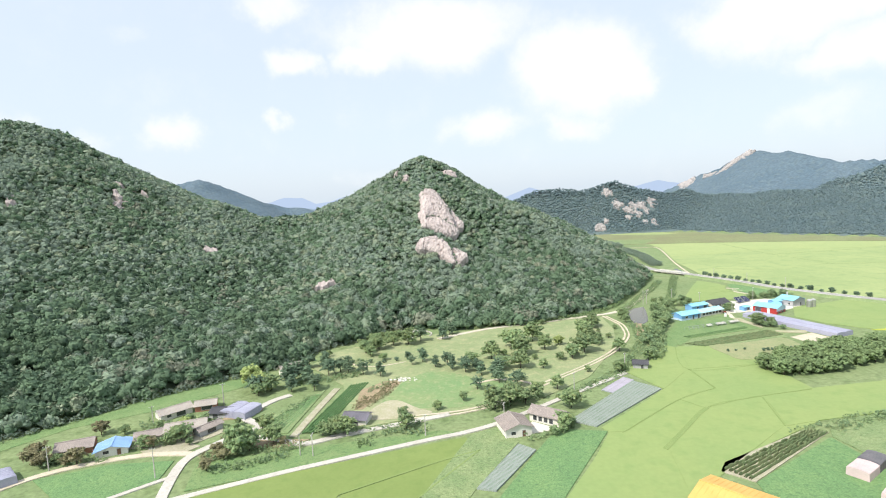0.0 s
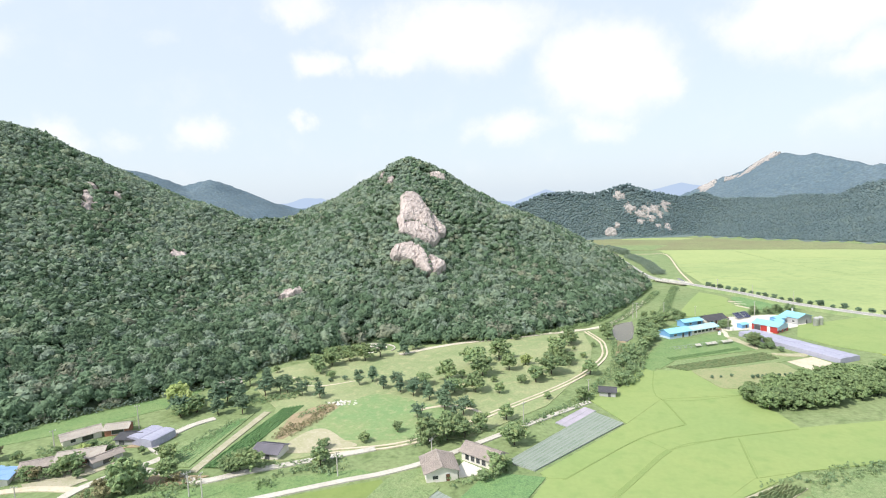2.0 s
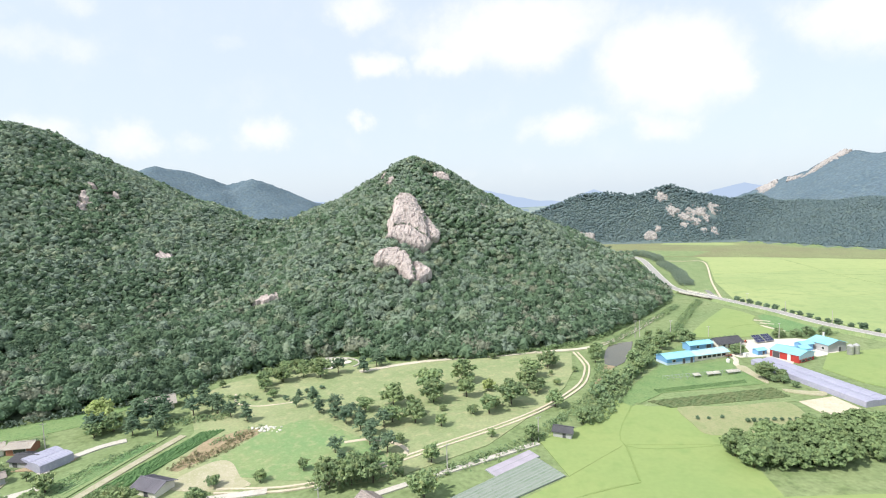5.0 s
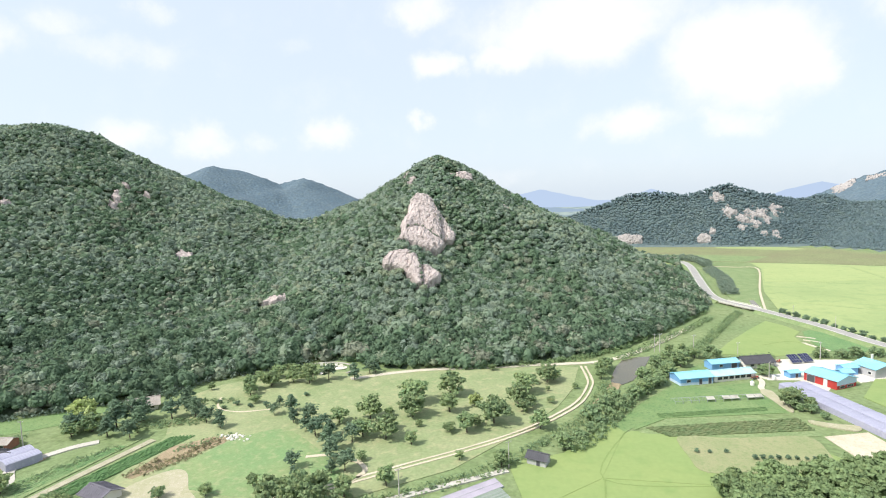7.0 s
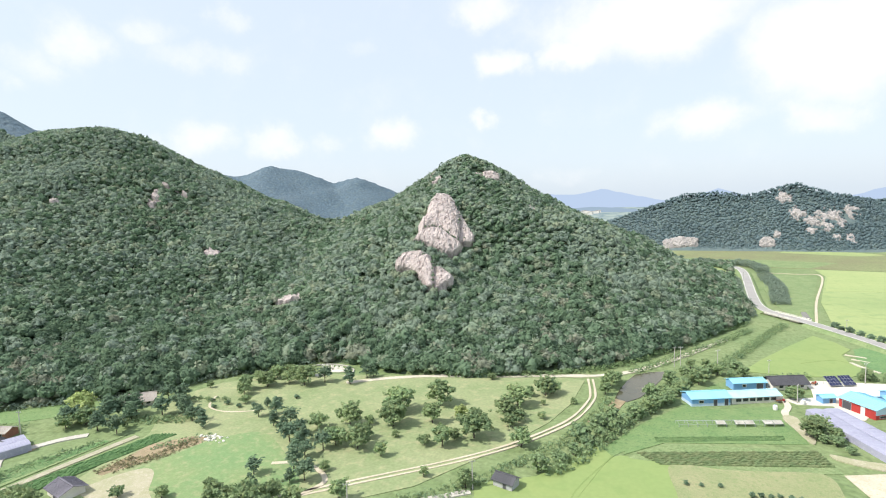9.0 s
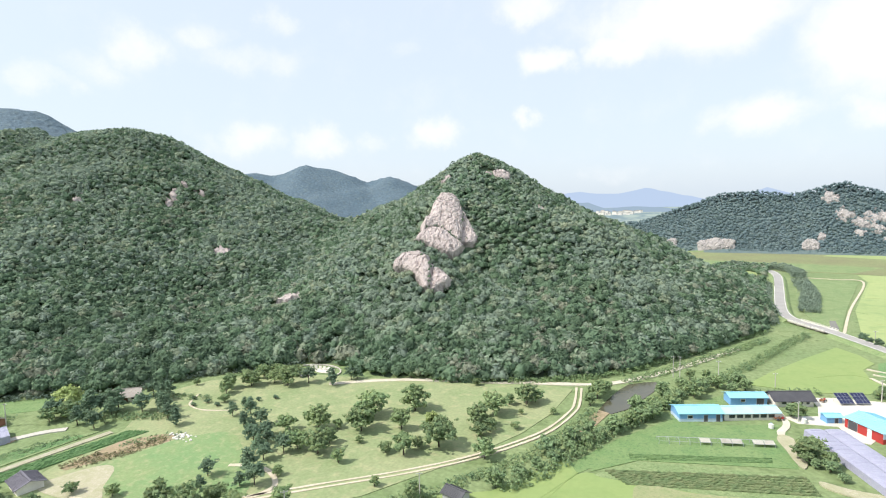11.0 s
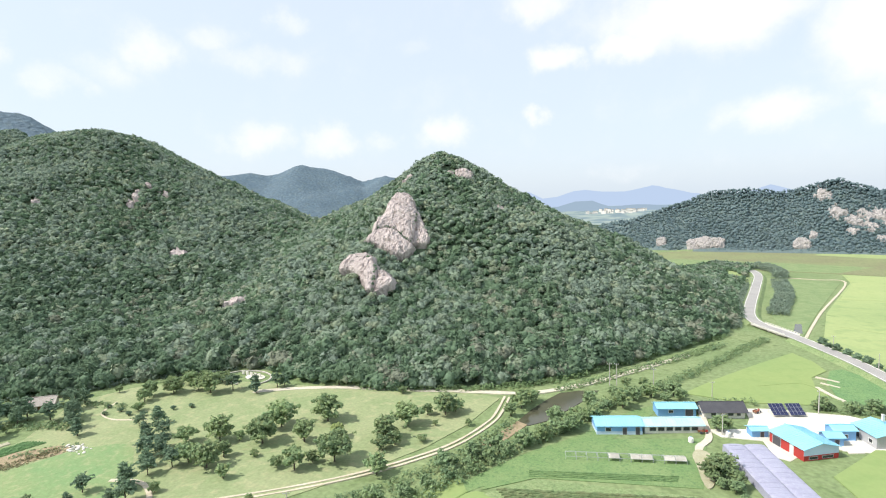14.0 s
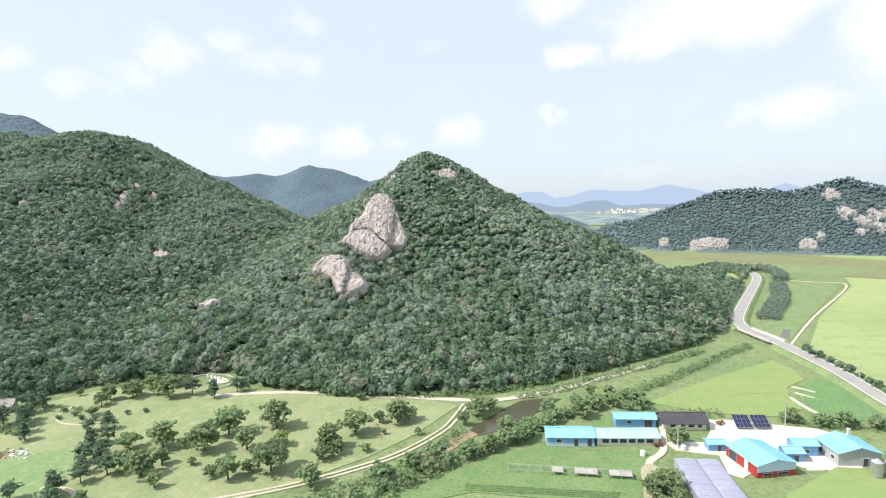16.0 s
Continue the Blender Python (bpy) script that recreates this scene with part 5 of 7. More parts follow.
ribbon("plot_kerb", [(191.8, 360), (195, 353), (198.5, 347.4)], 1.3, M["pale_gravel"], "pale gravel strip beside the bean field", 0.34, "path")
ribbon("farm_track", [(196, 432), (212.9, 507), (246, 636), (228, 646), (207, 651)], 1.4, M["sand"], "pale gravel field track", 0.3)
ribbon("road_bank", [(184, 682), (187, 645), (181.5, 575), (176.2, 515), (174.4, 478), (178, 459)], 8.6, M["weeds"], "grassy road embankment", 1.45, "bank", deep=1.6, batter=2.2)
ribbon("road_bank", [(193, 432), (197, 424), (211, 393.5), (222, 361), (233, 342), (248, 320), (290, 270), (360, 215)], 8.6, M["weeds"], "grassy road embankment", 1.45, "bank", deep=1.6, batter=2.2)
ribbon("road", [(150, 735), (170, 708), (184, 682), (187, 645), (181.5, 575), (176.2, 515), (174.4, 478), (179, 456), (188, 441.5), (197, 424), (211, 393.5), (222, 361), (233, 342), (248, 320), (290, 270), (360, 215)], 6.6, M["asphalt"], "grey two-lane country road", 1.6)
for off in (-2.95, 2.95):
    ribbon("road_line", [(184 + off, 682), (187 + off, 645), (181.5 + off, 575), (176.2 + off, 515), (174.4 + off, 478), (179 + off * 0.9, 456 + off * 0.5), (188 + off * 0.85, 441.5 + off * 0.6), (197 + off * 0.9, 424 + off * 0.5), (211 + off * 0.9, 393.5 + off * 0.4), (222 + off * 0.9, 361 + off * 0.4), (233 + off * 0.85, 342 + off * 0.5), (248 + off * 0.8, 320 + off * 0.6)], 0.25, M["white_paint"], "worn white edge line of the road", 1.63)
for nm, pts in (("bund", [(51, 155.4), (78, 179), (95, 188.2)]), ("bund", [(59.6, 144.2), (83.3, 170.8), (102.5, 178.3), (127, 184)]), ("bund", [(106.4, 178), (100.4, 155.9)]), ("bund", [(95, 189), (95, 208.6)]),
                ("bund", [(102, 240), (94.8, 208.8), (126, 212)]), ("bund", [(-30, 126.8), (-4.2, 142.2), (7.2, 147.7)]), ("bund", [(7.2, 148), (-9.4, 124.2), (-17, 111)]), ("bund", [(150, 243), (170, 221)]),
                ("bund", [(172, 353), (186, 362), (192, 358)]), ("bund", [(215, 500), (300, 470), (430, 440)]), ("bund", [(230, 570), (330, 540), (470, 560)]), ("bund", [(327, 645), (324, 575), (323, 536), (327, 497), (332, 466)])):
    ribbon(nm, pts, 0.42, M["bund"], "low grassy bund between rice paddies", 0.24, "bund")

# ---- buildings ----
def on_front(a, b, depth):
    """The pose of a building whose front base line runs from a to b, and its length and depth."""
    dx, dy = b[0] - a[0], b[1] - a[1]
    length, turn = math.hypot(dx, dy), math.degrees(math.atan2(dy, dx))
    nx, ny = -dy / length, dx / length
    return pose((a[0] + b[0]) / 2 + nx * depth / 2, (a[1] + b[1]) / 2 + ny * depth / 2, 0, 0, 0, turn), length, depth


def gable_walls(l, w, eave, ridge, along):
    """Walls with gable ends; the ridge runs along x or y."""
    bm = bmesh.new()
    x, y = l / 2, w / 2
    low = [bm.verts.new(p) for p in ((-x, -y, -0.3), (x, -y, -0.3), (x, y, -0.3), (-x, y, -0.3))]
    top = [bm.verts.new(p) for p in ((-x, -y, eave), (x, -y, eave), (x, y, eave), (-x, y, eave))]
    r = [bm.verts.new(p) for p in (((-x, 0, ridge), (x, 0, ridge)) if along == "x" else ((0, -y, ridge), (0, y, ridge)))]
    bm.faces.new(low[::-1])
    if along == "x":
        bm.faces.new((low[0], low[1], top[1], top[0]))
        bm.faces.new((low[2], low[3], top[3], top[2]))
        bm.faces.new((low[1], low[2], top[2], r[1], top[1]))
        bm.faces.new((low[3], low[0], top[0], r[0], top[3]))
        bm.faces.new((top[0], top[1], r[1], r[0]))
        bm.faces.new((top[2], top[3], r[0], r[1]))
    else:
        bm.faces.new((low[1], low[2], top[2], top[1]))
        bm.faces.new((low[3], low[0], top[0], top[3]))
        bm.faces.new((low[0], low[1], top[1], r[0], top[0]))
        bm.faces.new((low[2], low[3], top[3], r[1], top[2]))
        bm.faces.new((top[1], top[2], r[1], r[0]))
        bm.faces.new((top[3], top[0], r[0], r[1]))
    return bm


def roof_side(l, w, eave, ridge, along, side, over=0.5, thick=0.14, ribs=0.0):
    """One pitch of a roof, with its overhang, thickness and raised seams."""
    bm = bmesh.new()
    run, half = (w, l / 2) if along == "x" else (l, w / 2)
    run = run / 2
    slope = (ridge - eave) / run
    half += over

    def at(u, d, lift):
        z = ridge + 0.12 - slope * d + lift
        return (u, side * d, z) if along == "x" else (side * d, u, z)

    def slab(u0, u1, d0, d1, low, high):
        v = [bm.verts.new(at(u, d, k)) for k in (low, high) for u, d in ((u0, d0), (u1, d0), (u1, d1), (u0, d1))]
        for f in ((3, 2, 1, 0), (4, 5, 6, 7), (0, 1, 5, 4), (1, 2, 6, 5), (2, 3, 7, 6), (3, 0, 4, 7)):
            bm.faces.new([v[i] for i in f])

    if ribs:
        slab(-0.06, 0.06, 0.02, run + over, thick, thick + 0.08)
    else:
        slab(-half, half, 0, run + over, 0, thick)
    bmesh.ops.recalc_face_normals(bm, faces=bm.faces[:])
    return bm


def building(name, base, eave, ridge, walls, roof, label, category="house", along="x", openings=(), ribs=0.9, over=0.5, chimney=None, band=None):
    """openings: (kind, side, centre, low, wide, high) on the front, left, right or back wall."""
    m, l, w = base
    root = thing(name, m, label, category)
    part("wall", gable_walls(l, w, eave, ridge, along), M[walls], root)
    for s in (-1, 1):
        panel = part("roof_panel", roof_side(l, w, eave, ridge, along, s, over), M[roof], root)
        span = (l if along == "x" else w) + 2 * over
        first = None
        for i in range(1, int(span / ribs)):
            u = -span / 2 + i * ribs
            if first is None:
                first = seam = part("seam", roof_side(l, w, eave, ridge, along, s, over, 0.14, True), M[roof], panel)
            else:
                seam = new("seam", first.data)
                seam.parent = panel
            seam.location = (u, 0, 0) if along == "x" else (0, u, 0)
    cap = bmesh.new()
    if along == "x":
        box(cap, -l / 2 - over, -0.22, ridge + 0.2, l / 2 + over, 0.22, ridge + 0.36)
    else:
        box(cap, -0.22, -w / 2 - over, ridge + 0.2, 0.22, w / 2 + over, ridge + 0.36)
    part("ridge_cap", cap, M[roof], root)
    if band:
        part("wall_band", boxes((-l / 2 - 0.03, -w / 2 - 0.03, 0, l / 2 + 0.03, -w / 2 + 0.02, band[1]), (-l / 2 - 0.03, -w / 2, 0, -l / 2 + 0.02, w / 2, band[1])), M[band[0]], root)
    for kind, side, c, low, wide, high in openings:
        mat = {"window": "glass", "door": "timber", "gate": "roof_dark", "white_door": "white_paint", "opening": "glass"}[kind]
        q = {"front": pose(c, -w / 2, 0), "back": pose(c, w / 2, 0, 0, 0, 180), "left": pose(-l / 2, c, 0, 0, 0, -90), "right": pose(l / 2, c, 0, 0, 0, 90)}[side]
        f = part("window" if kind == "window" else "door", boxes((-wide / 2 - 0.1, -0.1, low - 0.1, -wide / 2, 0.08, low + high + 0.1), (wide / 2, -0.1, low - 0.1, wide / 2 + 0.1, 0.08, low + high + 0.1),
                                                                 (-wide / 2, -0.1, low + high, wide / 2, 0.08, low + high + 0.1), (-wide / 2, -0.1, low - 0.1, wide / 2, 0.08, low)), M["white_paint" if kind == "window" else "wall_grey"], root)
        f.matrix_local = q
        g = part("pane" if kind == "window" else "door_leaf", boxes((-wide / 2, -0.05, low, wide / 2, 0.05, low + high)), M[mat], f)
    if chimney:
        part("chimney", boxes((chimney[0] - 0.3, chimney[1] - 0.3, eave, chimney[0] + 0.3, chimney[1] + 0.3, ridge + 1.4), (chimney[0] - 0.4, chimney[1] - 0.4, ridge + 1.4, chimney[0] + 0.4, chimney[1] + 0.4, ridge + 1.6)), M["wall_white"], root)
    return root


# the farm
building("barn", on_front((125.2, 286.6), (138.0, 292.4), 7.4), 2.8, 4.0, "wall_blue", "roof_blue", "long blue-walled barn with a light blue metal roof", "barn",
         openings=(("window", "front", -3.5, 1.2, 1.6, 1.0), ("gate", "front", 1.6, 0, 1.2, 2.2), ("gate", "front", 5.6, 0, 1.2, 2.4)), band=("wall_pale_blue", 1.1))
building("barn", on_front((138.6, 293.4), (155.0, 301.2), 6.4), 2.4, 3.5, "wall_white", "roof_pale_blue", "low pale livestock barn with a faded blue roof", "barn",
         openings=tuple(("opening", "front", -6.6 + 2.6 * i, 0.9, 1.9, 1.1) for i in range(6)))
building("barn", on_front((140.8, 309.0), (152.4, 314.0), 5.2), 2.7, 3.6, "wall_blue", "roof_blue", "small bright blue barn with a turquoise roof", "barn",
         openings=(("gate", "front", 4.0, 0, 2.4, 2.4), ("window", "front", -2.0, 1.2, 1.4, 0.9)))
building("farmhouse", on_front((154.8, 313.2), (166.8, 318.4), 6.4), 2.5, 4.3, "wall_white", "roof_dark", "white farmhouse with a dark grey tiled roof", "house", over=0.9, ribs=0.5,
         openings=(("window", "front", -3.5, 0.9, 1.6, 1.2), ("door", "front", -0.5, 0, 1.1, 2.0), ("window", "front", 2.0, 0.9, 1.8, 1.2), ("window", "front", 4.6, 0.9, 1.2, 1.2)))
red_barn = building("barn", on_front((180.2, 292.6), (189.0, 299.1), 12.5), 3.3, 4.6, "wall_red", "roof_blue", "red-walled barn with a pale blue gable and turquoise roof", "barn", along="y",
         openings=(("white_door", "left", -2.0, 0, 1.3, 3.0), ("opening", "front", -2.5, 0.4, 2.6, 0.7), ("opening", "front", 2.0, 0.4, 3.4, 0.7), ("gate", "left", 3.5, 0, 3.0, 2.8)))
gable = bmesh.new()
prism(gable, [(-5.5, 1.5), (5.5, 1.5), (5.5, 3.2), (0, 4.6), (-5.5, 3.2)], -0.04, 0.04)
part("gable_panel", gable, M["wall_pale_blue"], red_barn, "pale blue sheet-metal gable").matrix_local = pose(0, -6.27, 0, 90, 0, 0)
building("warehouse", on_front((199.4, 308.8), (209.4, 313.6), 9.6), 3.6, 5.2, "wall_grey", "roof_blue", "grey rendered warehouse with a turquoise roof", "warehouse", along="y",
         openings=(("gate", "left", 3.2, 0.6, 2.6, 2.4), ("gate", "front", 1.5, 0, 1.2, 2.2), ("window", "left", -2.5, 1.2, 1.4, 1.0)), chimney=(2.6, 3.8))
building("shed", on_front((187.4, 305.6), (191.6, 307.6), 4.0), 2.6, 3.4, "wall_blue", "roof_blue", "small blue shed with a turquoise roof", "shed", ribs=0.6, openings=(("gate", "front", 0.4, 0, 1.2, 2.0),))
building("shed", on_front((189.8, 310.4), (195.4, 313.0), 4.4), 3.2, 4.0, "wall_blue", "roof_blue", "blue shed with a turquoise roof", "shed", ribs=0.6, openings=(("window", "front", 0, 1.0, 1.4, 1.0),))
building("shed", on_front((168.2, 303.4), (172.6, 305.4), 3.2), 2.2, 2.7, "wall_blue", "roof_blue", "little blue shed by the yard", "shed", ribs=0.6, openings=(("gate", "front", 0.6, 0, 1.0, 1.8),))
building("shed", on_front((73.8, 213.0), (79.2, 211.6), 4.0), 2.0, 3.0, "wall_grey", "roof_dark", "small dark-roofed shed by the stream", "shed", ribs=0.6, openings=(("gate", "front", 0.6, 0, 1.0, 1.7),))
# the two houses by the lane
building("house", on_front((15.4, 154.4), (23.6, 156.4), 9.0), 2.8, 4.2, "wall_white", "roof_grey", "old white house with a weathered grey roof", "house", along="y", over=0.7, ribs=0.5,
         openings=(("door", "front", 1.6, 0, 1.0, 2.0), ("window", "front", -1.8, 0.9, 1.5, 1.0), ("window", "right", 0.5, 0.9, 1.5, 1.0)))
building("house", on_front((24.4, 167.2), (33.4, 160.6), 5.6), 2.8, 4.2, "wall_white", "roof_grey", "white house with a brown-grey hipped roof", "house", over=0.7, ribs=0.5,
         openings=tuple(("opening", "front", -3.6 + 1.9 * i, 0.6, 1.2, 1.5) for i in range(4)) + (("window", "right", 0.9, 0.9, 0.9, 1.1), ("window", "right", -1.1, 0.9, 0.9, 1.1)))
# the village
building("house", on_front((-94.2, 163.0), (-83.2, 166.8), 6.6), 2.5, 3.7, "wall_brick", "roof_pale", "brick village house with a pale roof and dark trim", "house", over=0.8, ribs=0.7,
         openings=(("window", "front", -3.4, 0.8, 1.8, 1.3), ("door", "front", 0, 0, 1.2, 2.1), ("window", "front", 3.2, 0.8, 2.0, 1.3)), band=("wall_white", 0.7))
building("house", on_front((-101.8, 158.8), (-94.0, 162.6), 5.5), 2.1, 3.1, "wall_white", "roof_grey", "low village house with a grey-brown roof", "house", over=0.6, ribs=0.7,
         openings=(("window", "front", -1.8, 0.8, 1.4, 1.0), ("door", "front", 1.2, 0, 1.0, 1.9)))
building("shed", on_front((-83.0, 163.2), (-78.6, 170.0), 3.6), 2.0, 2.8, "wall_grey", "roof_grey", "long outhouse with a grey roof", "shed", ribs=0.7, openings=(("opening", "front", 0, 0.4, 3.0, 1.3),))
building("house", on_front((-103.6, 177.0), (-96.2, 184.8), 6.0), 2.1, 3.2, "wall_white", "roof_pale", "old village house with a pale weathered roof", "house", over=0.6, ribs=0.7,
         openings=(("window", "front", -2.6, 0.8, 1.4, 1.1), ("opening", "front", 1.4, 0.3, 3.0, 1.8)))
building("house", on_front((-95.2, 184.6), (-88.4, 186.6), 5.0), 2.1, 3.1, "wall_brick", "roof_pale", "small house with a pale roof above dark walls", "house", ribs=0.7, openings=(("opening", "front", 0.5, 0.5, 3.6, 1.4),))
building("shed", on_front((-87.2, 178.6), (-80.0, 178.4), 6.0), 1.7, 2.5, "wall_grey", "roof_dark", "dark grey roofed shed", "shed", ribs=0.7, openings=(("gate", "front", -1.4, 0, 1.8, 1.8),))
building("house", on_front((-109.6, 151.2), (-101.6, 154.6), 6.6), 1.9, 3.1, "wall_white", "roof_bright_blue", "village house with a bright blue roof", "house", over=0.7, ribs=0.7, along="y",
         openings=(("door", "front", 2.0, 0, 1.0, 1.9), ("window", "front", -1.5, 0.9, 1.6, 1.0), ("window", "right", 1.0, 0.9, 1.4, 1.0)))
building("house", on_front((-122.6, 151.8), (-113.4, 155.6), 6.5), 2.1, 3.6, "wall_brick", "roof_grey", "brown village house half hidden by trees", "house", ribs=0.7,
         openings=(("window", "front", -1.8, 0.8, 1.6, 1.1), ("door", "front", 1.6, 0, 1.0, 1.9)))
building("pavilion", on_front((-73.4, 219.6), (-66.8, 225.6), 5.5), 2.4, 4.2, "wall_white", "roof_pale", "small hall with a pale tiled roof at the forest edge", "house", over=1.0, ribs=0.5,
         openings=(("door", "front", 0, 0, 1.4, 2.0), ("window", "front", -2.6, 0.8, 1.4, 1.1), ("window", "front", 2.6, 0.8, 1.4, 1.1)))
building("shed", on_front((-37.6, 169.2), (-29.8, 167.6), 6.0), 2.0, 3.1, "wall_white", "roof_slate", "low shed with a dark slate roof", "shed", over=0.7, ribs=0.5, openings=(("gate", "front", 0.6, 0, 1.4, 1.9),))
# the near building with the orange roof
building("warehouse", on_front((52.4, 112.1), (66.2, 97.7), 12.0), 5.2, 6.4, "wall_grey", "roof_orange", "large farm store with an orange metal roof", "warehouse", ribs=1.2, openings=(("gate", "front", 0, 0, 4.0, 3.4),))


def tunnel(name, a, b, wide, high, mat, label, spans=1, hoops=14):
    """A plastic tunnel greenhouse on hoops from a to b."""
    dx, dy = b[0] - a[0], b[1] - a[1]
    l, turn = math.hypot(dx, dy), math.degrees(math.atan2(dy, dx))
    root = thing(name, pose((a[0] + b[0]) / 2, (a[1] + b[1]) / 2, 0, 0, 0, turn), label, "greenhouse")
    for s in range(spans):
        y0 = (s - (spans - 1) / 2) * wide
        bm = bmesh.new()
        prof = [(y0 - wide / 2 * math.cos(math.pi * i / 12), 0.8 * high * (0 < i < 12) + 0.2 * high * math.sin(math.pi * i / 12)) for i in range(13)]
        n = 24
        rows = [[bm.verts.new((-l / 2 + l * k / n, y, z + 0.04 * (k % 2) * (0 < i < 12) - 0.0)) for i, (y, z) in enumerate(prof)] for k in range(n + 1)]
        for r, q in zip(rows, rows[1:]):
            for i in range(12):
                bm.faces.new((r[i], r[i + 1], q[i + 1], q[i]))
        bm.faces.new(rows[0])
        bm.faces.new(rows[-1][::-1])
        bmesh.ops.recalc_face_normals(bm, faces=bm.faces[:])
        part("cover", bm, M[mat], root)
        for k in range(hoops):
            x = -l / 2 + l * (k + 0.5) / hoops
            hb = bmesh.new()
            for (y1, z1), (y2, z2) in zip(prof, prof[1:]):
                tube(hb, (x, y1, z1 + 0.06), (x, y2, z2 + 0.06), 0.035, n=4)
            part("hoop", hb, M[mat], root)
    return root


tunnel("greenhouse", (165.6, 292.6), (184.3, 246.6), 5.8, 2.3, "vinyl", "long double-span greenhouse of dusty lilac plastic", 2, 20)
tunnel("greenhouse", (-75.5, 186.0), (-78.4, 177.4), 5.5, 2.8, "vinyl", "grey plastic tunnel greenhouse in the village", 2, 6)
tunnel("greenhouse", (-124.5, 136.5), (-131, 142), 5.0, 2.6, "vinyl", "short plastic tunnel greenhouse by the lane", 1, 6)
tunnel("greenhouse", (105.2, 130), (110.6, 133.8), 5.0, 2.7, "vinyl_dark", "short dark-covered tunnel greenhouse", 1, 5)
tunnel("greenhouse", (99.5, 126.0), (105.0, 129.8), 5.0, 2.6, "vinyl_pink", "short pinkish plastic tunnel greenhouse", 1, 5)
tunnel("greenhouse", (98.5, 113.0), (105.5, 118.5), 6.0, 3.2, "vinyl_pink", "short plastic tunnel greenhouse among shrubs", 1, 5)


def net_bed(name, pts, mat, label, rows, high=0.42):
    """A plot under stretched shade net: a sheet on posts, with seams."""
    a, b, c, d = [Vector((*p, 0)) for p in pts]
    root = thing(name, pose(a.x, a.y, 0), label, "covered plot")
    bm = bmesh.new()
    n, k = rows, 16
    grid = []
    for i in range(n * 4 + 1):
        u = i / (n * 4)
        sag = (0.0, -0.05, -0.08, -0.05)[i % 4]
        grid.append([bm.verts.new((a.lerp(b, v / k)).lerp(d.lerp(c, v / k), u) - a + Vector((0, 0, high + sag))) for v in range(k + 1)])
    for r, q in zip(grid, grid[1:]):
        for j in range(k):
            bm.faces.new((r[j], r[j + 1], q[j + 1], q[j]))
    part("net_sheet", bm, M[mat], root)
    for i in range(n + 1):
        p, q = a.lerp(d, i / n) - a, b.lerp(c, i / n) - a
        sb = bmesh.new()
        tube(sb, p + Vector((0, 0, high + 0.02)), q + Vector((0, 0, high + 0.02)), 0.045, n=4)
        part("seam", sb, M["net_edge"], root)
        for j in range(6):
            o = p.lerp(q, j / 5)
            pb = bmesh.new()
            tube(pb, o, o + Vector((0, 0, high)), 0.05, n=5)
            part("post", pb, M["metal"], root)
    for p, q in ((a, b), (b, c), (c, d), (d, a)):
        p, q = p - a, q - a
        wb = bmesh.new()
        wb.faces.new([wb.verts.new(v) for v in (p, q, q + Vector((0, 0, high)), p + Vector((0, 0, high)))])
        part("side_net", wb, M["net_edge"], root)
    return root


net_bed("shaded_plot", [(37.2, 165.2), (68.6, 198.6), (76.0, 189.4), (44.4, 160.2)], "net", "plot of crops under grey-green shade netting", 12)
field("concrete_yard", [(23.8, 157), (29, 158.6), (31, 161), (25, 166), (23.6, 163)], M["yard"], "pale walled yard between the two houses")
field("dirt_patch", [(-104, 157), (-94, 163), (-83, 167), (-79, 171), (-77, 166), (-82, 160), (-90, 157)], M["mulch"], "bare grey-brown yard of the village houses")
net_bed("shaded_plot", [(54.4, 190.4), (66.4, 203.0), (69.4, 199.4), (57.6, 187.0)], "lilac", "strip covered with lilac-grey plastic", 2, 0.4)
net_bed("shaded_plot", [(5.2, 127.2), (18.6, 150.4), (23.2, 146.4), (10.0, 125.8)], "net", "narrow plot under pale green shade netting", 5)


def solar_array(x, y, turn):
    root = thing("solar_array", pose(x, y, 0, 0, 0, turn), "ground-mounted dark blue solar panels on steel frames", "solar panels")
    for block in (-1, 1):
        for r in range(3):
            for c in range(4):
                x0 = block * 2.75 + (c - 2) * 1.2
                b = boxes((x0, r * 1.62, 0, x0 + 1.12, r * 1.62 + 1.54, 0.05))
                p = part("panel", b, M["panel"], root)
                p.matrix_local = pose(0, 0, 0.9, 30, 0, 0)
                fr = part("panel_frame", boxes((x0 - 0.03, r * 1.62 - 0.03, -0.02, x0 + 1.15, r * 1.62, 0.08), (x0 - 0.03, r * 1.62 + 1.54, -0.02, x0 + 1.15, r * 1.62 + 1.57, 0.08),
                                               (x0 - 0.03, r * 1.62, -0.02, x0, r * 1.62 + 1.54, 0.08), (x0 + 1.12, r * 1.62, -0.02, x0 + 1.15, r * 1.62 + 1.54, 0.08)), M["metal"], root)
                fr.matrix_local = pose(0, 0, 0.9, 30, 0, 0)
        for px in (-2.2, 0.0, 2.2):
            for py, h in ((0.3, 1.05), (3.9, 3.15)):
                lb = bmesh.new()
                tube(lb, (block * 2.75 + px, py, 0), (block * 2.75 + px, py, h), 0.06)
                part("leg", lb, M["metal"], root)


solar_array(180.0, 324.6, 24)


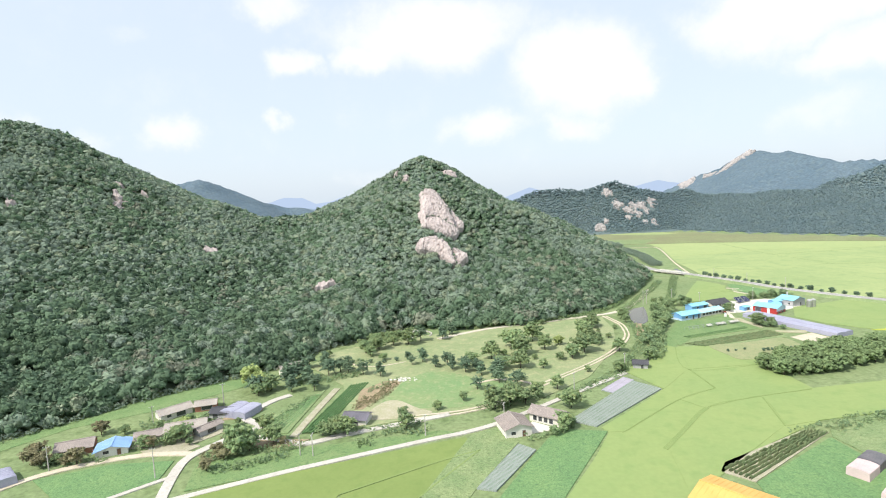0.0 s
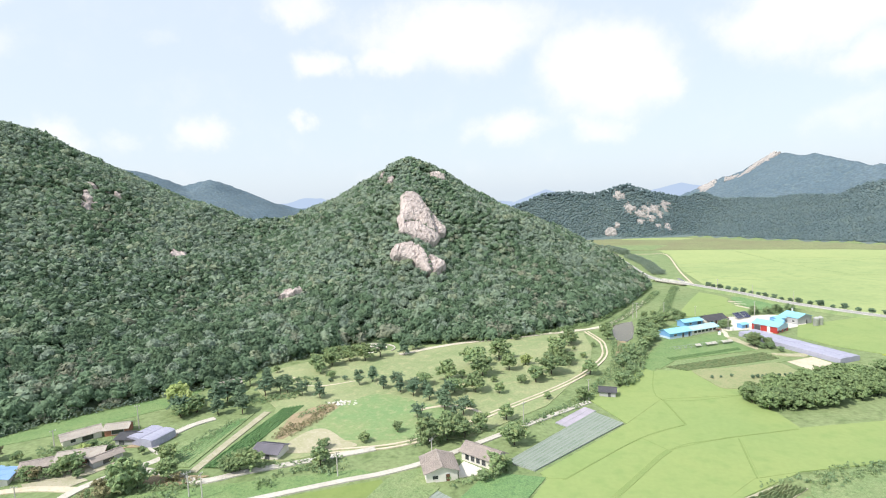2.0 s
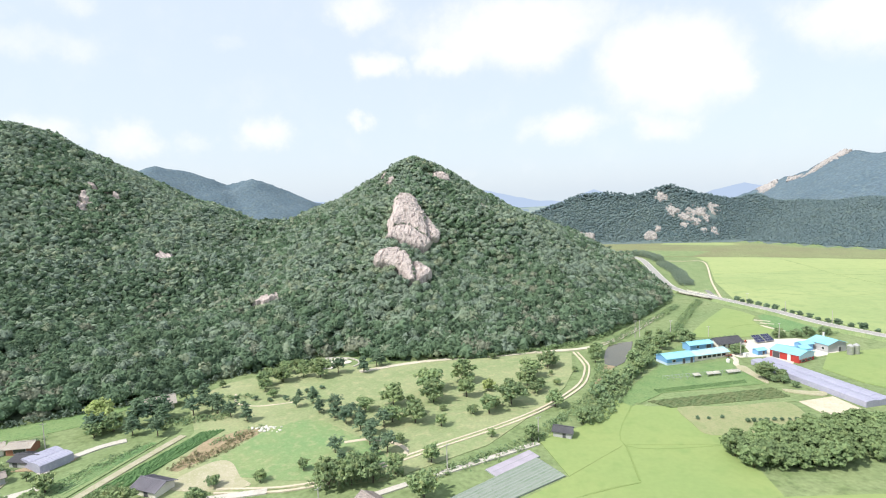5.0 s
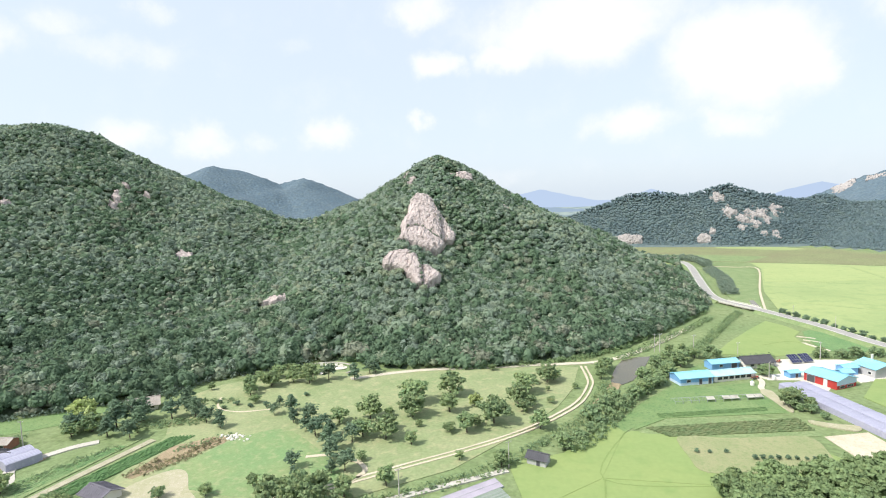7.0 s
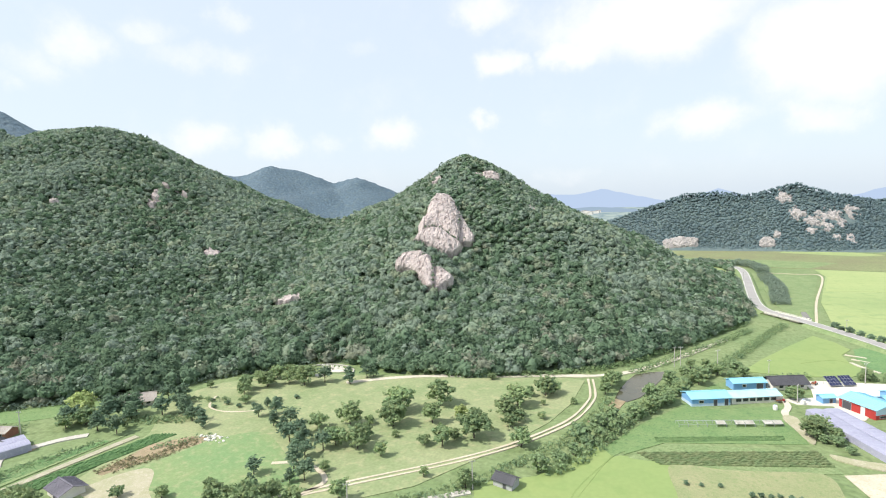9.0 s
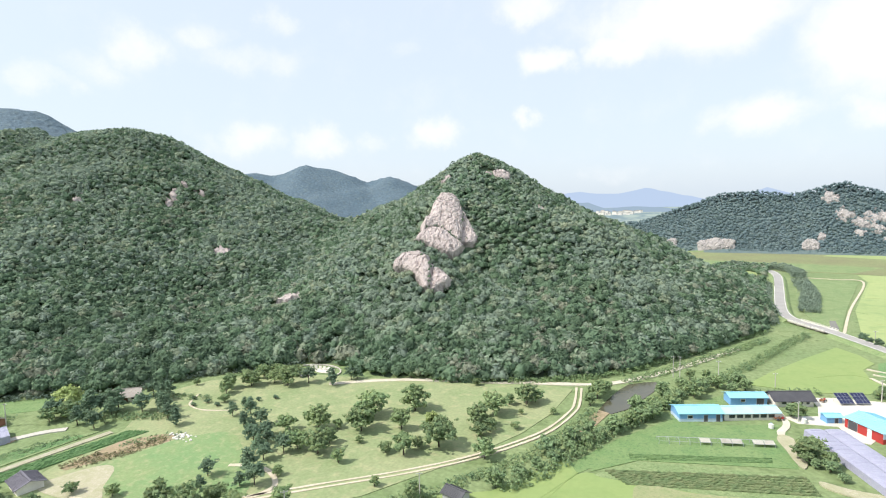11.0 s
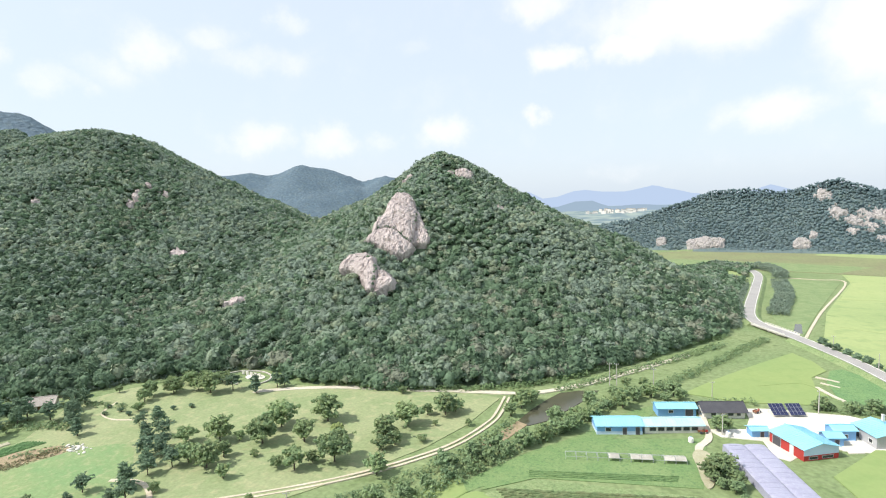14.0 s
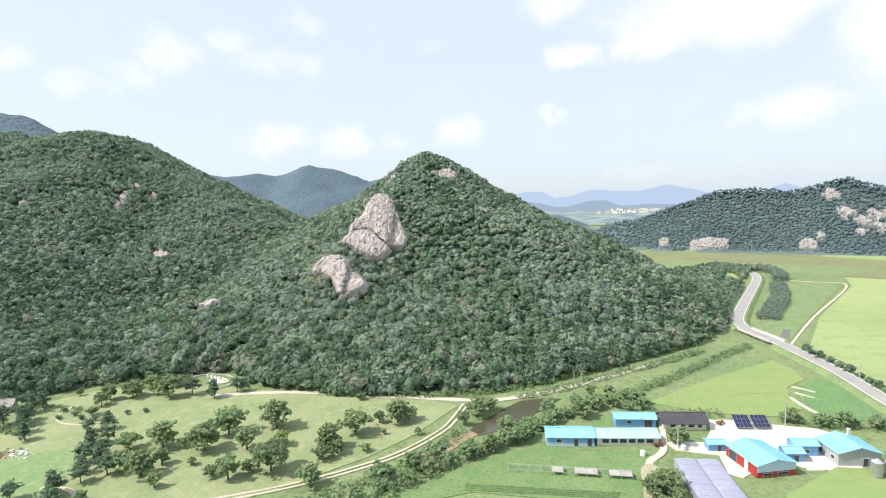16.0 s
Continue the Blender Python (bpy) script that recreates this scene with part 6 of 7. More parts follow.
def cold_frames():
    """The low glasshouse row in front of the barns."""
    root = thing("cold_frame", pose(120.5, 266.8, 0, 0, 0, 18.8), "long low row of weathered glass cold frames", "cold frame")
    for i in range(11):
        x = i * 3.0
        fb = bmesh.new()
        for y in (0, 3.2):
            for xx in (x, x + 2.9):
                tube(fb, (xx, y, 0), (xx, y, 1.1), 0.06, n=4)
            tube(fb, (x, y, 1.1), (x + 2.9, y, 1.1), 0.06, n=4)
        for xx in (x, x + 2.9):
            tube(fb, (xx, 0, 1.1), (xx, 1.6, 1.7), 0.05, n=4)
            tube(fb, (xx, 3.2, 1.1), (xx, 1.6, 1.7), 0.05, n=4)
        tube(fb, (x, 1.6, 1.7), (x + 2.9, 1.6, 1.7), 0.05, n=4)
        part("frame", fb, M["net_edge"], root)
        if i in (4, 6, 7, 9, 10):
            gb = bmesh.new()
            for s, y0, y1 in ((1, 0, 1.6), (-1, 3.2, 1.6)):
                gb.faces.new([gb.verts.new(v) for v in ((x, y0, 1.12), (x + 2.9, y0, 1.12), (x + 2.9, y1, 1.72), (x, y1, 1.72))])
            bmesh.ops.solidify(gb, geom=gb.faces[:], thickness=0.03)
            part("cover", gb, M["wall_white"], root)


cold_frames()


def crop_rows(name, a, b, c, d, rows, mat, label, wide=0.8, high=0.7):
    """Ridged rows of plants, each row a thing's part."""
    a, b, c, d = [Vector((*p, 0)) for p in (a, b, c, d)]
    root = thing(name, pose(a.x, a.y, 0.15), label, "crop bed")
    for i in range(rows):
        p, q = a.lerp(d, (i + 0.5) / rows) - a, b.lerp(c, (i + 0.5) / rows) - a
        n = max(6, int((q - p).length / 0.7))
        side = Vector((-(q - p).y, (q - p).x, 0)).normalized()
        bm = bmesh.new()
        rows_ = []
        for k in range(n + 1):
            o = p.lerp(q, k / n)
            w, h = wide * 0.6 * RNG.uniform(0.6, 1.25), high * RNG.uniform(0.55, 1.2)
            rows_.append([bm.verts.new(o + side * (w * u + RNG.uniform(-0.08, 0.08)) + Vector((0, 0, h * z))) for u, z in ((-1, -0.1), (-0.9, 0.45), (-0.35, 0.95), (0.35, 1.0), (0.9, 0.4), (1, -0.1))])
        for r, s in zip(rows_, rows_[1:]):
            for k in range(5):
                bm.faces.new((r[k], r[k + 1], s[k + 1], s[k]))
        part("planted_ridge", bm, mat, root)
    return root


crop_rows("crop_bed", (-50.2, 163), (-42.4, 206), (-35, 208.5), (-43.6, 163), 7, M["crop_green"], "rows of dark green crops with bare furrows", 0.62, 0.5)
crop_rows("crop_bed", (-66, 170), (-54, 197), (-52.2, 197), (-56, 166), 8, M["beans"], "short rows of leafy vegetables in a weedy plot", 0.5, 0.25)
crop_rows("crop_bed", (69.5, 132.5), (104, 152), (109.5, 150.5), (74.2, 126.6), 6, M["leaf_olive"], "rows of staked vegetables with pale mulch", 0.42, 1.0)
crop_rows("crop_bed", (108, 244), (157, 261.5), (159, 252), (115, 238.5), 7, M["leaf_olive"], "rows of low bushy vegetables", 0.6, 0.6)
crop_rows("crop_bed", (114, 253), (150, 266.5), (150, 270), (113, 256.5), 4, M["crop"], "rows of green vegetables before the barns", 0.35, 0.3)


# ---- small things of the farmyard ----
def silo(x, y, r, h):
    root = thing("grain_silo", pose(x, y, 0), "grey metal grain silo beside the warehouse", "silo", "silos")
    bm = bmesh.new()
    tube(bm, (0, 0, -0.1), (0, 0, h), r, r, 18)
    part("drum", bm, M["metal"], root)
    bm = bmesh.new()
    tube(bm, (0, 0, h), (0, 0, h + 0.8), r * 1.04, 0.2, 18)
    part("cap", bm, M["wall_grey"], root)
    for k in range(3):
        bm = bmesh.new()
        tube(bm, (0, 0, h * (k + 0.6) / 3), (0, 0, h * (k + 0.6) / 3 + 0.1), r * 1.03, r * 1.03, 18)
        part("hoop", bm, M["pole"], root)


silo(207.2, 306.4, 1.3, 4.2)
silo(210.2, 307.6, 1.3, 4.2)


def tank(x, y):
    root = thing("water_tank", pose(x, y, 0.2), "round white plastic water tank on the grass", "tank")
    bm = bmesh.new()
    tube(bm, (0, 0, 0), (0, 0, 1.3), 0.75, 0.75, 16)
    tube(bm, (0, 0, 1.3), (0, 0, 1.6), 0.75, 0.3, 16)
    part("shell", bm, M["white_paint"], root)
    bm = bmesh.new()
    tube(bm, (0, 0, 1.6), (0, 0, 1.7), 0.25, 0.25, 12)
    part("lid", bm, M["wall_blue"], root)


tank(151.8, 292.4)
tank(161.8, 301.0)


def cultivator(x, y, turn):
    root = thing("cultivator", pose(x, y, 0.25, 0, 0, turn), "rusty red walking tractor with trailer bed", "farm machine")
    part("trailer_bed", boxes((-1.3, -0.6, 0.55, 0.6, 0.6, 0.65), (-1.3, -0.6, 0.65, -1.22, 0.6, 0.95), (-1.3, -0.64, 0.65, 0.6, -0.58, 0.95), (-1.3, 0.58, 0.65, 0.6, 0.64, 0.95)), M["rust"], root)
    part("engine", boxes((1.0, -0.25, 0.4, 1.7, 0.25, 0.9), (1.1, -0.2, 0.9, 1.4, 0.2, 1.05)), M["wall_red"], root)
    for xx, r in ((-0.5, 0.4), (1.3, 0.36)):
        for s in (-1, 1):
            bm = bmesh.new()
            tube(bm, (xx, s * 0.62, r - 0.02), (xx, s * 0.78, r - 0.02), r, r, 14)
            part("wheel", bm, M["roof_dark"], root)
    bm = bmesh.new()
    tube(bm, (1.0, -0.2, 0.8), (0.5, -0.35, 1.1), 0.03)
    tube(bm, (1.0, 0.2, 0.8), (0.5, 0.35, 1.1), 0.03)
    part("handlebar", bm, M["metal"], root)


cultivator(154.6, 300.4, 20)
cultivator(170.4, 324.4, 60)
field("apron", [(192, 302.6), (196, 304.6), (195, 307), (191.6, 305.4)], M["yard"], "pale concrete apron before the sheds")

# ---- poles ----
def power_pole(x, y, high=8.5, arms=1, label="tall concrete power pole with crossarm and insulators"):
    root = thing("power_pole", pose(x, y, ground_at(x, y), 0, 0, RNG.uniform(0, 90)), label, "power pole")
    bm = bmesh.new()
    tube(bm, (0, 0, -0.3), (0, 0, high), 0.19, 0.11, 8)
    part("shaft", bm, M["pole"], root)
    for k in range(arms):
        z = high - 0.5 - k * 0.9
        arm = part("crossarm", boxes((-0.9, -0.06, z, 0.9, 0.06, z + 0.12)), M["metal"], root)
        for x0 in (-0.75, 0, 0.75):
            ib = bmesh.new()
            tube(ib, (x0, 0, z + 0.12), (x0, 0, z + 0.4), 0.07, 0.05, 6)
            part("insulator", ib, M["white_paint"], arm)


for px, py, ph in ((188.6, 331.2, 8.5), (137.2, 329.6, 10), (156.8, 334.6, 6), (160.2, 301.6, 7), (69.2, 209.6, 8), (44.0, 189.0, 8), (-119.2, 145.0, 7.5), (-46.1, 148.6, 7), (-42.1, 147.8, 7), (-9.4, 158.4, 7), (-87.1, 190.5, 8.5),
                   (123.1, 334.0, 9), (120.6, 333.0, 9), (-84.0, 138.5, 9), (-106.5, 177.0, 6), (205, 415, 8), (228, 362, 8), (16.0, 165.8, 7), (179.5, 586, 9), (216, 388, 8)):
    power_pole(px, py, ph)

# ---- bridge ----
def bridge():
    root = thing("bridge", pose(184.5, 447.5, 0, 0, 0, -58), "low concrete road bridge with parapets and piers", "bridge")
    part("deck", boxes((-13, -4.1, 0.9, 13, 4.1, 1.45)), M["concrete"], root)
    for s in (-1, 1):
        rail = part("parapet", boxes((-13, s * 4.1 - 0.15, 1.45, 13, s * 4.1 + 0.15, 1.75), (-13, s * 4.1 - 0.08, 2.2, 13, s * 4.1 + 0.08, 2.35)), M["granite"], root)
        for i in range(14):
            part("rail_post", boxes((-12.9 + i * 1.98, s * 4.1 - 0.1, 1.75, -12.7 + i * 1.98, s * 4.1 + 0.1, 2.2)), M["granite"], rail)
    for x in (-6.5, 0, 6.5):
        part("pier", boxes((x - 0.5, -3.4, -0.5, x + 0.5, 3.4, 0.9)), M["concrete"], root)


bridge()


# ---- trees ----
def tree_kind(name, label, crown, high, bare, leaf, spread=1.0, lumps=150, r=0.5, flat=0.75, conical=False, group=""):
    """A tapered trunk with limbs, and a ragged crown of small leaf clumps round the limb ends."""
    root = thing(name, pose(0, 0, -500), label, "tree", group)
    bm = bmesh.new()
    tube(bm, (0, 0, -0.3), (0.08, 0.03, bare), 0.2, 0.15, 7)
    tube(bm, (0.08, 0.03, bare), (0.0, 0.1, high * 0.85), 0.15, 0.04, 6)
    ends = []
    for i in range(9):
        a = i * 2.4 + RNG.uniform(-0.4, 0.4)
        z0 = bare * 0.8 + (high * 0.75 - bare * 0.8) * i / 9
        reach = crown / 2 * (1 - 0.75 * i / 9 if conical else 1 - 0.3 * abs(i / 9 - 0.3)) * RNG.uniform(0.6, 0.95)
        e = (reach * math.cos(a), reach * math.sin(a), min(high * 0.95, z0 + (0.2 if conical else 0.55) * reach))
        tube(bm, (0.05, 0.03, z0), e, 0.07, 0.02, 5)
        ends.append(e)
    part("trunk", bm, M["bark"], root)
    ends = np.array(ends + [(0, 0, high * 0.9)])
    pick = ends[RNG.integers(0, len(ends), lumps)]
    cs = pick * np.array([RNG.uniform(0.45, 1.0, lumps), ] * 3).T
    cs[:, 2] = pick[:, 2]
    cs = cs + RNG.normal(0, crown * 0.075, (lumps, 3)) * np.array([1.3, 1.3, 0.8]) * spread
    cs[:, 2] = np.maximum(cs[:, 2], bare * 0.9)
    rs = RNG.uniform(0.6, 1.25, lumps) * r
    v, f = clumps(cs, rs * 0.85, flat, 0.25, 8)
    lv, lf = leaves(cs, rs, 8, rs * 0.5, flat, -0.5)
    ob = new("crown", mesh_from("crown", np.concatenate([v, lv]), np.concatenate([f, lf + len(v)]), [leaf]))
    ob.parent = root
    return root


BROAD = [tree_kind("park_tree", "round-crowned broadleaf tree on the park lawn", 6.4, 5.6, 1.1, M["leaf_park"], lumps=170, r=0.66, group="park trees"),
         tree_kind("park_tree", "spreading broadleaf tree on the park lawn", 7.4, 5.2, 1.2, M["leaf_park"], lumps=180, r=0.68, group="park trees"),
         tree_kind("park_tree", "young broadleaf tree on the park lawn", 5.0, 5.0, 1.3, M["leaf_park"], lumps=130, r=0.6, group="park trees")]
PINE = [tree_kind("pine_tree", "dark pine with layered branches", 5.6, 6.6, 1.6, M["leaf_pine"], lumps=130, r=0.55, flat=0.5, conical=True, group="pines"),
        tree_kind("pine_tree", "broad dark pine with a flat crown", 6.6, 6.0, 2.0, M["leaf_pine"], lumps=140, r=0.6, flat=0.5, group="pines")]
LIME = [tree_kind("yellow_green_tree", "bright yellow-green bushy tree at the forest edge", 6.0, 5.2, 0.9, M["leaf_lime"], lumps=150, r=0.65, group="yellow-green trees")]
BANK = [tree_kind("bank_tree", "dense dark green broadleaf tree by the stream", 5.8, 5.4, 0.7, M["leaf_bank"], lumps=150, r=0.7, group="stream bank trees"),
        tree_kind("bank_tree", "bushy willow-like tree on the stream bank", 6.4, 4.4, 0.5, M["leaf_bank"], lumps=150, r=0.7, group="stream bank trees")]
GROVE_TREES = [tree_kind("grove_tree", "dense dark green tree of the grove", 6.2, 5.4, 0.7, M["leaf_grove"], lumps=150, r=0.72, group="grove trees"),
               tree_kind("grove_tree", "broad dark green tree of the grove", 7.0, 5.0, 0.6, M["leaf_grove"], lumps=150, r=0.75, group="grove trees")]
DRY = [tree_kind("brown_tree", "yellow-brown leaved tree by the village", 5.6, 5.0, 1.0, M["leaf_dry"], lumps=140, r=0.6, group="brown trees")]


def plant(kinds, places, low=0.8, high=1.15):
    for i, (x, y) in enumerate(places):
        s = RNG.uniform(low, high)
        k = kinds[i % len(kinds)]
        copy_thing(k, pose(x, y, ground_at(x, y) + 0.1, 0, 0, RNG.uniform(0, 360)) @ Matrix.Scale(s, 4))


def drop_model(kinds):
    for k in kinds:
        for o in list(k.children_recursive) + [k]:
            bpy.data.objects.remove(o)


# rows across the grove between the paddies
GROVE = [(128 + 5.2 * i + 2.6 * (j % 2) - 1.6 * j, 197 + 4.4 * j + 1.75 * i) for j in range(4) for i in range(13)]
# x, y, width of the crown
PARK = [(16.9, 233.2, 8.2), (7.9, 227.8, 5.4), (22.8, 236.0, 4.2), (31.2, 237.8, 8.8), (27.6, 249.5, 9.2), (42.9, 244.1, 8.7), (39.3, 259.7, 9.6), (59.9, 238.0, 8.9), (52.5, 229.4, 8.2), (28.2, 219.4, 7.6), (20.4, 219.3, 6.1),
        (27.2, 226.2, 6.0), (65.6, 256.1, 7.6), (68.8, 249.6, 4.6), (70.4, 254.2, 5.6), (75.5, 237.1, 6.0), (66.8, 267.6, 7.9), (68.5, 278.1, 5.1), (74.2, 280.8, 7.6), (76.5, 284.4, 5.2), (37.6, 217.4, 5.2), (54.4, 234.7, 3.7)]
YOUNG = [(35.8, 230.2, 2.7), (46.8, 228.3, 3.7), (75.3, 271.5, 2.6), (85.4, 276.2, 2.5), (77.2, 259.4, 2.8), (20.4, 289.4, 3.7), (0.6, 291.6, 3.1), (49.5, 292.4, 3.2), (3.2, 185.4, 4.6), (-6.2, 178.4, 3.6), (-17.9, 174.6, 3.4), (54.5, 210.9, 3.8), (26.5, 204.6, 3.2)]
PINE_ROW = [(-14.4, 233.4, 6.4), (-3.1, 227.4, 6.0), (-0.8, 220.8, 6.0), (4.7, 216.6, 6.2), (11.2, 212.4, 5.8), (18.4, 215.5, 6.1), (-8.3, 224.5, 5.5), (4.3, 221.9, 5.4), (9.1, 218.3, 5.4), (15.9, 209.6, 5.2), (17.5, 202.3, 7.4), (8.6, 196.1, 5.2), (12.6, 190.2, 4.2), (24.3, 198.1, 6.4), (21.2, 195.9, 4.2)]
NORTH = [(-5.9, 269.5, 7.2), (-2.5, 277.8, 6.2), (-0.7, 280.0, 5.1), (-17.3, 267.8, 7.0)]
NORTH_BROAD = [(-23.1, 261.8, 8.4), (-37.3, 255.5, 7.0), (-42.9, 249.7, 8.0), (-39.8, 244.7, 5.3), (21.7, 187.9, 5.0), (38.7, 193.4, 6.5), (67.2, 209.7, 5.0)]
WEST_PINES = [(-68.6, 208.9, 9.4), (-67.2, 214.4, 8.0), (-63.5, 215.6, 8.4), (-53.8, 218.5, 7.2), (-46.1, 221.3, 7.4), (-39.0, 218.3, 5.8), (-31.3, 215.8, 6.2), (-79.3, 201.2, 7.0), (-64.8, 201.8, 6.6), (-55.9, 202.3, 6.4), (-22, 237.7, 3.7), (-19.0, 229.3, 4.3)]


def plant_sized(kinds, places, width):
    for i, (x, y, w) in enumerate(places):
        copy_thing(kinds[i % len(kinds)], pose(x, y, ground_at(x, y) + 0.1, 0, 0, RNG.uniform(0, 360)) @ Matrix.Scale(w / width, 4))


plant_sized(BROAD, PARK, 6.2)
plant_sized(BROAD, YOUNG, 6.6)
plant_sized(PINE, PINE_ROW, 6.6)
plant_sized(PINE, NORTH + WEST_PINES, 6.4)
plant_sized(BROAD, NORTH_BROAD, 6.2)
plant_sized(LIME, [(50.4, 251.0, 5.4)], 6.4)
plant(BROAD, [(-34, 269.5), (-29, 272.5), (-38.5, 272), (-31, 262), (-41, 266)], 0.65, 0.95)
plant(PINE, [(-60.9, 211.4), (-50, 224), (-57, 229), (-65.5, 231), (-59, 233)], 0.7, 1.1)
plant(BROAD, [(-57, 206.5), (-33, 238), (-60, 247), (-38, 257), (-47, 262)], 0.55, 0.8)
plant_sized(LIME, [(-84, 209.5, 9.5), (-79.5, 206, 7.5), (-74, 204.5, 5.5)], 6.0)
plant(LIME, [(-92, 171)], 0.6, 0.7)
plant(BROAD, [(-74, 204), (-77, 199), (-64.5, 168), (-66, 151.5), (-63, 153), (-42.5, 161.6), (-38.6, 162.0), (-35.4, 161.6), (30, 186), (-16, 164.5), (40, 176), (34, 159), (160.4, 304.5), (-88, 161), (-62, 166.5), (-57, 157.5), (-40, 161), (95.5, 289), (96.5, 297), (98, 304), (127, 332), (111, 276), (117, 286), (122.5, 296), (129, 312), (137, 326), (133, 335), (158.2, 271.4), (160.4, 276.5), (163.4, 270)], 0.75, 1.15)
plant(BANK, [(84, 224), (88, 231), (91, 237), (94, 244), (97.5, 250), (100, 257), (103.5, 263), (107, 270), (110, 277), (114, 283), (117, 289), (119.5, 296), (121.5, 303), (124, 309), (127.5, 315), (131, 321), (135, 328), (139, 335), (144, 331), (92, 247), (96, 256), (99, 265), (112, 288), (116, 297), (118, 308), (124, 322)], 0.65, 1.1)
plant(BANK, [(146.5, 327.2), (142, 324), (190.3, 336.5), (198.6, 337), (204.5, 338.6), (213.5, 341.4), (159.4, 272.9), (163.4, 268), (158.6, 305.1)], 0.6, 0.95)
plant(BANK, [(188.4, 335.6), (192.6, 336.4), (201, 338), (207, 340), (216.5, 344), (161.5, 278.5), (160, 268.5), (165.5, 263)], 0.45, 0.7)
plant(BROAD, [(-98, 157), (-91, 159.5), (-107, 160), (-86, 172), (-93, 176), (-84, 158), (-116, 157), (-120, 149), (-74, 172), (-101, 172), (-111, 168)], 0.4, 0.7)
plant(BANK, [(37, 161.8), (33.5, 157.6), (30.5, 155.4)], 0.4, 0.6)
plant(BROAD, [(14, 177.5), (19.5, 179.5), (25, 181)], 1.0, 1.3)
plant(GROVE_TREES, [(x + RNG.uniform(-2.2, 2.2), y + RNG.uniform(-2, 2)) for x, y in GROVE], 0.8, 1.3)
plant(DRY, [(-96, 157.4), (-72, 151), (-68.5, 147.5), (-71, 141.5), (-116, 147.6), (-54, 156.6)], 0.45, 0.75)
plant(DRY, [(-119.1, 168.3), (-126.3, 149.3), (-123, 147), (-113, 148), (-70, 156)], 0.85, 1.25)
plant(BROAD, [(-65.5, 152)], 1.35, 1.5)
drop_model(GROVE_TREES + BANK + BROAD + PINE + DRY + LIME)


def thicket(name, lines, label, mat, gap=1.6, seed=3):
    """Scrub along a bank: clumps massed round a line. Each line: points, width, height."""
    cs, rs = [], []
    for pts, wide, high in lines:
        line = smooth_line(pts, False, 10)
        for a, b in zip(line, line[1:]):
            d = math.hypot(b[0] - a[0], b[1] - a[1])
            n = max(1, int(d * wide / gap ** 2 * 1.5))
            for _ in range(n):
                t, off = RNG.uniform(), RNG.uniform(-0.5, 0.5)
                x, y = a[0] + (b[0] - a[0]) * t - (b[1] - a[1]) / max(d, 0.01) * off * wide, a[1] + (b[1] - a[1]) * t + (b[0] - a[0]) / max(d, 0.01) * off * wide
                env = high * (0.35 + 0.65 * (0.5 + 0.5 * noise.noise(Vector((x * 0.16, y * 0.16, 1))))) * (1 - 1.1 * off * off)
                for k in range(3):
                    cs.append((x + RNG.normal(0, 0.5), y + RNG.normal(0, 0.5), env * (0.25 + 0.37 * k)))
                    rs.append(RNG.uniform(0.55, 1.05) * (0.35 + 0.12 * env))
    v, f = leaves(np.array(cs), np.array(rs), 12, np.array(rs) * 0.52, 0.9, -0.1)
    tagged(new(name, mesh_from(name, v, f, [mat])), label, "shrubs", kind="stuff")


thicket("riverside_thicket", [
    ([(40, 186), (60.8, 203), (73, 219), (82, 234), (90, 250), (96, 272), (97, 286)], 5, 1.5),
    ([(86, 222), (92, 233), (98, 247), (107, 270), (114, 283)], 5, 3.4), ([(114, 284), (119, 300), (126, 318)], 6, 2.4), ([(127, 320), (138, 338), (148, 356), (166, 398), (180, 428)], 5, 2.4),
    ([(8, 176.5), (18, 180.5), (32, 187)], 5, 2.6), ([(-36, 164), (-22, 165), (-10, 168)], 3, 1.6),
    ([(104, 318), (112, 330), (124, 350), (142, 378), (160, 410)], 5, 2.2)], "dense green scrub and small trees along the stream", M["leaf_bank"])
thicket("hedge", [([(144, 318), (153, 324), (163, 330), (170, 333)], 4, 2.6), ([(188, 335), (198, 336), (211, 339.5), (222, 346)], 3, 1.6), ([(22, 153), (31, 157), (37, 162)], 3, 1.8)], "unclipped green hedge behind the farmyard", M["leaf_bank"])
thicket("grove", [([(125, 204), (146, 211), (170, 220), (200, 230)], 18, 1.8)], "low undergrowth beneath the grove", M["leaf_grove"], 2.2)
thicket("village_shrubs", [([(-112, 158), (-106, 160)], 3, 2), ([(-104, 169), (-92, 174), (-82, 173)], 4, 2.4), ([(-101, 157), (-92, 159), (-84, 161)], 2.6, 2.0), ([(-126, 150), (-113, 149.5), (-105, 149)], 3, 1.8), ([(-110, 184), (-102, 190), (-90, 194)], 4, 1.8), ([(-97, 158), (-90, 160)], 4, 2.6), ([(-74, 148), (-60, 152), (-46, 153)], 4, 2.2), ([(-109, 176), (-104, 172), (-96, 174)], 4, 2.4), ([(-92, 176), (-86, 184)], 3, 2),
                           ([(-124, 146), (-116, 149)], 3, 2), ([(-34, 198), (-27, 206), (-22, 211)], 3.5, 1.4), ([(-66, 212), (-54, 214), (-40, 220)], 7, 1.8), ([(-60, 232), (-50, 236), (-40, 238)], 5, 1.2), ([(-28, 158.5), (-14, 164)], 3, 1.8)],
        "mixed garden shrubs around the village houses", M["leaf_bank"])
thicket("dry_brush", [([(-33, 184), (-28, 194), (-24.5, 207)], 5, 0.9), ([(-36, 181), (-34, 192)], 2.5, 1.6), ([(-76, 147), (-70, 153), (-66, 158)], 4, 1.8), ([(-58, 155.5), (-48, 157)], 3, 1.0)], "brown dry brush and cut branches", M["leaf_dry"], 1.3)
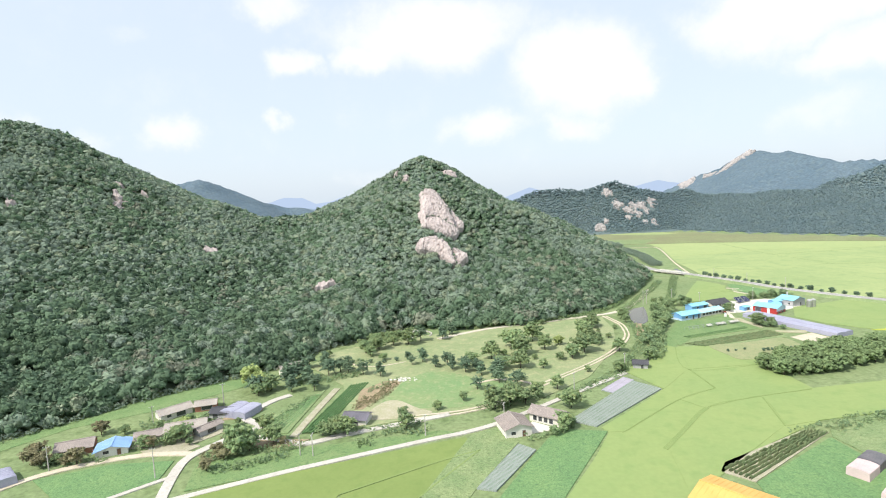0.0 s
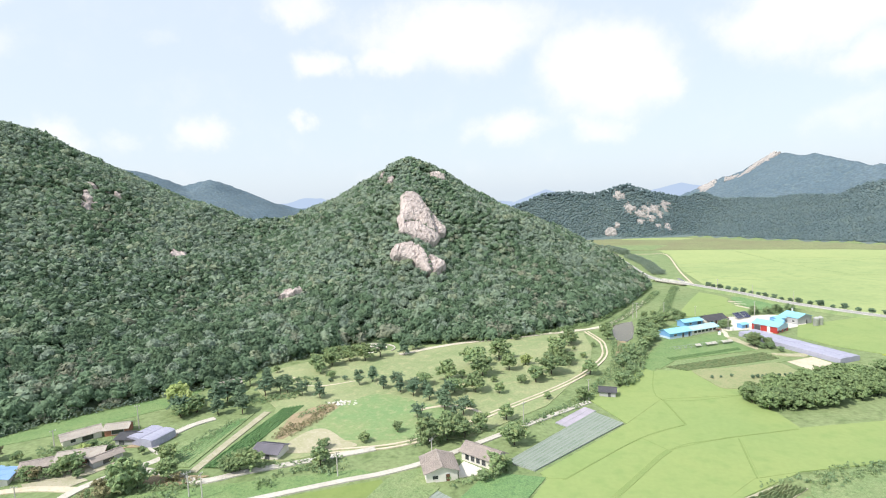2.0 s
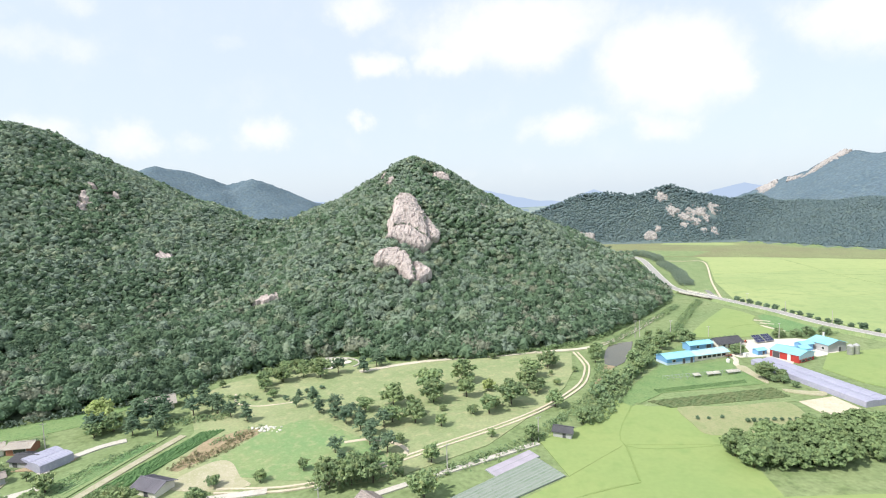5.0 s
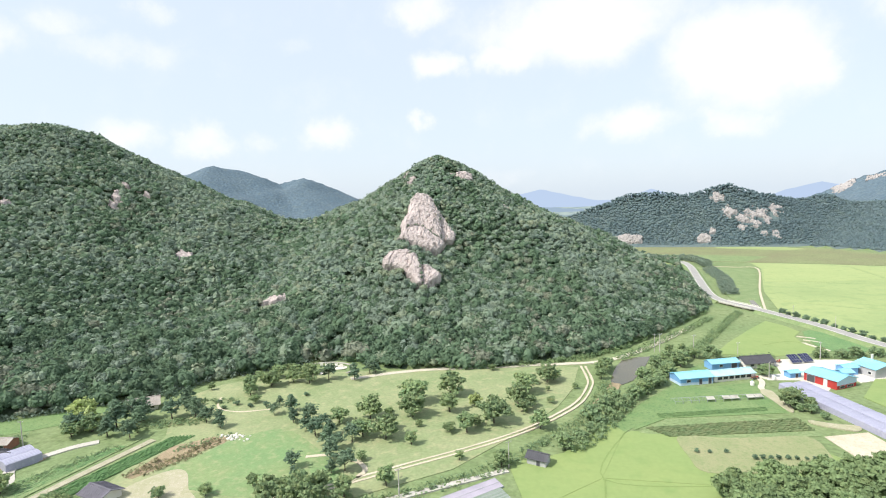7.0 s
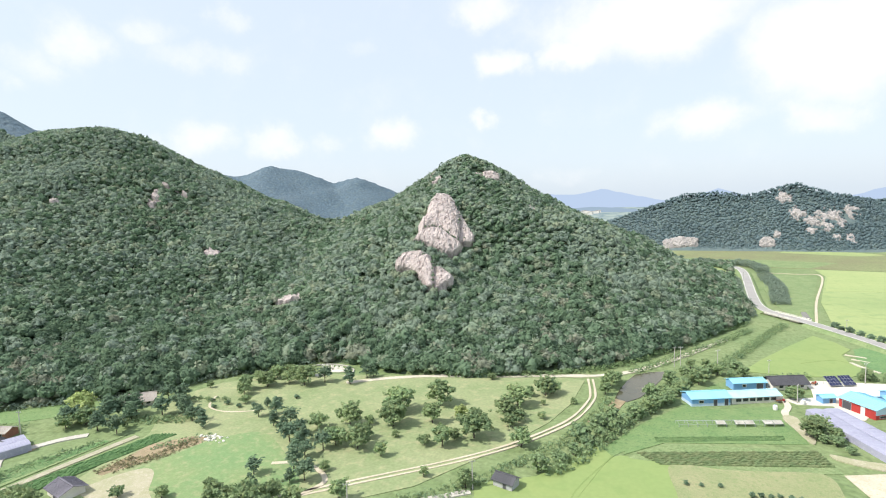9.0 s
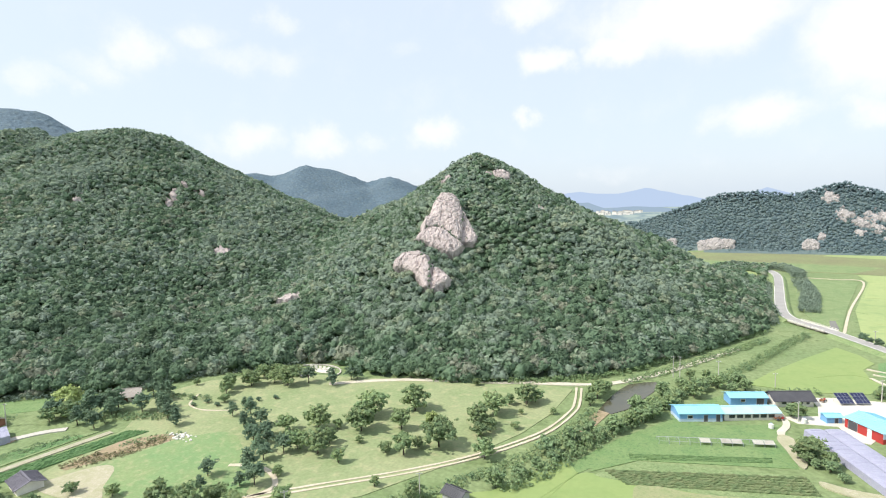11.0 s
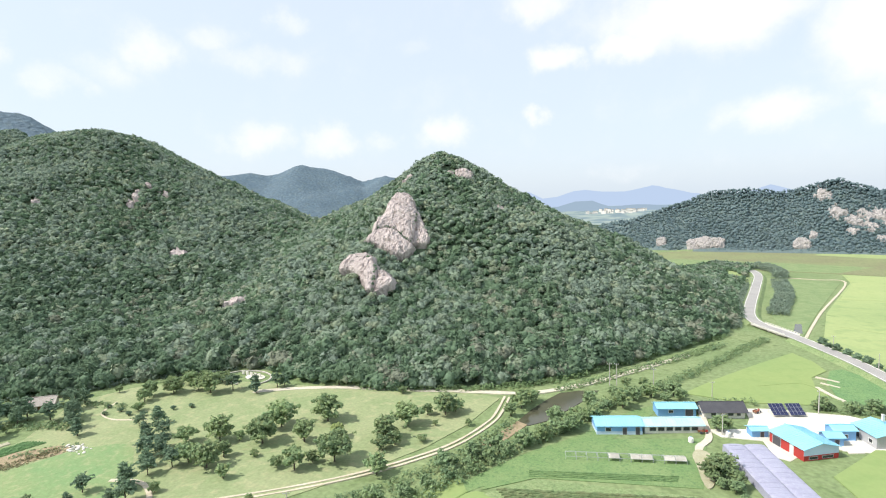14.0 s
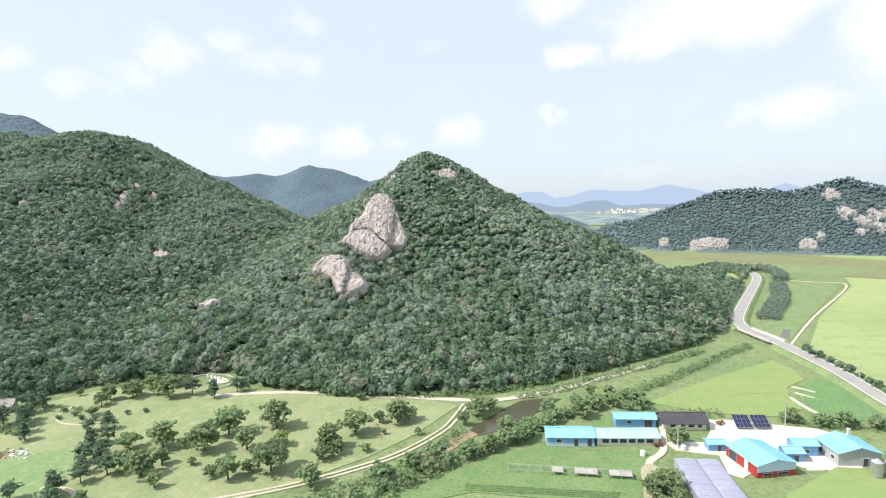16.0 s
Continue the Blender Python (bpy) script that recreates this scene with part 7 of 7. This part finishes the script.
thicket("lane_shrubs", [([(-70, 141), (-60, 144), (-50, 149)], 4.5, 1.9), ([(-30, 153), (-26, 155)], 4, 2.2), ([(-16, 159), (-8, 163)], 3, 1.8), ([(-100, 160), (-92, 163)], 2.5, 1.8), ([(-118, 158), (-108, 163)], 4, 2.2), ([(-90, 174), (-84, 176)], 2.5, 1.6), ([(-62, 163), (-60, 180), (-54, 196)], 5, 0.7)], "green shrubs along the village lanes", M["leaf_bank"], 1.5)
thicket("scrub", [([(112, 152), (124, 158), (140, 162), (170, 172)], 6, 1.6), ([(104, 116), (112, 126), (118, 136)], 5, 2.4), ([(100, 152), (112, 157)], 2, 1.4)], "overgrown scrub beside the paddies", M["leaf_bank"])
thicket("forest_edge", [([(-153, 163), (-140, 178), (-127, 193), (-113, 206), (-95, 220), (-80, 232), (-68, 255), (-46, 277), (-37, 287)], 3.5, 3.0), ([(189, 490), (194, 525), (199, 560), (200, 600), (200, 622)], 11, 6.0), ([(165, 445), (169.5, 475), (169.5, 515), (173, 560), (176, 600)], 5, 4.5), ([(150, 712), (168, 700), (182, 705), (196, 700), (204, 672), (203, 645)], 11, 8), ([(165, 690), (150, 680), (140, 664)], 10, 7)],
        "shrubby green margin of the forest", M["leaf_hill"])

thicket("forest_hem", [([(28, 291.5), (70, 305.5), (95, 323.5), (116.5, 354), (140.5, 396), (161, 428)], 4.5, 2.6), ([(-30, 296), (-8, 292.5), (8, 289)], 3, 2.4)], "light green shrubs hemming the foot of the forest", M["leaf_hem"], 1.4)

SHRUB = tree_kind("round_shrub", "clipped round shrub on the lawn", 1.9, 1.3, 0.3, M["leaf_pine"], lumps=60, r=0.3, group="lawn shrubs")
plant([SHRUB], [(-46.6, 235.1), (-38.4, 234.7), (-32.1, 233.7), (-26.6, 235.6), (-21.5, 244), (-16.9, 248.3), (-41, 230.2)], 0.9, 1.3)
drop_model([SHRUB])
ROADSIDE = tree_kind("roadside_tree", "small rounded roadside tree", 3.6, 3.6, 0.9, M["leaf_pine"], lumps=90, r=0.5, group="roadside trees")
plant([ROADSIDE], [(202, 424), (204, 419), (206.5, 413.5), (209, 408), (211.5, 402.5), (214, 397), (216.5, 391), (218.5, 385.5), (220.5, 380), (222.5, 374), (224.5, 368.5), (227, 363.5), (229.5, 358.5), (232.5, 353.5), (236, 348.5), (239.5, 343.5), (243, 338.5), (247, 333.5), (251, 328), (255, 323), (262, 314), (268, 306), (274, 299), (280, 292)], 0.75, 1.25)
plant([ROADSIDE], [(121, 229.5), (124.5, 230), (129, 231), (135.8, 228.6), (138, 229), (140, 229.3), (142.2, 229.8), (144.5, 230.3), (147, 230.6), (149.5, 231), (151.5, 231.4), (158, 231)], 0.28, 0.46)
drop_model([ROADSIDE])


def rubble(x, y, count, spread):
    """A heap of broken pale stones."""
    root = thing("rubble_heap", pose(x, y, 0.15), "heap of broken pale stones at the lawn's edge", "stones")
    for k in range(count):
        bm = bmesh.new()
        bmesh.ops.create_icosphere(bm, subdivisions=1, radius=1.0)
        r = RNG.uniform(0.25, 0.65)
        at = Vector((RNG.normal(0, spread), RNG.normal(0, spread * 0.5), r * 0.35))
        for v in bm.verts:
            v.co = at + Vector((v.co.x * r * RNG.uniform(0.8, 1.3), v.co.y * r * RNG.uniform(0.8, 1.3), v.co.z * r * 0.6))
        part("stone", bm, M["granite"], root)


rubble(-20.5, 210.5, 44, 2.2)


def monument():
    """The pale stone-walled ring garden at the hill's foot."""
    root = thing("memorial_garden", pose(-24.5, 280.5, 0.1), "pale stone ring wall with paved court and slab", "stone garden")
    bm = bmesh.new()
    n = 28
    for i in range(n):
        a, b = math.pi * (i - 3) / (n - 6) * 1.0, math.pi * (i - 2) / (n - 6) * 1.0
        p = [(r * math.cos(t) * 1.25, r * math.sin(t) * 0.95) for t, r in ((a, 9.6), (b, 9.6), (b, 10.1), (a, 10.1))]
        if i % 1 == 0:
            prism(bm, p, 0, 0.5)
    bmesh.ops.recalc_face_normals(bm, faces=bm.faces[:])
    part("ring_wall", bm, M["concrete"], root)
    cb = bmesh.new()
    prism(cb, [(3 + 5 * math.cos(6.2832 * i / 20), 3 + 3.2 * math.sin(6.2832 * i / 20)) for i in range(20)], 0, 0.22)
    part("paved_court", cb, M["yard"], root)
    for x in (-5, -2.5, 0, 2.5, 5):
        part("stone_slab", boxes((x - 0.7, 3.4, 0.2, x + 0.7, 3.8, 1.7)), M["granite"], root)
    part("step", boxes((-2.5, -7.5, 0.0, 2.5, -4.8, 0.3)), M["yard"], root)


monument()
